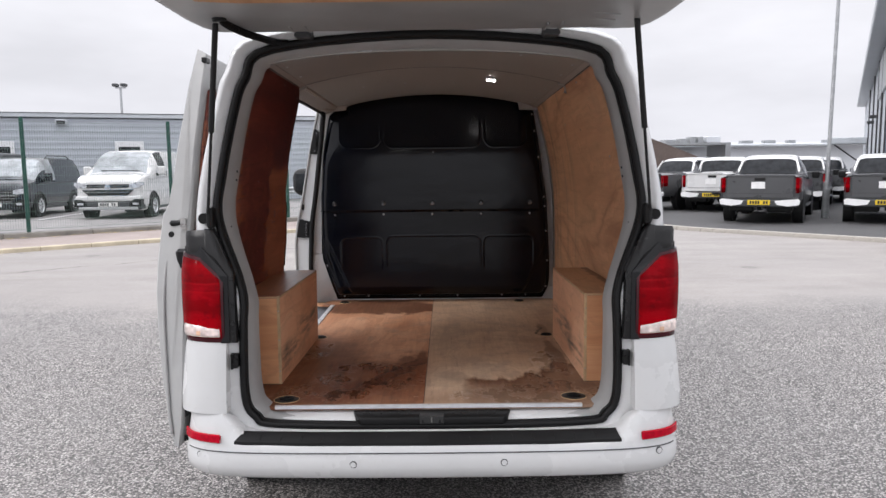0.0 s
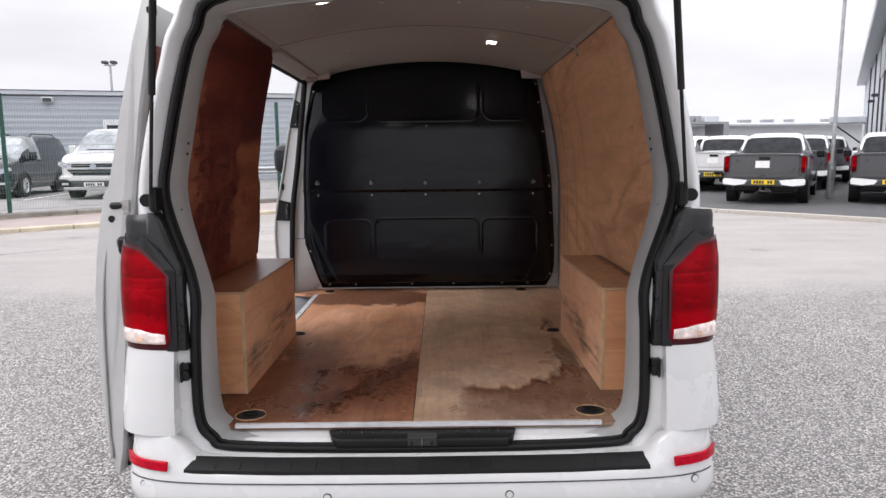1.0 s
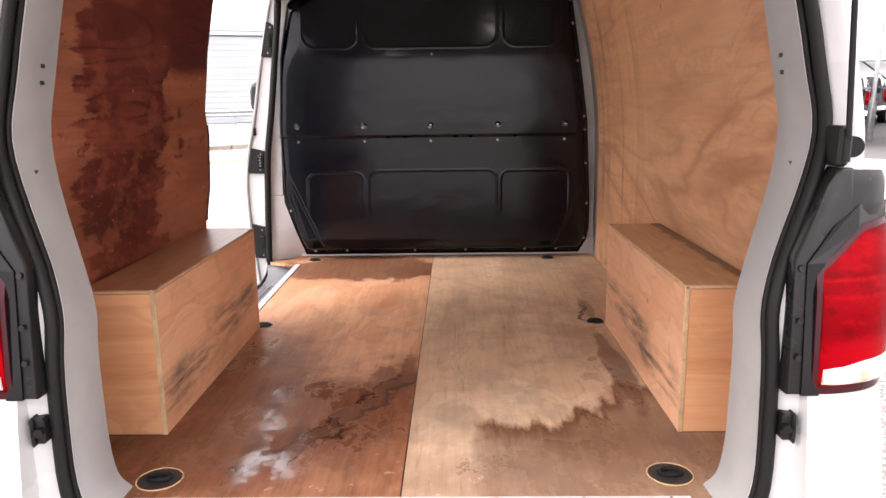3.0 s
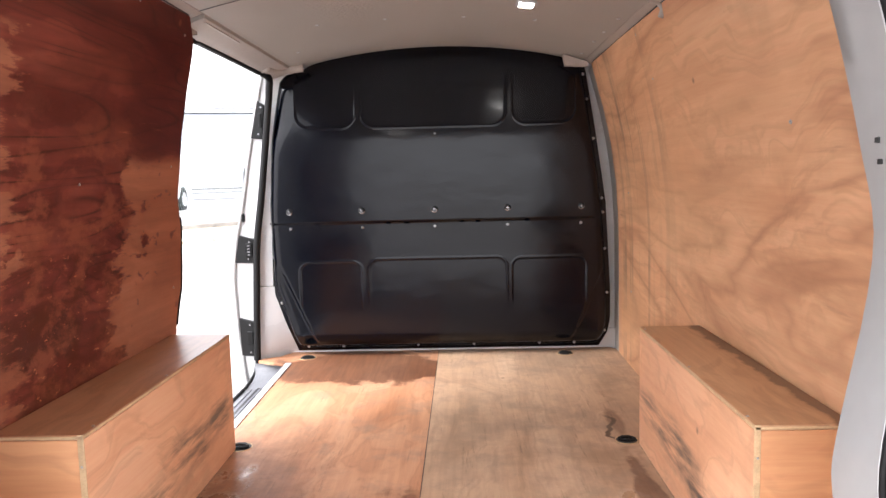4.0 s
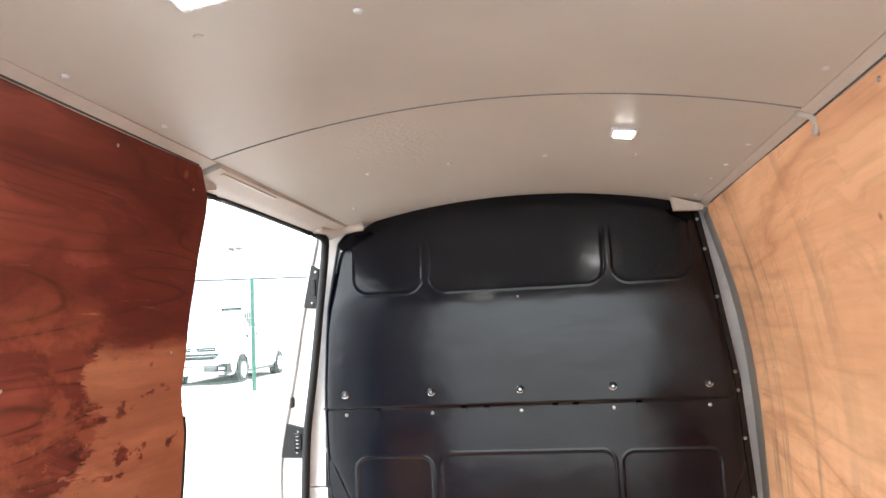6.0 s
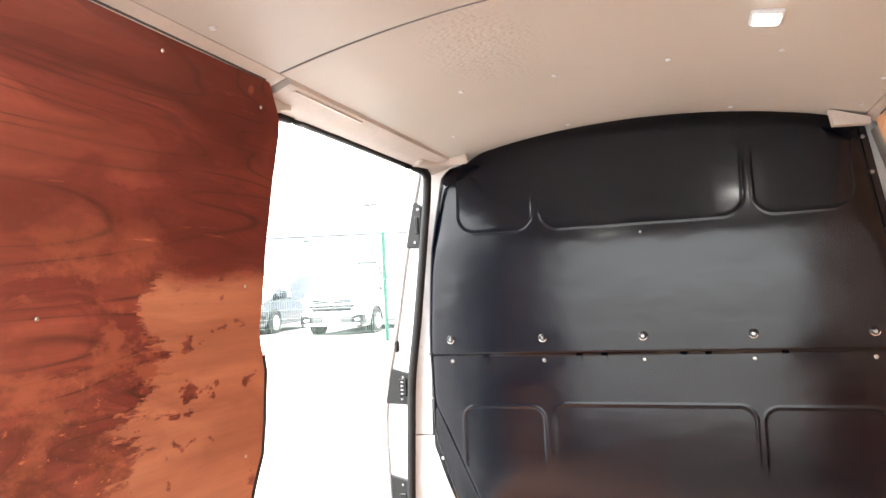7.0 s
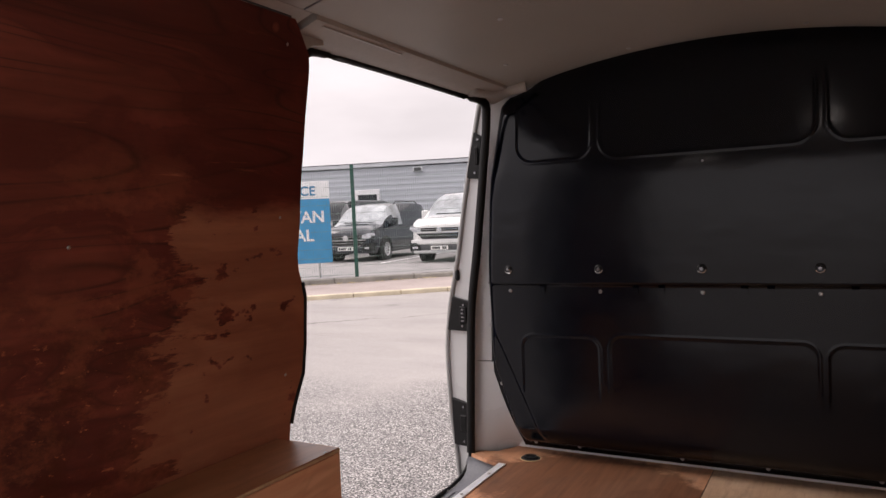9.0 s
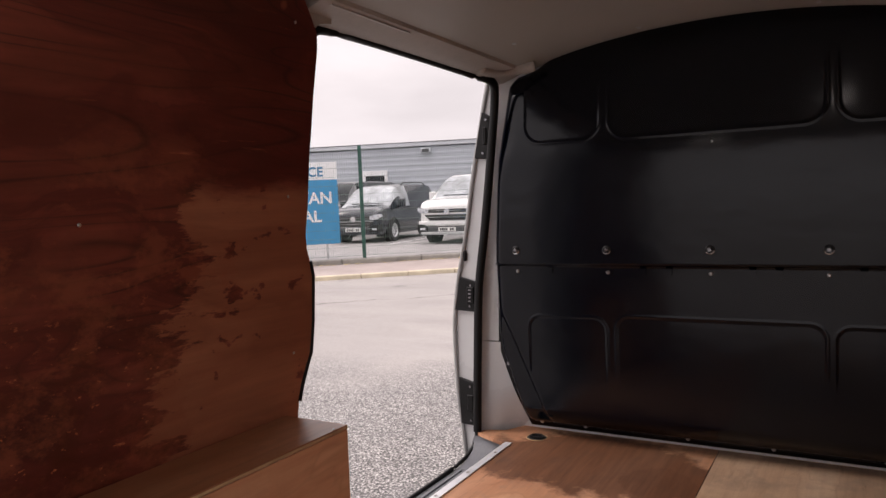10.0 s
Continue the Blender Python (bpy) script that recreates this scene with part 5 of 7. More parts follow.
def shell():
    prof = [(p.x, p.y) for p in spline([(x, z, 0) for x, z in MID], 4)]
    side = [(q[0], q[1]) for q in prof if 0.45 < q[1] <= 2.06 and q[0] > 0.72]
    top = [q for q in prof if q[1] >= 2.02]
    roof = top + [(-x, z) for x, z in top[-2::-1]]
    part("roof_panel", ring_strip(roof, 0.02, 3.20, 5.5), PAINT, van, smooth=40)
    part("side_panel", ring_strip(side, 0.02, 3.20, 5.34), PAINT, van, smooth=40)
    left = [(-x, z) for x, z in side]
    part("side_panel", ring_strip(left[::-1], 0.02, 3.20, 4.05), PAINT, van, smooth=40)
    part("underbody", boxes((-0.90, 0.90, 2.75, 7.2, 0.36, 0.50), (-0.70, 0.70, 2.62, 2.8, 0.40, 0.52)), BLACK, van)
    part("floor_pan", boxes((-0.76, 0.93, 2.83, 5.36, 0.50, 0.575)), FLANGE, van)
    # cab, nose and windscreen ahead of the bulkhead
    w = 0.95
    rows = [
        (5.34, section(w * .97, w, w * .98, 0.42, 1.20, 2.165, w * .80)),
        (5.75, section(w * .97, w, w * .98, 0.42, 1.20, 2.14, w * .78)),
        (6.15, section(w * .97, w, w * .98, 0.42, 1.20, 1.98, w * .73)),
        (6.55, section(w * .97, w, w * .98, 0.42, 1.18, 1.66, w * .76)),
        (6.95, section(w * .97, w, w * .97, 0.42, 1.14, 1.24, w * .82)),
        (7.30, section(w * .92, w * .97, w * .93, 0.40, 0.98, 1.08, w * .80)),
        (7.48, section(w * .80, w * .85, w * .82, 0.42, 0.80, 0.88, w * .66)),
    ]

    def pick(i, j):
        if i in (2, 3) and j >= 4:
            return "windscreen"
        if i in (1, 2) and j in (3, 4):
            return "side_window"
        return "body"
    car_loft(rows, pick, van, {"body": PAINT, "windscreen": DARKGLASS, "side_window": DARKGLASS})
    for sx in (-1, 1):
        # solid black drums give the arches their liner and their shade
        part("wheel_arch_shade", cyl(bmesh.new(), (sx * .70, 3.62, 0.36), (sx * .945, 3.62, 0.36), 0.40, n=28), BLACK, van)
        part("front_arch_shade", cyl(bmesh.new(), (sx * .70, 6.62, 0.36), (sx * .957, 6.62, 0.36), 0.40, n=28), BLACK, van)
        add_wheel(van, sx * 0.84, 3.62, 0.345, 0.23, 0.22)
        add_wheel(van, sx * 0.85, 6.62, 0.345, 0.23, 0.22)
        m = part("wing_mirror", boxes((sx * 1.10 - 0.12, sx * 1.10 + 0.12, 5.98, 6.16, 1.38, 1.61), bevel=0.075, seg=4), BLACK, van, "black wing mirror housing", smooth=40)
        part("mirror_glass", boxes((sx * 1.10 - 0.085, sx * 1.10 + 0.085, 5.970, 5.985, 1.42, 1.57), bevel=.006), DARKGLASS, m, "dark mirror glass")
        part("mirror_arm", boxes((sx * 0.97 - 0.05, sx * 0.97 + 0.05, 6.02, 6.12, 1.34, 1.42), bevel=0.02), BLACK, m)
        part("headlight", boxes((sx * .70 - 0.16, sx * .70 + 0.16, 7.2, 7.44, 0.78, 0.92), bevel=0.03), HEADLAMP, van)
    part("grille", boxes((-0.55, 0.55, 7.40, 7.53, 0.62, 0.82), bevel=0.02), BLACK, van)
    part("front_bumper", boxes((-0.86, 0.86, 7.2, 7.54, 0.30, 0.58), bevel=0.06, seg=2), PAINT, van)


shell()


CORNER_PLAN = [Vector(p) for p in spline([(.72, 2.603, 0), (.80, 2.606, 0), (.85, 2.614, 0), (.89, 2.630, 0), (.92, 2.655, 0), (.938, 2.69, 0), (.946, 2.77, 0)], 5)]


def raked(bm):
    """Leans what was drawn upright with the tail, and widens it as the body widens forward."""
    for v in bm.verts:
        d = interp(RAKE, v.co.z)
        v.co.x *= 1.006 + d * .37
        v.co.y += d
    return bm


def wrapped(sx, x0, x1, lo, hi, off, depth=.05, bulge=0.0, flare=0.0):
    """A shell that follows the rounded rear corner between two widths; lo and hi give its heights by width."""
    bm = bmesh.new()
    pts = [Vector((x0, interp([(p.x, p.y) for p in CORNER_PLAN], x0), 0))] + [p for p in CORNER_PLAN if x0 + .004 < p.x < x1 - .002] + [Vector((x1, interp([(p.x, p.y) for p in CORNER_PLAN], x1), 0))]
    rings = []
    for i, p in enumerate(pts):
        d = (pts[min(i + 1, len(pts) - 1)] - pts[max(i - 1, 0)]).normalized()
        n = Vector((d.y, -d.x, 0))
        z0, z1 = interp(lo, p.x), interp(hi, p.x)
        e = min(1.0, i / 1.5, (len(pts) - 1 - i) / 1.5)
        ring = []
        for k in range(7):
            f = k / 6
            out = off - .006 * (1 - e) - (.005 if k in (0, 6) else 0) + bulge * math.sin(math.pi * f) + flare * (1 - f) ** 2
            ring.append(p + n * out + Vector((0, 0, z0 + (z1 - z0) * (f if k in (0, 6) else .03 + .94 * f))))
        ring += [p - n * depth * .6 + Vector((0, 0, z1)), p - n * depth * .6 + Vector((0, 0, z0))]
        rings.append([Vector((sx * q.x, q.y, q.z)) for q in ring])
    loft(bm, rings, True, True)
    return raked(bm)


def rear_corner(sx):
    """Tail lamp, its black panel, the white corner panel under it, buffers and the side striker."""
    lens_top = [(.776, 1.118), (.860, 1.198), (.948, 1.214)]
    lamp = part("tail_light", wrapped(sx, .780, .938, [(.77, .904), (.95, .908)], lens_top, .013, bulge=.005), REDLENS, van, "red tail lamp cluster", smooth=40)
    part("clear_strip", wrapped(sx, .786, .928, [(.77, .910), (.95, .913)], [(.77, .946), (.82, .944), (.86, .953), (.95, .960)], .0195), CLEARLENS, lamp, "milky reversing lamp", smooth=40)
    part("amber_spot", wrapped(sx, .846, .878, [(.77, .914), (.95, .914)], [(.77, .938), (.95, .938)], .0205), AMBER, lamp, "amber indicator bulb showing through", smooth=40)
    part("lamp_surround", wrapped(sx, .771, .946, [(.75, .889), (.95, .892)], [(.757, 1.112), (.771, 1.128), (.856, 1.209), (.95, 1.226)], .0105), LENSRIM, lamp, "dark red border of the lamp", smooth=40)
    # satin black panel between the seal and the lamp, and the cap above the lamp
    bm = bmesh.new()
    poly = [(.728, .885), (.732, 1.15), (.79, 1.285), (.806, 1.318), (.838, 1.316), (.838, 1.232), (.762, 1.135), (.762, .885)]
    prism(bm, [(sx * x, z) for x, z in poly], "y", 2.606, 2.66)
    bmesh.ops.bevel(bm, geom=[e for e in bm.edges if abs(e.verts[0].co.y - e.verts[1].co.y) < 1e-6 and e.verts[0].co.y < 2.62], offset=0.006, segments=2, affect="EDGES", profile=0.5)
    p = part("corner_trim", raked(bm), SATIN, van, "satin black trim beside the tail lamp", smooth=40)
    part("lamp_cap", wrapped(sx, .815, .925, [(.80, 1.222), (.95, 1.226)], [(.80, 1.316), (.95, 1.306)], .003), SATIN, p, "satin black cap above the lamp", smooth=40)
    bm = bmesh.new()
    poly = [(.752, .886), (.752, 1.138), (.800, 1.206), (.850, 1.247), (.925, 1.250), (.925, 1.215), (.850, 1.200), (.785, 1.14), (.785, .886)]
    prism(bm, [(sx * x, z) for x, z in poly], "y", 2.6, 2.64)
    for v in bm.verts:
        v.co.y += max(0.0, interp([(q.x, q.y) for q in CORNER_PLAN], abs(v.co.x)) - 2.606)
    part("gloss_panel", raked(bm), PIANO, p, "glossy black panel round the lamp")
    for z in (.96, 1.03, 1.13):
        part("trim_screw", raked(cyl(bmesh.new(), (sx * .742, 2.599, z), (sx * .742, 2.607, z), 0.006)), BLACK, p)
    # white corner panel under the lamp
    part("corner_panel", wrapped(sx, .766, .946, [(.75, .618), (.95, .618)], [(.75, .888), (.95, .890)], .010, bulge=.006, flare=.026), PAINT, van, "white corner panel under the tail lamp", smooth=40)
    # door buffer on the opening's flank
    s = part("tailgate_buffer", raked(boxes((sx * .744 - .013, sx * .744 + .013, 2.622, 2.665, .782, .838), (sx * .752 - .004, sx * .752 + .004, 2.612, 2.66, .778, .842), bevel=0.004)), BLACK, van)
    part("buffer_pad", raked(cyl(bmesh.new(), (sx * .736, 2.608, .812), (sx * .738, 2.625, .812), 0.009)), RUBBER, s)
    # gas strut
    lo, hi = Vector((sx * .862, 2.728, 1.350)), Vector((sx * .766, 2.62, 2.115))
    mid_p = lo + (hi - lo) * .44
    strut = part("gas_strut", cyl(bmesh.new(), mid_p, hi, 0.0112, n=14), BLACK, van, "black gas strut holding the tailgate", smooth=40)
    part("strut_rod", cyl(bmesh.new(), lo, mid_p, 0.0058, n=10), SATIN, strut, "thin black piston rod", smooth=40)
    part("strut_socket", cyl(bmesh.new(), lo + Vector((sx * -.004, 0, -.02)), lo + Vector((sx * -.003, 0, .03)), 0.009, n=10), BLACK, strut)
    part("strut_bracket", boxes((sx * .855 - .012, sx * .855 + .010, 2.725, 2.80, 1.32, 1.40), bevel=0.006), BLACK, van)
    part("rubber_plug", cyl(bmesh.new(), (sx * .889, 2.757, 1.357), (sx * .889, 2.80, 1.357), 0.021, n=18), RUBBER, van, "round black rubber plug", smooth=40)


for side_sign in (1, -1):
    rear_corner(side_sign)


def bumper():
    """Rear bumper: rounded white beam wrapping the corners."""
    plan = [(0, 2.512), (.45, 2.518), (.72, 2.536), (.86, 2.572), (.935, 2.635), (.958, 2.72), (.958, 2.95)]
    path = [Vector(p) for p in spline([(x, y, 0) for x, y in plan], 5)]
    path = [Vector((-p.x, p.y, 0)) for p in path[:0:-1]] + path
    prof = [(0.10, .395), (0.03, .372), (.004, .392), (-.004, .425), (0, .478), (.004, .485), (.004, .50), (.012, .512), (.04, .533), (.065, .538), (.10, .538)]
    rings = []
    for i, p in enumerate(path):
        d = (path[min(i + 1, len(path) - 1)] - path[max(i - 1, 0)]).normalized()
        n = Vector((-d.y, d.x, 0))
        lift = smooth_step(.70, .79, abs(p.x)) * 0.13
        ring = []
        for o, z in prof:
            zz = z + (lift * smooth_step(.49, .57, z))
            oo = o * (1 - 0.75 * smooth_step(.72, .80, abs(p.x)) * smooth_step(.49, .56, z))
            ring.append(p + n * oo + Vector((0, 0, zz)))
        rings.append(ring)
    b = bmesh.new()
    loft(b, rings, False)
    ob = part("rear_bumper", raked(b), PAINT, van, "white painted rear bumper", smooth=40)
    # black tread pad on the step
    bm = bmesh.new()
    rows = []
    for k in range(25):
        x = -.735 + 1.445 * k / 24
        y0 = interp([(0, 2.512), (.45, 2.518), (.72, 2.536), (.84, 2.566)], abs(x))
        rows.append([Vector((x, y0 + .006, .507)), Vector((x, y0 + .008, .519)), Vector((x * .985, y0 + .034, .539)), Vector((x * .985, y0 + .055, .546)), Vector((x * .985, y0 + .060, .538)), Vector((x, y0 + .02, .505))])
    loft(bm, rows, True, True)
    pad = part("step_pad", raked(bm), RUBBER, ob, "ribbed black plastic step pad", smooth=40)
    for k in range(17):
        x = -.64 + 1.26 * k / 16
        y0 = interp([(0, 2.512), (.45, 2.518), (.72, 2.536)], abs(x))
        part("tread_rib", raked(cyl(bmesh.new(), (x, y0 + .012, .5235), (x * .99, y0 + .036, .5405), 0.0014, n=6)), RUBBER, pad)
    for sx in (-1, 1):
        bm = bmesh.new()
        rows = []
        for p in path:
            if p.x * sx > .758:
                i = path.index(p)
                d = (path[min(i + 1, len(path) - 1)] - path[max(i - 1, 0)]).normalized()
                n = Vector((-d.y, d.x, 0))
                if abs(p.x) > .950:
                    continue
                rows.append([p + n * 0.001 + Vector((0, 0, .511)), p - n * 0.003 + Vector((0, 0, .514)), p - n * 0.002 + Vector((0, 0, .541)), p + n * 0.003 + Vector((0, 0, .545)), p + n * .02 + Vector((0, 0, .53))])
        loft(bm, rows, True, True)
        part("reflector", raked(bm), REFLECT, ob, "long red reflector", smooth=40)
    for x, z in ((-.874, .459), (-.287, .438), (.271, .442), (.858, .463)):
        y0 = interp([(0, 2.512), (.45, 2.518), (.72, 2.536), (.86, 2.572), (.935, 2.635)], abs(x))
        s = part("parking_sensor", raked(cyl(bmesh.new(), (x, y0 - .0075, z), (x * .99, y0 + .02, z), 0.0105, n=20)), PAINT, ob, "round white parking sensor", smooth=40)
        part("sensor_ring", raked(cyl(bmesh.new(), (x, y0 - .0055, z), (x * .99, y0 + .02, z), 0.0135, n=20)), TRIM, s, "thin dark gap ring")
    # the crease's shadow is drawn as a thin dark tube
    part("bumper_crease_shade", raked(tube(bmesh.new(), [(p.x * 1.001, p.y - 0.002, .481) for p in path if abs(p.x) < .93], 0.0022, 5)), TRIM, ob, "thin dark line for the shadow in the bumper's crease")


bumper()


def sill():
    """Painted rear sill, black scuff cover and lock."""
    bm = bmesh.new()
    prism(bm, [(2.690, .553), (2.705, .567), (2.72, .571), (2.745, .579), (2.765, .588), (2.86, .588), (2.86, .52), (2.690, .52)], "x", -.66, .66)
    part("rear_sill", bm, PAINT, van, "white painted loading sill")
    bm = bmesh.new()
    prism(bm, [(-.312, 2.735), (-.300, 2.695), (-.278, 2.662), (.284, 2.662), (.304, 2.695), (.315, 2.737)], "z", .554, .586)
    for v in bm.verts:
        v.co.z -= .010 * smooth_step(2.70, 2.66, v.co.y)
    bmesh.ops.bevel(bm, geom=list(bm.edges), offset=0.006, segments=2, affect="EDGES", profile=0.5)
    c = part("lock_cover", bm, COVER, van, "black ribbed plastic lock cover on the sill", smooth=40)
    for x in (-.27, -.245, -.20, -.165, -.13, -.09, .085, .115, .15, .185, .22, .25):
        part("cover_rib", boxes((x, x + 0.005, 2.694, 2.726, .578, .5872)), INK, c)
    part("lock_box", boxes((-.046, .051, 2.658, 2.700, .552, .5835), bevel=0.003), INK, c, "recessed lock housing")
    part("lock_catch", boxes((-.036, -.028, 2.655, 2.668, .556, .570), (.030, .038, 2.655, 2.668, .556, .570), bevel=0.002), RUBBER, c, "black jaws of the lock")
    part("lock_striker", tube(bmesh.new(), [(.002, 2.66, .578), (.002, 2.652, .574), (.002, 2.652, .562), (.002, 2.66, .558)], 0.0025, 6), STEEL, c)


sill()


def tailgate():
    half = [(0, 2.84), (.3, 2.84), (.55, 2.84), (.66, 2.832), (.75, 2.81), (.815, 2.77), (.85, 2.70), (.87, 2.58), (.885, 2.3), (.89, 1.65), (.85, 1.56), (.6, 1.54)]
    outline = [(x, y) for x, y in half] + [(-x, y) for x, y in half[:0:-1]]

    def zz(y, x=0.0):
        return 2.122 + (2.84 - y) * 0.03 - .042 * min(1.2, (x / .75) ** 2)
    t = part("tailgate", boxes((-.70, .70, 2.0, 2.6, 2.19, 2.23), bevel=0.01), PAINT, van, "raised white tailgate seen from below")
    bm = bmesh.new()
    lo3 = [Vector((x * .955, y + (.03 if y < 2 else -.03), zz(y, x) - .006)) for x, y in outline]
    lo2 = [Vector((x * .985, y + (.010 if y < 2 else -.010), zz(y, x))) for x, y in outline]
    lo = [Vector((x, y, zz(y, x) + .018)) for x, y in outline]
    hi = [Vector((x * 1.005, y, zz(y, x) + .085)) for x, y in outline]
    loft(bm, [lo3, lo2, lo, hi], True, True)
    part("tailgate_skin", bm, FLANGE, t, "underside of the tailgate frame, toned grey as shaded", smooth=50)
    bm = bmesh.new()
    out2 = [(.60, 2.33), (.72, 2.26), (.76, 1.75), (.70, 1.66)]
    out2 = out2 + [(-x, y) for x, y in out2[::-1]]
    loft(bm, [[Vector((x, y, zz(y, x) - .034)) for x, y in out2], [Vector((x, y, zz(y, x) - .01)) for x, y in out2]], True, True)
    part("tailgate_lining", bm, PLY_BOX, t, "plywood lining of the tailgate")
    for y in (2.58, 2.66, 2.76):
        run = [(x / 10, y + .012 * (1 - (x / 7) ** 2), zz(y, x / 10) - .006) for x in range(-7, 8)]
        part("pressed_ridge", tube(bmesh.new(), run, 0.006, 6), FLANGE, t, smooth=True)
    for x in (-.487, .487):
        h = part("hinge", boxes((x - .033, x + .033, 2.80, 2.905, 2.058, 2.112), bevel=0.006), TRIM, t, "grey steel hinge")
        part("hinge_arm", boxes((x - .034, x - .024, 2.70, 2.83, 2.075, 2.11), (x + .024, x + .034, 2.70, 2.83, 2.075, 2.11), bevel=.004), FLANGE, h)
        part("hinge_slot", boxes((x - .019, x + .019, 2.796, 2.802, 2.080, 2.087)), PAINT, h, "pale slot in the hinge")
        for dx in (-.016, .016):
            part("hinge_bolt", cyl(bmesh.new(), (x + dx, 2.72, zz(2.72, x) - .012), (x + dx, 2.72, zz(2.72, x)), 0.009, n=6), STEEL, h)
        part("hinge_plate", boxes((x - .036, x + .036, 2.66, 2.76, zz(2.72, x) - .010, zz(2.72, x) + .004), bevel=.004), FLANGE, h)
    pts = spline([(-.735, 2.565, 2.086), (-.725, 2.61, 2.070), (-.690, 2.73, 2.062), (-.645, 2.82, 2.058), (-.60, 2.865, 2.050), (-.56, 2.885, 2.055)], 7)
    bm = tube(bmesh.new(), pts, 0.0115, 8)
    for a, b in zip(pts, pts[1:]):
        cyl(bm, a + (b - a) * .3, a + (b - a) * .7, 0.0150, n=8)
    hose = part("cable_hose", bm, RUBBER, t, "ribbed black cable hose", smooth=40)
    part("hose_grommet", cyl(bmesh.new(), (-.735, 2.56, 2.070), (-.738, 2.555, 2.105), .024, .032, n=14), RUBBER, hose, smooth=40)


tailgate()


def sliding_door():
    """The open door, standing outside the rear quarter; its leaning rear edge faces back."""
    lean = [(.40, 2.685), (.48, 2.706), (1.28, 2.944), (1.37, 2.975), (2.07, 3.09)]
    outer = [(-1.002, 2.075), (-1.038, 1.917), (-1.083, 1.646), (-1.099, 1.517), (-1.114, 1.412), (-1.139, 1.362), (-1.143, 1.26), (-1.146, 1.15), (-1.142, 1.03), (-1.127, .91), (-1.110, .795), (-1.090, .68), (-1.064, .59), (-1.050, .53), (-1.028, .455)]
    inner = [(-.950, 2.045), (-.966, 1.90), (-.992, 1.646), (-1.000, 1.50), (-1.006, 1.40), (-1.008, 1.34), (-1.008, 1.25), (-1.006, 1.14), (-1.004, 1.03), (-1.000, .91), (-.996, .795), (-.992, .68), (-.990, .59), (-.990, .53), (-1.000, .455)]

    def edge_y(z):
        return interp(lean, z)
    mid = [((a[0] + b[0]) / 2, (a[1] + b[1]) / 2) for a, b in zip(outer, inner)]
    bm = bmesh.new()
    rings = []
    for off, k in ((-.012, .80), (-.004, .96), (.012, 1.0), (None, 1.0), (None, .9)):
        o = [(c[0] + (a[0] - c[0]) * k, c[1] + (a[1] - c[1]) * k) for a, c in zip(outer, mid)]
        i = [(c[0] + (a[0] - c[0]) * k, c[1] + (a[1] - c[1]) * k) for a, c in zip(inner, mid)]
        far = 3.95 if k == 1.0 else 3.98
        rings.append([Vector((x, far if off is None else edge_y(z) + off + .025, z)) for x, z in o] + [Vector((x, far if off is None else edge_y(z) + off, z)) for x, z in i[::-1]])
    loft(bm, rings, True, True)
    d = part("sliding_door", bm, FLANGE, van, "open white sliding door, its showing edge toned grey as shaded", smooth=35)
    # skin standing a little proud of the door's edge
    bm = bmesh.new()
    loft(bm, [[Vector((x - .010, edge_y(z) + .05 if near else 3.99, z)) for x, z in outer] + [Vector((x - .002, edge_y(z) + .05 if near else 3.99, z)) for x, z in outer[::-1]] for near in (True, False)], True, True)
    part("door_skin", bm, PAINT, d, "white outer skin of the door", smooth=35)
    bm = bmesh.new()
    lin = [q for q in inner if .6 < q[1] < 2.0]
    loft(bm, [[Vector((x + .012, edge_y(z) + .05 if near else 3.9, z)) for x, z in lin] + [Vector((x + .002, edge_y(z) + .05 if near else 3.9, z)) for x, z in lin[::-1]] for near in (True, False)], True, True)
    part("door_lining", bm, PLY_L, d, "brown plywood lining of the door")
    crease = [(-1.046, 1.262), (-1.078, 1.235), (-1.100, 1.17), (-1.104, 1.05), (-1.094, .90), (-1.070, .70), (-1.052, .58), (-1.036, .50)]
    run = [(x, edge_y(z) + .004, z) for x, z in crease]
    part("pressed_crease", tube(bmesh.new(), spline(run, 5), .007, 6), FLANGE, d, "pressed crease along the door's edge", smooth=True)
    for x, z in ((-1.066, 1.370), (-1.083, 1.284)):
        part("edge_hole", cyl(bmesh.new(), (x, edge_y(z) - .016, z), (x, edge_y(z) + .01, z), 0.0125, n=14), BLACK, d, "round black hole")
    g = part("roller_arm", boxes((-1.092, -1.03, edge_y(1.325) - .03, edge_y(1.325) + .02, 1.318, 1.342), bevel=0.008), BLACK, d, "black roller arm")
    part("roller", cyl(bmesh.new(), (-1.035, edge_y(1.325) - .02, 1.305), (-1.035, edge_y(1.325) - .02, 1.35), 0.014), STEEL, g)
    part("latch", boxes((-1.06, -1.0, edge_y(1.18) - .02, edge_y(1.18) + .03, 1.135, 1.225), bevel=0.012), BLACK, d, "black door latch")
    part("top_bracket", boxes((-.968, -.946, edge_y(2.02) - .03, edge_y(2.02) + .02, 2.008, 2.030), bevel=0.003), BLACK, d)
    part("bottom_boot", prism(bmesh.new(), [(-.962, .605), (-1.000, .588), (-1.038, .540), (-1.046, .500), (-1.022, .452), (-.975, .468), (-.972, .490), (-1.008, .484), (-1.022, .510), (-1.014, .535), (-.990, .560), (-.962, .575)], "y", 2.745, 2.90), RUBBER, d, "black rubber foot of the door")


sliding_door()


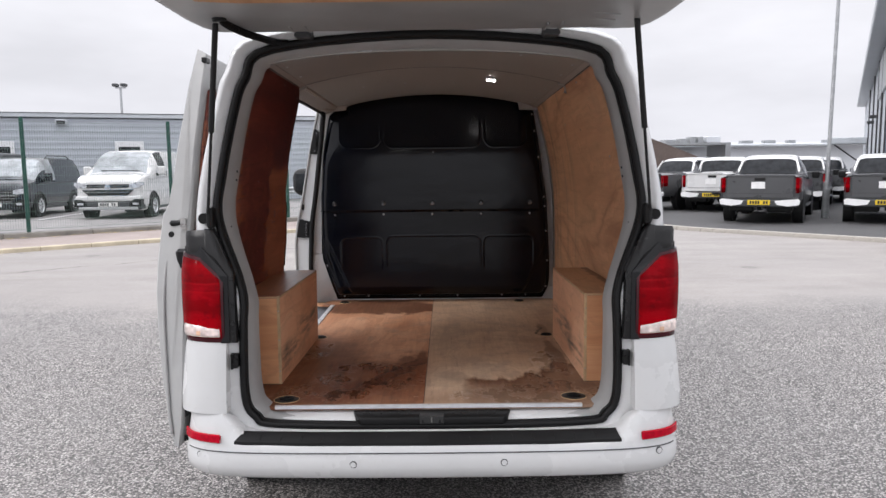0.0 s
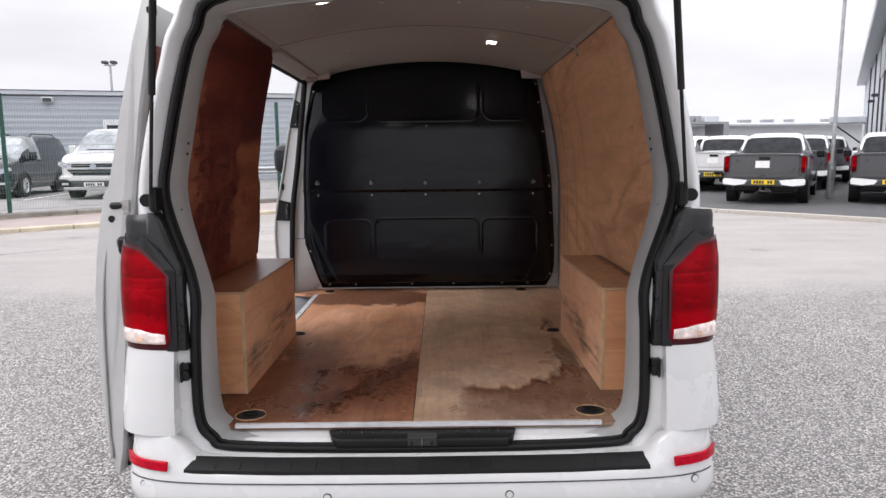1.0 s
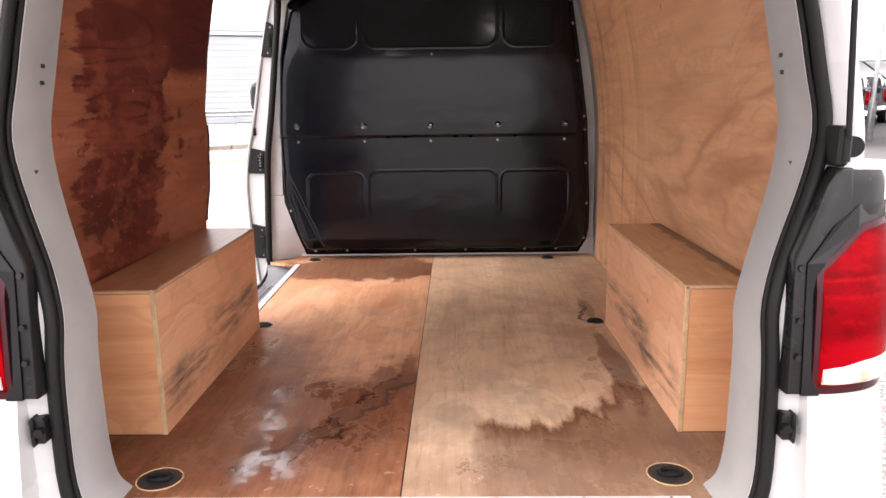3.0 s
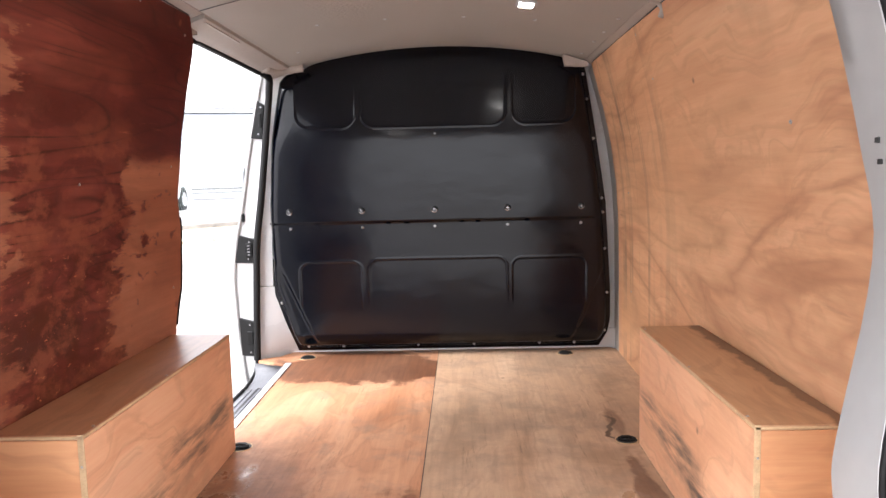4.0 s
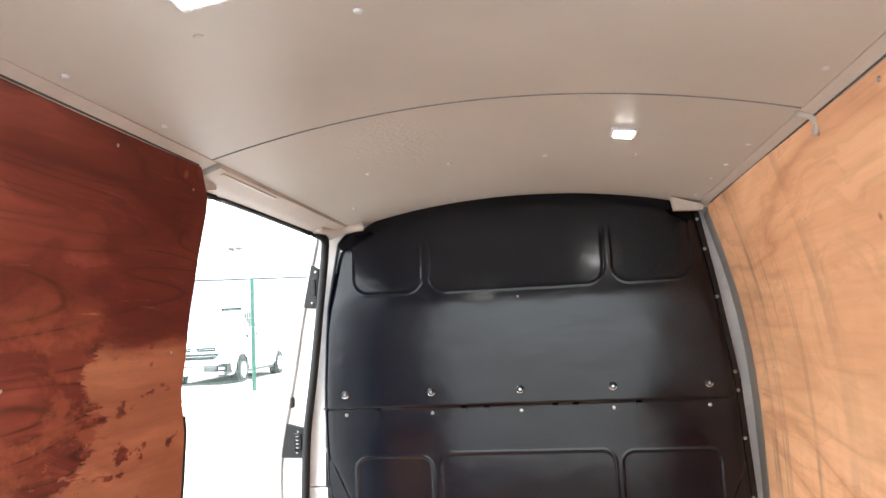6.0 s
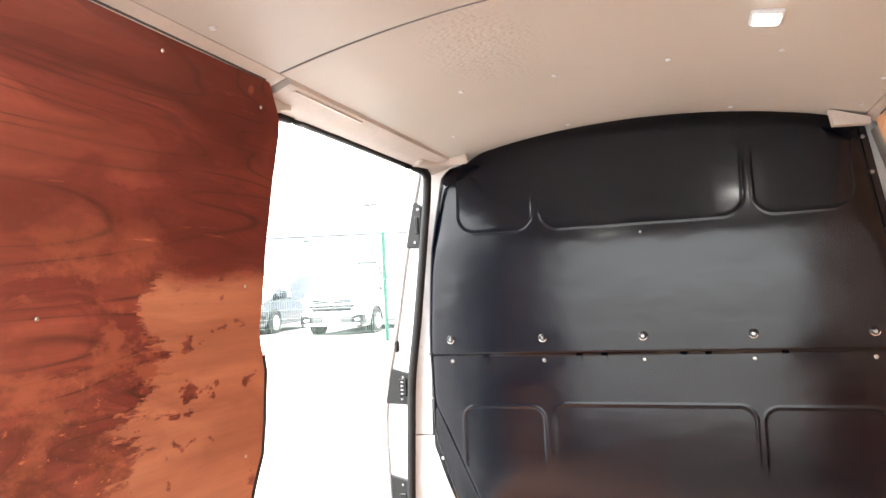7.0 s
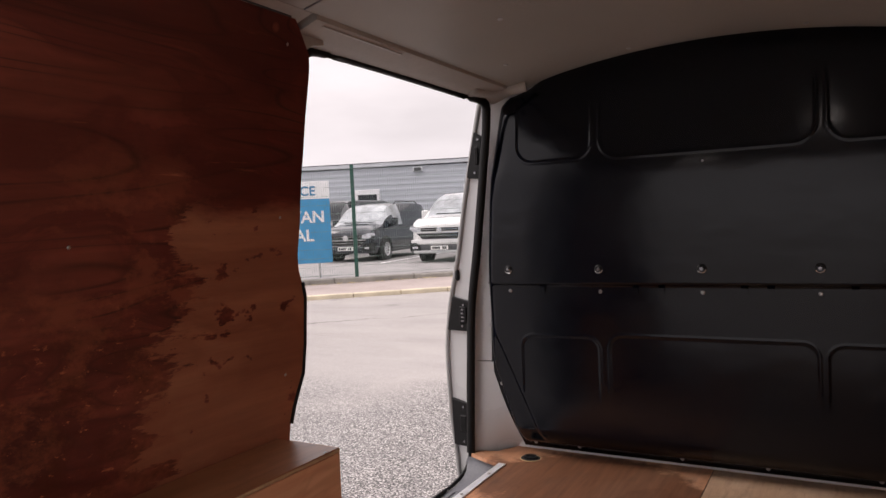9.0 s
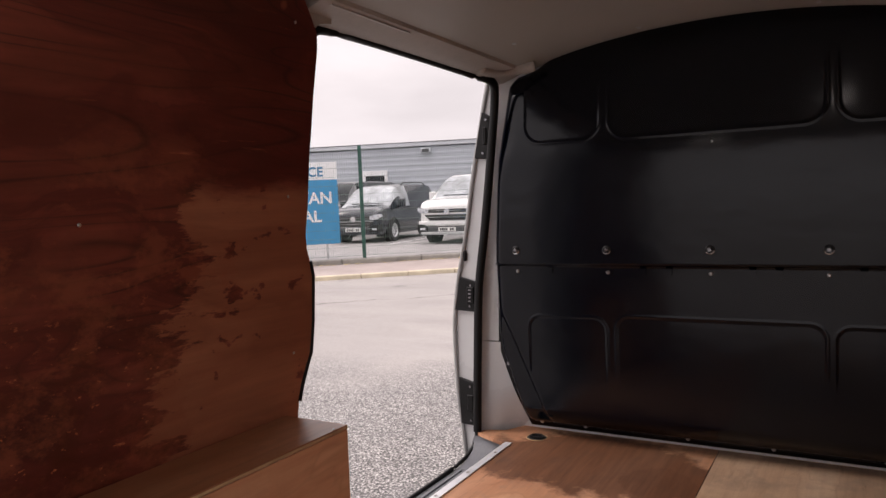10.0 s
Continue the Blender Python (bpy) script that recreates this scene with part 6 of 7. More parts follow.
def side_doorway():
    """Step, jamb, seals and rail of the side opening on the van's left."""
    bm = bmesh.new()
    jo = [(-.862, 1.995), (-.911, 1.769), (-.945, 1.60), (-.975, 1.428), (-1.004, 1.29), (-1.026, 1.193), (-1.044, 1.05), (-1.046, .954), (-1.042, .82), (-1.036, .714), (-1.022, .60), (-1.008, .474), (-.975, .40)]
    ji = [(-.835, 1.995), (-.850, 1.769), (-.868, 1.60), (-.886, 1.428), (-.903, 1.29), (-.912, 1.193), (-.920, 1.05), (-.924, .954), (-.930, .82), (-.934, .714), (-.940, .60), (-.945, .474), (-.93, .40)]
    loft(bm, [[Vector((x, 5.22, z)) for x, z in jo] + [Vector((x, 5.22, z)) for x, z in ji[::-1]], [Vector((x - .004, 5.34, z)) for x, z in jo] + [Vector((x, 5.34, z)) for x, z in ji[::-1]]], True, True)
    j = part("door_jamb", bm, PAINT, van, "white painted front jamb of the side opening", smooth=30)
    bm = bmesh.new()
    tube(bm, [(p.x + .008, 5.215, p.y) for p in spline([(x, z, 0) for x, z in jo], 3)], 0.009, 8)
    part("jamb_edge", bm, FLANGE, j, "rolled edge of the jamb, toned grey as shaded", smooth=True)

    def across(z, f):
        a = interp(sorted((q[1], q[0]) for q in jo), z)
        b = interp(sorted((q[1], q[0]) for q in ji), z)
        return a + (b - a) * f
    for z0, z1, kind in ((1.70, 1.87, "latch_plate"), (1.09, 1.215, "contact_plate"), (.62, .80, "lower_latch_plate")):
        bm = bmesh.new()
        pts = [(across(z0, .06), z0), (across(z0, .93), z0 - .005), (across(z1, .93), z1 - .01), (across(z1, .16), z1 + .012)]
        prism(bm, pts, "y", 5.206, 5.222)
        bmesh.ops.bevel(bm, geom=list(bm.edges), offset=0.003, segments=1, affect="EDGES")
        pl = part(kind, bm, BLACK, j, "black plate on the jamb")
        zc = (z0 + z1) / 2
        part("socket", boxes((across(zc, .5), across(zc, .8), 5.199, 5.207, zc - .035, zc + .035), bevel=0.004), RUBBER, pl)
        for q in (z0 + .018, z1 - .022):
            part("plate_screw", cyl(bmesh.new(), (across(q, .65), 5.200, q), (across(q, .65), 5.207, q), 0.005, n=10), BOLT, pl)
        if kind == "contact_plate":
            for q in range(4):
                part("contact_pin", boxes((across(zc, .60), across(zc, .70), 5.196, 5.200, zc - .026 + q * .015, zc - .020 + q * .015)), BOLT, pl)
    part("jamb_stop", boxes((across(1.31, .12), across(1.31, .3), 5.205, 5.222, 1.29, 1.335), bevel=0.006), BLACK, j)
    # rubber seal round the opening: up the jamb, along the head, down the rear edge
    path = [(-.938, 5.195, .60), (-.934, 5.195, .714), (-.924, 5.195, .954), (-.910, 5.195, 1.193), (-.876, 5.195, 1.428), (-.834, 5.195, 1.76), (-.812, 5.185, 1.92), (-.80, 5.14, 1.978), (-.812, 5.0, 1.99), (-.812, 4.5, 1.993), (-.815, 4.19, 1.99), (-.822, 4.11, 1.972), (-.838, 4.078, 1.92), (-.868, 4.085, 1.7), (-.898, 4.092, 1.50), (-.92, 4.118, 1.30), (-.93, 4.11, 1.16), (-.935, 4.06, 1.03), (-.938, 4.048, .9), (-.945, 4.04, .54)]
    part("side_door_seal", tube(bmesh.new(), spline(path, 5), 0.0175, 8), RUBBER, van, "black rubber seal round the side opening", smooth=True)
    sill_run = [(-.940, 5.195, .62), (-.942, 5.19, .575), (-.948, 5.16, .535), (-.956, 5.08, .508), (-.961, 4.9, .500), (-.963, 4.5, .497), (-.960, 4.12, .498), (-.950, 4.05, .53)]
    part("sill_seal", tube(bmesh.new(), spline(sill_run, 6), 0.0085, 8), RUBBER, van, "thin black seal along the sill", smooth=True)
    # head rail above the opening, beige
    bm = bmesh.new()
    prism(bm, [(-.70, 2.035), (-.705, 2.018), (-.76, 1.998), (-.80, 1.985), (-.835, 1.985), (-.86, 2.03), (-.75, 2.07)], "y", 4.02, 5.24)
    h = part("head_rail", bm, BEIGE, van, "beige-grey body rail above the side opening", smooth=30)
    part("rail_slot", boxes((-.722, -.714, 4.06, 4.42, 2.010, 2.020)), BEIGE, h)
    bm = bmesh.new()
    prism(bm, [(3.96, 2.025), (4.12, 2.02), (4.12, 1.985), (4.075, 1.975), (4.045, 1.955), (4.02, 1.925), (3.995, 1.93), (3.975, 1.97)], "x", -.79, -.765)
    part("rail_gusset", bm, BEIGE, h)
    # front corner cap
    bm = bmesh.new()
    tube(bm, spline([(-.772, 4.98, 2.004), (-.757, 5.10, 2.010), (-.715, 5.165, 2.020), (-.645, 5.19, 2.03)], 5), 0.023, 10)
    part("corner_cap", bm, BEIGE, h, "rounded beige corner cap", smooth=True)
    # rear edge of the opening
    bm = bmesh.new()
    prism(bm, [(3.97, .52), (4.05, .52), (4.06, 1.03), (4.11, 1.16), (4.115, 1.34), (4.085, 1.45), (4.085, 1.7), (4.06, 1.93), (3.96, 1.97), (3.97, 1.7)], "x", -.90, -.885)
    part("rear_door_post", bm, PAINT, van)
    # step well
    bm = bmesh.new()
    prism(bm, [(-.762, .50), (-.762, .578), (-.775, .575), (-.79, .52), (-.83, .502), (-.955, .495), (-.965, .47), (-.965, .42), (-.762, .42)], "y", 4.10, 5.12)
    s = part("step_well", bm, GREYSTEP, van, "dark grey plastic side step")
    for k in range(5):
        part("step_rib", boxes((-.93 + k * .022, -.922 + k * .022, 4.12, 5.02, .494, .502)), GREYSTEP, s)
    # the step's front end sweeps up in a curve to the jamb
    bm = bmesh.new()
    secs = []
    for k in range(13):
        a = k / 12 * math.pi / 2
        y, z = 5.03 + .15 * math.sin(a), .502 + .088 * (1 - math.cos(a))
        secs.append([Vector((-.764, y, z - .03)), Vector((-.764, y, z)), Vector((-.80 - .02 * math.sin(a), y, z)), Vector((-.945, y, z - .004)), Vector((-.955, y, z - .03))])
    loft(bm, secs, True, True)
    part("step_corner", bm, GREYSTEP, s, "curved end of the step", smooth=40)


side_doorway()


# ---------------------------------------------------------------- inside the load space
WALL = [(.60, .868), (.95, .868), (1.25, .865), (1.45, .852), (1.65, .825), (1.80, .792), (1.93, .758), (2.015, .735)]


def lined_wall(sx, y0_of, y1_of, material, name, label):
    """A bent plywood sheet following the side wall; its ends run along curves."""
    bm = bmesh.new()
    zs = [.601 + (2.015 - .601) * k / 40 for k in range(41)]
    ny = 24
    rows = []
    for z in zs:
        a, b = y0_of(z), y1_of(z)
        x = interp(WALL, z)
        rows.append([(sx * (x - .004 * math.sin(3.1 * (a + (b - a) * k / ny))), a + (b - a) * k / ny, z) for k in range(ny + 1)])
    front = [[bm.verts.new(v) for v in r] for r in rows]
    back = [[bm.verts.new((v[0] + sx * .009, v[1], v[2])) for v in r] for r in rows]
    for i in range(len(zs) - 1):
        for k in range(ny):
            bm.faces.new((front[i][k], front[i][k + 1], front[i + 1][k + 1], front[i + 1][k]))
            bm.faces.new((back[i][k], back[i + 1][k], back[i + 1][k + 1], back[i][k + 1]))
        for k in (0, ny):
            bm.faces.new((front[i][k], front[i + 1][k], back[i + 1][k], back[i][k]))
    for i in (0, len(zs) - 1):
        for k in range(ny):
            bm.faces.new((front[i][k], back[i][k], back[i][k + 1], front[i][k + 1]))
    w = part(name, bm, material, None, smooth=40)
    return tagged(w, label, "wall lining", kind="structure")


LEFT_END = [(.60, 4.03), (.98, 4.043), (1.03, 4.050), (1.08, 4.070), (1.14, 4.102), (1.23, 4.115), (1.345, 4.115), (1.385, 4.102), (1.43, 4.086), (1.53, 4.088), (1.69, 4.080), (1.83, 4.066), (1.92, 4.056), (1.955, 4.043), (1.975, 4.02), (2.015, 3.98)]
REAR_END = [(.60, 2.83), (1.08, 2.86), (1.20, 2.90), (1.34, 2.94), (1.55, 2.97), (2.0, 3.03)]
wall_left = lined_wall(-1, lambda z: interp(REAR_END, z), lambda z: interp(LEFT_END, z), PLY_L, "wall_left", "red-brown film-faced plywood side lining, flaked and scuffed")
wall_right = lined_wall(1, lambda z: interp(REAR_END, z), lambda z: 5.225, PLY_R, "wall_right", "tan plywood side lining with wavy grain and grey rubs")


def wall_x(z):
    return interp(WALL, z)


run = [(-wall_x(z) - .003, interp(LEFT_END, z) + .003, z) for z in [1.02 + .04 * k for k in range(10)]]
part("edge_seal", tube(bmesh.new(), run, .0075, 8), RUBBER, wall_left, "black rubber bead along the plywood's front edge", smooth=True)


def screw(parent, p, n, r=.006, src={}):
    """A screw head at p facing n."""
    q = Vector(n).to_track_quat("Z", "Y").to_matrix().to_4x4()
    m = Matrix.Translation(p) @ q @ Matrix.Scale(r / .006, 4)
    if "s" not in src:
        bm = bmesh.new()
        bmesh.ops.create_cone(bm, cap_ends=True, segments=10, radius1=.006, radius2=.0035, depth=.003, matrix=Matrix.Translation((0, 0, .0015)))
        src["s"] = part("screw", bm, STEEL, parent, smooth=40, at=m)
        return
    again("screw", src["s"], parent, m)


for y, z in ((3.636, 1.985), (3.965, 1.955), (3.20, 1.985), (4.01, 1.55), (4.035, 1.15), (3.45, 1.50)):
    screw(wall_left, (-wall_x(z) + .001, y, z), (1, 0, -.2), .0042)
for y, z in ((3.683, 1.99), (3.25, 1.98), (4.35, 1.985), (4.28, 1.82), (4.95, 1.4), (4.95, .95), (3.3, 1.6)):
    screw(wall_right, (wall_x(z) - .001, y, z), (-1, 0, -.2))


def floor_sheets():
    f = thing("floor", "plywood load floor of two worn and stained sheets", "floor", kind="structure")

    def sheet(pts, material, label):
        bm = bmesh.new()
        prism(bm, pts, "z", .586, FLOOR_Z)
        return part("floor_sheet", bm, material, f, label)

    def rounded(cx, cy, r, a0, a1, n=7):
        return [(cx + r * math.cos(radians(a0 + (a1 - a0) * k / n)), cy + r * math.sin(radians(a0 + (a1 - a0) * k / n))) for k in range(n + 1)]
    left = rounded(-.60, 2.835, .10, 270, 180) + [(-.70, 2.84), (-.88, 2.86), (-.88, 4.06), (-.755, 4.10), (-.765, 5.10), (-.80, 5.115), (-.87, 5.15), (-.93, 5.182), (-.937, 5.205), (-.90, 5.232), (-.84, 5.25), (-.79, 5.345), (-.0335, 5.345), (-.0335, 2.735)]
    right = [(-.0305, 2.735), (-.0305, 5.345), (.84, 5.345), (.872, 5.30), (.872, 2.86), (.70, 2.84)] + rounded(.60, 2.835, .10, 0, -90)
    sheet(left, FLOOR_L, "red-brown plywood sheet with wet dark stains")
    sheet(right, FLOOR_R, "grey-tan worn plywood sheet with dark stains")
    part("seam_gap", boxes((-.0333, -.0307, 2.74, 5.345, .585, .5985)), INK, f, "dark joint between the sheets")
    # aluminium angles at the rear edge and at the side step
    bm = bmesh.new()
    prism(bm, [(2.728, .593), (2.728, .606), (2.745, .606), (2.745, .6035), (2.7305, .6035), (2.7305, .593)], "x", -.625, .602)
    a = part("rear_edge_strip", bm, ALU, f, "silver aluminium edge strip")
    for k in range(7):
        part("strip_screw", cyl(bmesh.new(), (-.58 + k * .19, 2.737, .606), (-.58 + k * .19, 2.737, .6075), .0035, n=8), STEEL, a)
    bm = bmesh.new()
    pts = [(-.766, 4.20), (-.738, 4.20), (-.746, 5.105), (-.774, 5.105)]
    prism(bm, pts, "z", .578, .605)
    a = part("step_edge_strip", bm, ALU, f, "silver aluminium strip along the step")
    for k in range(4):
        part("strip_screw", cyl(bmesh.new(), (-.757, 4.32 + k * .22, .605), (-.757, 4.32 + k * .22, .607), .006, n=8), STEEL, a)
    # lashing rings in round cut-outs
    for i, (x, y, r) in enumerate(((-.60, 2.835, .052), (.588, 2.848, .052), (-.687, 5.212, .040), (.602, 5.218, .040), (-.664, 4.018, .040), (.640, 4.035, .037))):
        ring = part("cutout", cyl(bmesh.new(), (x, y, .5985), (x, y, .6015), r, n=28), INK, f, "dark round cut-out in the plywood")
        bm = bmesh.new()
        q = [(x + math.cos(2 * math.pi * k / 28) * r, y + math.sin(2 * math.pi * k / 28) * r, .6015) for k in range(28)]
        tube(bm, q, .0018, 6, True)
        part("cutout_edge", bm, PLY_EDGE, ring, "pale rim of cut plywood")
        part("lashing_ring", tube(bmesh.new(), [(x + .026 * math.cos(2 * math.pi * k / 18), y + .6 * .026 * math.sin(2 * math.pi * k / 18), .606) for k in range(18)], .0055, 6, True), BLACK, f, "black folding lashing ring")
        part("ring_hinge", boxes((x - .018, x + .018, y + .012, y + .024, .598, .611), bevel=.004), BLACK, ring)


floor_sheets()


def arch_box(sx, name, label):
    """A plywood box over a wheel arch: panels with showing edges."""
    b = thing(name, label, "box", "wheel arch boxes")
    xi, xo, y0, y1, z1 = sx * .672, sx * .866, 3.066, 3.995, .997
    t = .011

    def slab(nm, a0, a1, b0, b1, c0, c1, mat, lab=""):
        return part(nm, boxes((min(a0, a1), max(a0, a1), b0, b1, c0, c1), bevel=.0012), mat, b, lab)
    slab("side_panel", xi, xi + sx * t, y0 + .002, y1, .601, z1 - t - .0005, PLY_RUB, "pale orange plywood, rubbed grey low down")
    slab("end_panel", xi + sx * (t + .0005), xo, y0, y0 + t, .601, z1 - t - .0005, PLY_BOXF, "pale orange plywood end")
    slab("far_end_panel", xi + sx * (t + .0005), xo, y1 - t, y1 - .002, .601, z1 - t - .0005, PLY_BOXF)
    slab("top_panel", xi, xo, y0, y1, z1 - t, z1, PLY_TOP if sx < 0 else PLY_TOPR, "plywood top, toned brown for the wall's reflection" if sx < 0 else "tan plywood top, water-stained along the wall")
    # pale cut edges showing all round
    slab("edge_strip", xi - sx * .0012, xi + sx * .012, y0 - .0012, y0 + .003, .601, z1, PLY_EDGE, "pale cut plywood edge")
    slab("top_edge_strip", xi - sx * .0012, xi + sx * .002, y0, y1, z1 - .0095, z1 - .003, PLY_EDGE, "pale cut plywood edge")
    slab("top_end_strip", xi, xo, y0 - .0012, y0 + .002, z1 - .0095, z1 - .003, PLY_EDGE, "pale cut plywood edge")
    # a black slab draws the shadow under the box's foot
    slab("floor_gap_shade", xi, xo, y0 - .001, y1, .5995, .6025, INK, "dark strip for the shaded gap at the floor")
    for y in (3.12, 3.5, 3.95):
        screw(b, (xi + sx * .006, y, z1), (0, 0, 1), .004)
    for z in (.66, .80, .93):
        screw(b, (xi + sx * .006, y0 - .001, z), (0, -1, 0), .003)


arch_box(-1, "wheel_arch_box", "orange plywood box over the wheel arch beside the side step")
arch_box(1, "wheel_arch_box", "orange plywood box over the wheel arch below the tan wall")


def ceil_z(x):
    return 2.122 - .090 * (x / .70) ** 2


def ceiling():
    bm = bmesh.new()
    nx = 36

    def panel(y0_of, y1, dz=0.0):
        rings = []
        for k in range(nx + 1):
            x = -.70 + 1.40 * k / nx
            y0, z = y0_of(x), ceil_z(x) + dz
            rings.append([Vector((x, y0, z)), Vector((x, y0 + .004, z - .004)), Vector((x, y1 - .004, z - .004)), Vector((x, y1, z)), Vector((x, y1, z + .01)), Vector((x, y0, z + .01))])
        loft(bm, rings, True, True)
    panel(lambda x: 3.085 + .07 * max(0.0, (abs(x) - .60) / .10) ** 2.5, 3.968)
    panel(lambda x: 3.972, 5.29)
    c = part("ceiling", bm, LINER, None, smooth=40)
    tagged(c, "grey-beige vinyl headliner in two arched panels", "ceiling", kind="structure")
    # edge strips beside the panels
    for sx in (-1, 1):
        bm = bmesh.new()
        prism(bm, [(sx * .702, 2.027), (sx * .745, 2.012), (sx * .775, 2.012), (sx * .775, 2.05), (sx * .702, 2.045)], "y", 3.03, 4.0 if sx < 0 else 5.24)
        part("edge_trim", bm, BEIGE, van, "grey trim between headliner and wall")
        part("wall_top_gap", tube(bmesh.new(), [(sx * .733, 3.0, 2.0155), (sx * .733, 3.96 if sx < 0 else 5.14, 2.0155)], .0026, 6), TRIM, van, "dark gap above the plywood")
    # header beam behind the opening
    bm = bmesh.new()
    rings = []
    for k in range(nx + 1):
        x = -.72 + 1.44 * k / nx
        z = ceil_z(x)
        zl = 2.030 - .040 * (x / .7) ** 2 - .020 * (x / .7) ** 6
        rings.append([Vector((x, 2.958, zl)), Vector((x, 3.02, zl + .03)), Vector((x, 3.06, z - .025)), Vector((x, 3.098, z - .008)), Vector((x, 3.11, z + .006)), Vector((x, 3.22, z + .007)), Vector((x, 3.22, z + .02)), Vector((x, 2.958, z + .02))])
    loft(bm, rings, True, True)
    part("header_beam", bm, LINER, van, "grey covered roof beam behind the opening", smooth=40)
    # bare pale patches where the beam's covering has peeled
    for cx, cz, w, h in ((-.335, 2.030, .045, .007), (-.255, 2.033, .026, .006)):
        q = [(cx + w * math.cos(k * .7) * (1 + .25 * math.sin(k * 2.3)), cz + h * math.sin(k * .7) * (1 + .3 * math.cos(k * 3.1)) + .3 * (k % 2) * h) for k in range(9)]
        part("peeled_patch", prism(bmesh.new(), q, "y", 2.9535, 2.9600), CLADTOP, van, "pale patch of bare paint on the roof beam")
    # fir-tree clips
    src = None
    for x, y in ((-.675, 3.21), (-.672, 3.376), (-.67, 3.69), (-.164, 3.424), (.153, 3.43), (.429, 3.405), (.675, 3.234), (.672, 3.403), (.67, 3.725), (.67, 4.307), (.667, 4.552), (.665, 4.756), (.664, 5.05), (-.436, 4.495), (-.181, 4.562), (.126, 4.576), (.399, 4.542), (-.60, 4.9), (-.25, 5.17), (.30, 5.17)):
        m = pose(x, y, ceil_z(x) - .0045)
        if src is None:
            src = part("panel_clip", cyl(bmesh.new(), (0, 0, 0), (0, 0, -.004), .009, .006, n=12), CLADTOP, van, "small pale headliner clip", at=m)
        else:
            again("panel_clip", src, van, m)
    part("lamp_hole", cyl(bmesh.new(), (-.434, 3.389, ceil_z(-.434)), (-.434, 3.389, ceil_z(-.434) - .006), .010, .008, n=14), BEIGE, van, "round plug beside the lamp")
    # a grey tube adds the shade in the joint between the panels
    part("panel_joint_shade", tube(bmesh.new(), [(x / 20, 3.97, ceil_z(x / 20) - .0035) for x in range(-14, 15)], .0017, 6), GREYSTEP, van, "grey line for the shaded joint of the headliner panels")


ceiling()


def led_lamp(x, y, k):
    slope = math.degrees(math.atan(-.090 * 2 * x / .49))
    lamp = thing("ceiling_lamp", "small rectangular led lamp glowing white in the headliner", "ceiling lamp", "led lamps", at=pose(x, y, ceil_z(x) - .004, 0, -slope))
    part("bezel", boxes((-.046 * k, .046 * k, -.056 * k, .056 * k, -.010, .002), bevel=.006, seg=2), CLADTOP, lamp, "pale plastic bezel")
    part("diffuser", boxes((-.031 * k, .031 * k, -.040 * k, .040 * k, -.0125, -.0095), bevel=.0012), LED, lamp, "glowing diffuser")


led_lamp(-.368, 3.240, 1.0)
led_lamp(.345, 4.290, .78)


def roof_hook():
    h = thing("roof_hook", "small grey plastic hook at the headliner edge", "hook", at=pose(.725, 4.0, 2.02))
    part("hook_body", tube(bmesh.new(), spline([(-.03, -.005, .004), (.0, 0, -.002), (.018, .01, -.02), (.012, .012, -.045)], 5), .009, 8), BEIGE, h, smooth=True)


roof_hook()


def bulk_y(z):
    """The bulkhead's flange: its foot runs forward in a curve, its top leans forward above the fold."""
    foot = .094 * max(0.0, (.92 - z) / .32) ** 2.1
    lean = .5 * (z - 1.70 + math.sqrt((z - 1.70) ** 2 + .003))
    return 5.2465 - .006 * (z - .92) + foot + .068 * lean


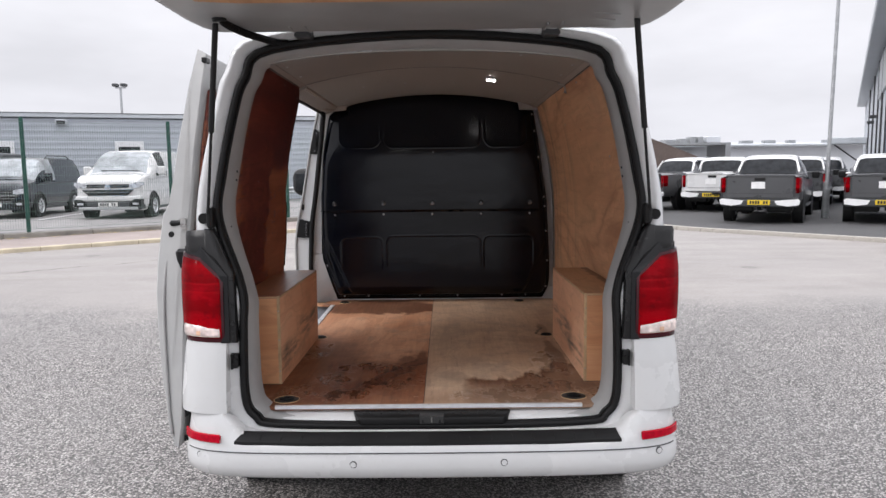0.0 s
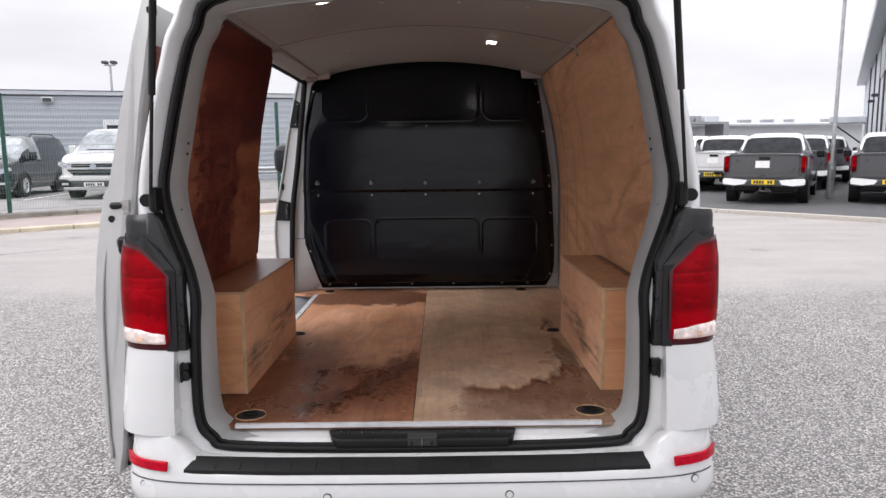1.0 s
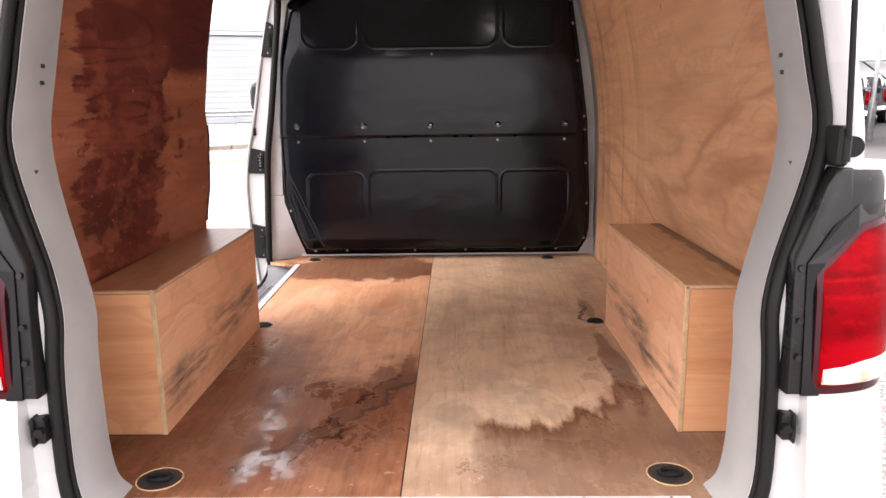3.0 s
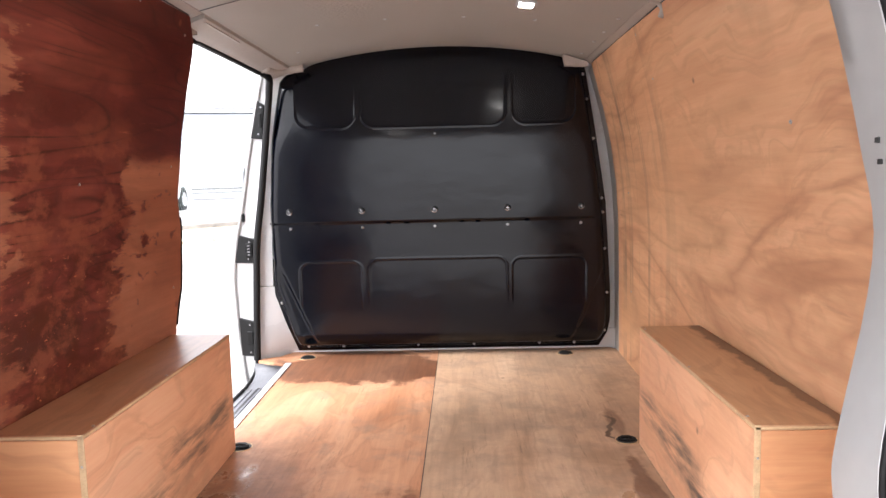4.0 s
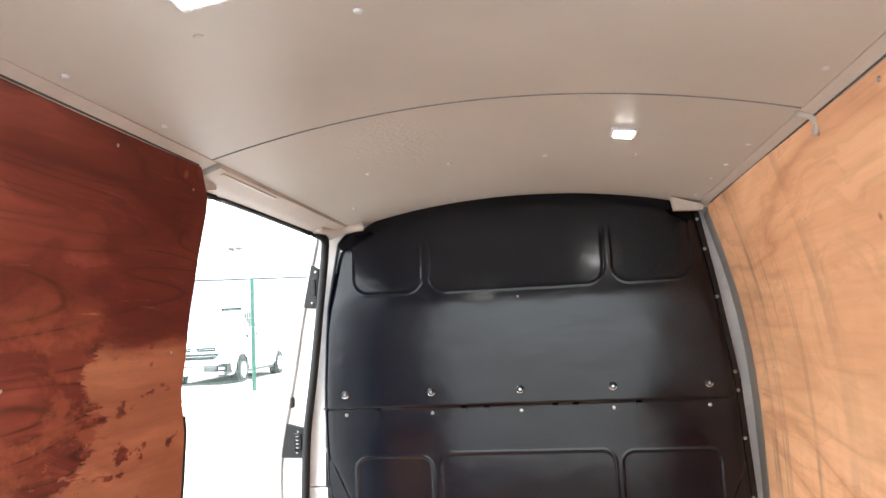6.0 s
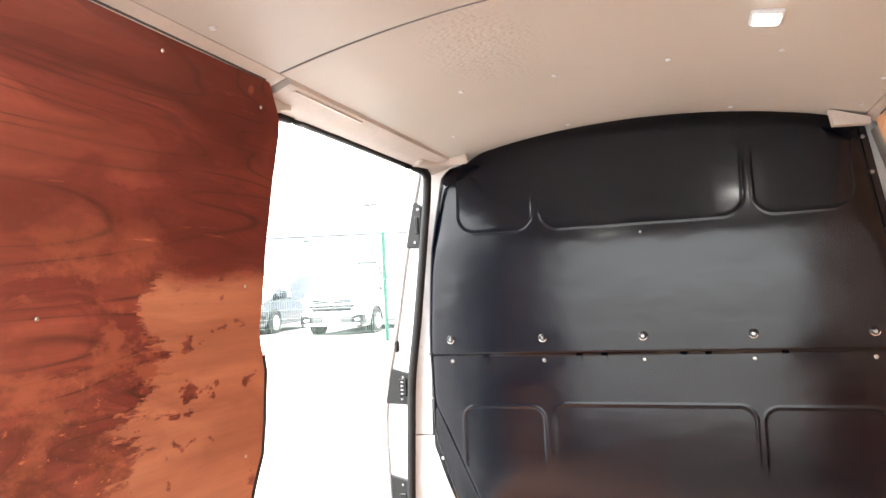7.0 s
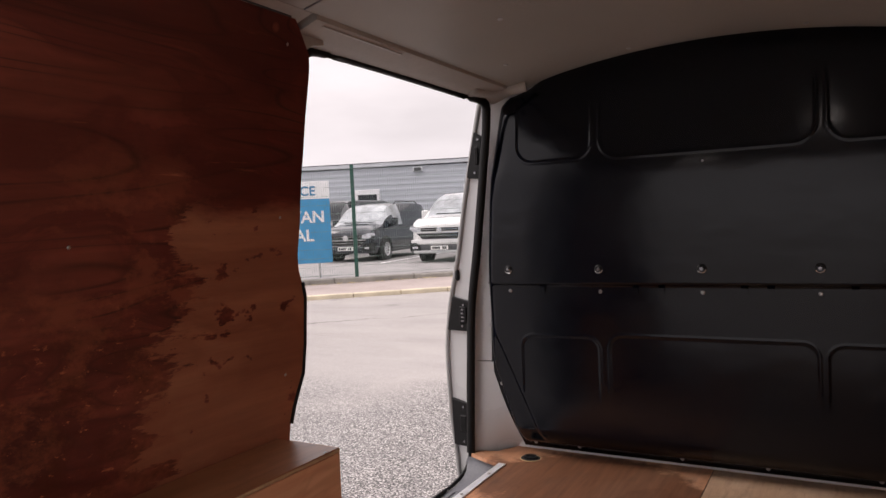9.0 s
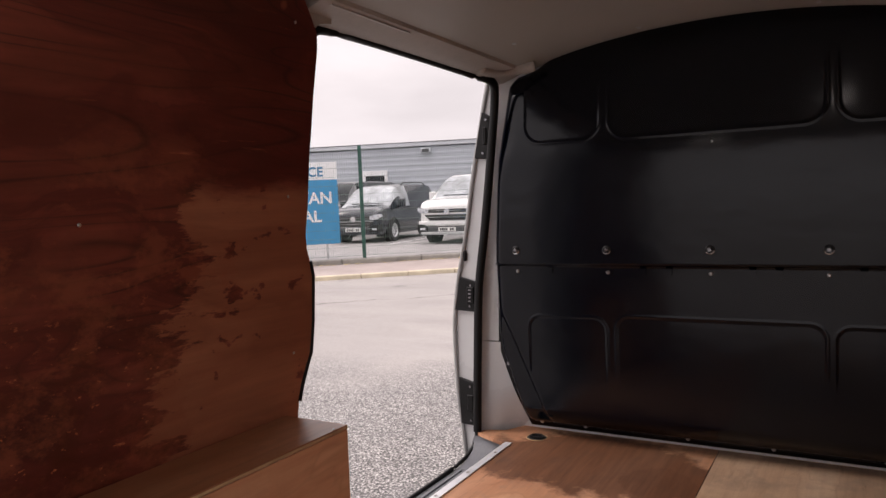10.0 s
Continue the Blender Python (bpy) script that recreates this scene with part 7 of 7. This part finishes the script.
def bulkhead():
    edge_l = [(.60, .757), (.64, .765), (.70, .782), (.88, .832), (.93, .850), (1.0, .864), (1.21, .868), (1.274, .869), (1.284, .902), (1.37, .900), (1.69, .880), (1.97, .834), (2.01, .80), (2.13, .71)]
    edge_r = [(.60, .786), (.64, .803), (.69, .825), (.76, .834), (.93, .830), (1.35, .808), (1.70, .758), (1.98, .716), (2.05, .702), (2.13, .69)]

    def top(x):
        a = abs(x)
        return interp([(0, 2.142), (.25, 2.135), (.40, 2.119), (.52, 2.095), (.60, 2.067), (.66, 2.027), (.72, 2.008), (.80, 1.995), (.84, 1.985)], a)

    def rr(x, z, x0, x1, z0, z1, r):
        """Signed distance to a rounded rectangle."""
        cx, cz, hx, hz = (x0 + x1) / 2, (z0 + z1) / 2, (x1 - x0) / 2 - r, (z1 - z0) / 2 - r
        dx, dz = abs(x - cx) - hx, abs(z - cz) - hz
        return math.hypot(max(dx, 0), max(dz, 0)) + min(max(dx, dz), 0) - r
    pockets = [(-.70, -.405, 1.737, 2.04, .07), (-.375, .322, 1.735, 2.2, .07), (.350, .66, 1.735, 2.04, .07),
               (-.705, -.395, .70, 1.085, .05), (-.362, .318, .70, 1.095, .05), (.340, .71, .70, 1.09, .05)]

    def relief(x, z):
        el, er = interp(edge_l, z), interp(edge_r, z)
        d = min(x + el, er - x, z - .625)
        wide = .033 * smooth_step(1.274, 1.284, z)
        side = min(x + el - wide, er - x)
        # a flat flange, then a rounded rise to the field: tight below the fold, a broad roll above it
        broad = smooth_step(1.58, 1.80, z)
        t = min(1.0, max(0.0, (side - .022) / (.045 + .07 * broad)))
        roll = math.sqrt(max(0.0, 1 - (1 - t) ** 2))
        # the field: flat up to the fold, then leaning back
        h = .043 + .012 * smooth_step(1.272, 1.284, z)
        h -= .035 * .5 * (z - 1.685 + math.sqrt((z - 1.685) ** 2 + .0004))
        h += .092 * max(0.0, (.92 - z) / .32) ** 2.1 * smooth_step(.63, .72, z)
        y = .5 * (h + math.sqrt(h * h + .0003)) * roll * smooth_step(.0, .035, z - .625) * math.sqrt(min(1.0, max(0.0, (top(x) - z - .004) / .07) ** .8))
        # the lower corners are pulled back in a fold
        q = (abs(x) - .60) / .20 - (z - .62) / .46
        y -= .016 * smooth_step(0.0, .12, q) * smooth_step(.02, .06, d) * (1 - smooth_step(.95, 1.15, z)) * smooth_step(.64, .70, z)
        for x0, x1, z0, z1, r in pockets:
            s = rr(x, z, x0, x1, z0, z1, r)
            fade = 1.0
            if z1 < 1.2:
                fade = smooth_step(.80, .98, z)
            elif z > 1.9:
                fade = 1 - smooth_step(1.90, 2.0, z)
            y += (.0030 * math.exp(-(s / .0044) ** 2) - .0020 * smooth_step(0, .008, -s)) * fade * (.55 if z1 < 1.2 else .8)
        return y
    bm = bmesh.new()
    nu, nv = 400, 360
    rows = []
    for j in range(nv + 1):
        v = j / nv
        row = []
        for i in range(nu + 1):
            u = i / nu
            z = .61 + v * 1.45
            for _ in range(3):
                x = -interp(edge_l, z) + u * (interp(edge_l, z) + interp(edge_r, z))
                z = .61 + v * (top(x) - .61)
            row.append(bm.verts.new((x, bulk_y(z) - relief(x, z), z)))
        rows.append(row)
    for a, b in zip(rows, rows[1:]):
        for i in range(nu):
            bm.faces.new((a[i], a[i + 1], b[i + 1], b[i]))
    rim = [rows[0][i] for i in range(nu)] + [rows[j][nu] for j in range(nv)] + [rows[nv][i] for i in range(nu, 0, -1)] + [rows[j][0] for j in range(nv, 0, -1)]
    back = [bm.verts.new((q.co.x, bulk_y(q.co.z) + .010, q.co.z)) for q in rim]
    for i in range(len(rim)):
        k = (i + 1) % len(rim)
        bm.faces.new((rim[i], rim[k], back[k], back[i]))
    b = part("bulkhead", bm, BULK, None, smooth=True)
    tagged(b, "black moulded plastic bulkhead with pressed panels and a bolted joint", "bulkhead")
    # bolts: large ones on the upper panel, small ones under the joint, and round the flange
    bolt = bmesh.new()
    bmesh.ops.create_cone(bolt, cap_ends=True, segments=18, radius1=.0165, radius2=.0120, depth=.005, matrix=Matrix.Translation((0, 0, .0025)))
    src_w = part("washer", bolt, BLACK, b, "black recessed washer", smooth=40, at=pose(-.742, bulk_y(1.336) - relief(-.742, 1.336) - .0005, 1.336, 90))
    head = bmesh.new()
    bmesh.ops.create_cone(head, cap_ends=True, segments=14, radius1=.0100, radius2=.0055, depth=.007, matrix=Matrix.Translation((0, 0, .0075)))
    src_h = part("bolt", head, BOLT, b, "shiny bolt head", smooth=40, at=pose(-.742, bulk_y(1.336) - relief(-.742, 1.336) - .001, 1.336, 90))
    # bright chrome crescent added along the lower side of each bolt
    clip = tube(bmesh.new(), [(.0135 * math.cos(q), .0135 * math.sin(q), .0035) for q in [math.pi * (1.15 + .08 * k) for k in range(11)]], .0021, 6)
    src_c = part("bolt_crescent", clip, CHROME, b, "bright chrome crescent under the bolt", smooth=40, at=pose(-.742, bulk_y(1.336) - relief(-.742, 1.336) - .0005, 1.336, 90))
    for k in range(1, 5):
        x = -.742 + k * .3555
        again("bolt_crescent", src_c, b, pose(x, bulk_y(1.336) - relief(x, 1.336) - .0005, 1.336, 90))
        y = bulk_y(1.336) - relief(x, 1.336)
        again("washer", src_w, b, pose(x, y - .0005, 1.336, 90))
        again("bolt", src_h, b, pose(x, y - .001, 1.336, 90))
    for k in range(5):
        x = -.742 + k * .3555
        screw(b, (x, bulk_y(1.2535) - 0.0005 - relief(x, 1.2535), 1.2535), (0, -1, 0), .0075)
    for x in (-.61, -.26, -.17, .10, .18, .42):
        part("clip_slot", boxes((x - .011, x + .011, bulk_y(1.257) - 0.0095 - relief(x, 1.257), bulk_y(1.257) - 0.0015 - relief(x, 1.257), 1.248, 1.268)), BULK, b)
    for x in (-.52, -.135, .15, .484, .66, -.70):
        screw(b, (x, bulk_y(.638) - 0.0010 - relief(x, .638), .638), (0, -1, 0), .0075)
    for z in (.876, 1.11, 1.307, 1.385, 1.66, 1.90):
        x = -interp(edge_l, z) + .016
        screw(b, (x, bulk_y(z) - 0.0010 - relief(x, z), z), (0, -1, 0), .0075)
    for z in (.70, .90, 1.12, 1.30, 1.37, 1.66, 1.85, 1.97):
        x = interp(edge_r, z) - .016
        screw(b, (x, bulk_y(z) - 0.0010 - relief(x, z), z), (0, -1, 0), .0075)
    screw(b, (-.02, bulk_y(1.70) - 0.0010 - relief(-.02, 1.70), 1.70), (0, -1, 0), .004)


bulkhead()


def bulkhead_surround():
    """Painted body panels at the sides of and behind the bulkhead."""
    wl = [(.45, .948), (.60, .944), (.72, .936), (.955, .926), (1.20, .912), (1.43, .888), (1.76, .854), (1.93, .83), (2.05, .80)]

    def facing(z0, z1, outer, inner, n, y_out):
        """A panel from the outer post to behind the bulkhead's flange, following its rake."""
        bm = bmesh.new()
        rows = []
        for k in range(n + 1):
            z = z0 + (z1 - z0) * k / n
            row = []
            for i in range(9):
                f = i / 8
                x = outer(z) + (inner - outer(z)) * f
                row.append(Vector((x, y_out + (bulk_y(z) + .014 - y_out) * smooth_step(0, .55, f), z)))
            rows.append(row + [q + Vector((0, .03, 0)) for q in row[::-1]])
        loft(bm, rows, True, True)
        return bm
    part("front_post_trim", facing(.967, 2.05, lambda z: -interp(wl, z), -.60, 16, 5.2385), PAINT, van, "white painted post beside the bulkhead", smooth=40)
    part("lower_post_panel", facing(.45, .962, lambda z: -interp(wl, z), -.60, 10, 5.2365), PAINT, van, "white lower post panel", smooth=40)
    part("lower_post_panel", facing(.45, .70, lambda z: .90, .60, 6, 5.33), PAINT, van, "white lower post panel", smooth=40)
    part("cab_rear_wall", boxes((-.58, .90, 5.372, 5.40, .45, 2.05)), PAINT, van)
    part("corner_bracket", prism(bmesh.new(), [(.592, 2.052), (.708, 2.012), (.708, 1.992), (.602, 1.998)], "y", 5.150, 5.188), BEIGE, van, "beige-grey bracket above the bulkhead corner")
    # right-hand post, between the wall lining and the bulkhead
    prof = [(wall_x(z) + .004, z) for z in [.60 + k * .1 for k in range(15)]]
    bm = bmesh.new()
    loft(bm, [[Vector((x, y, z)) for x, z in prof] + [Vector((x + .02, y, z)) for x, z in prof[::-1]] for y in (5.14, 5.368)], True, True)
    part("side_post_trim", bm, BEIGE, van, "white post between plywood wall and bulkhead", smooth=40)


bulkhead_surround()
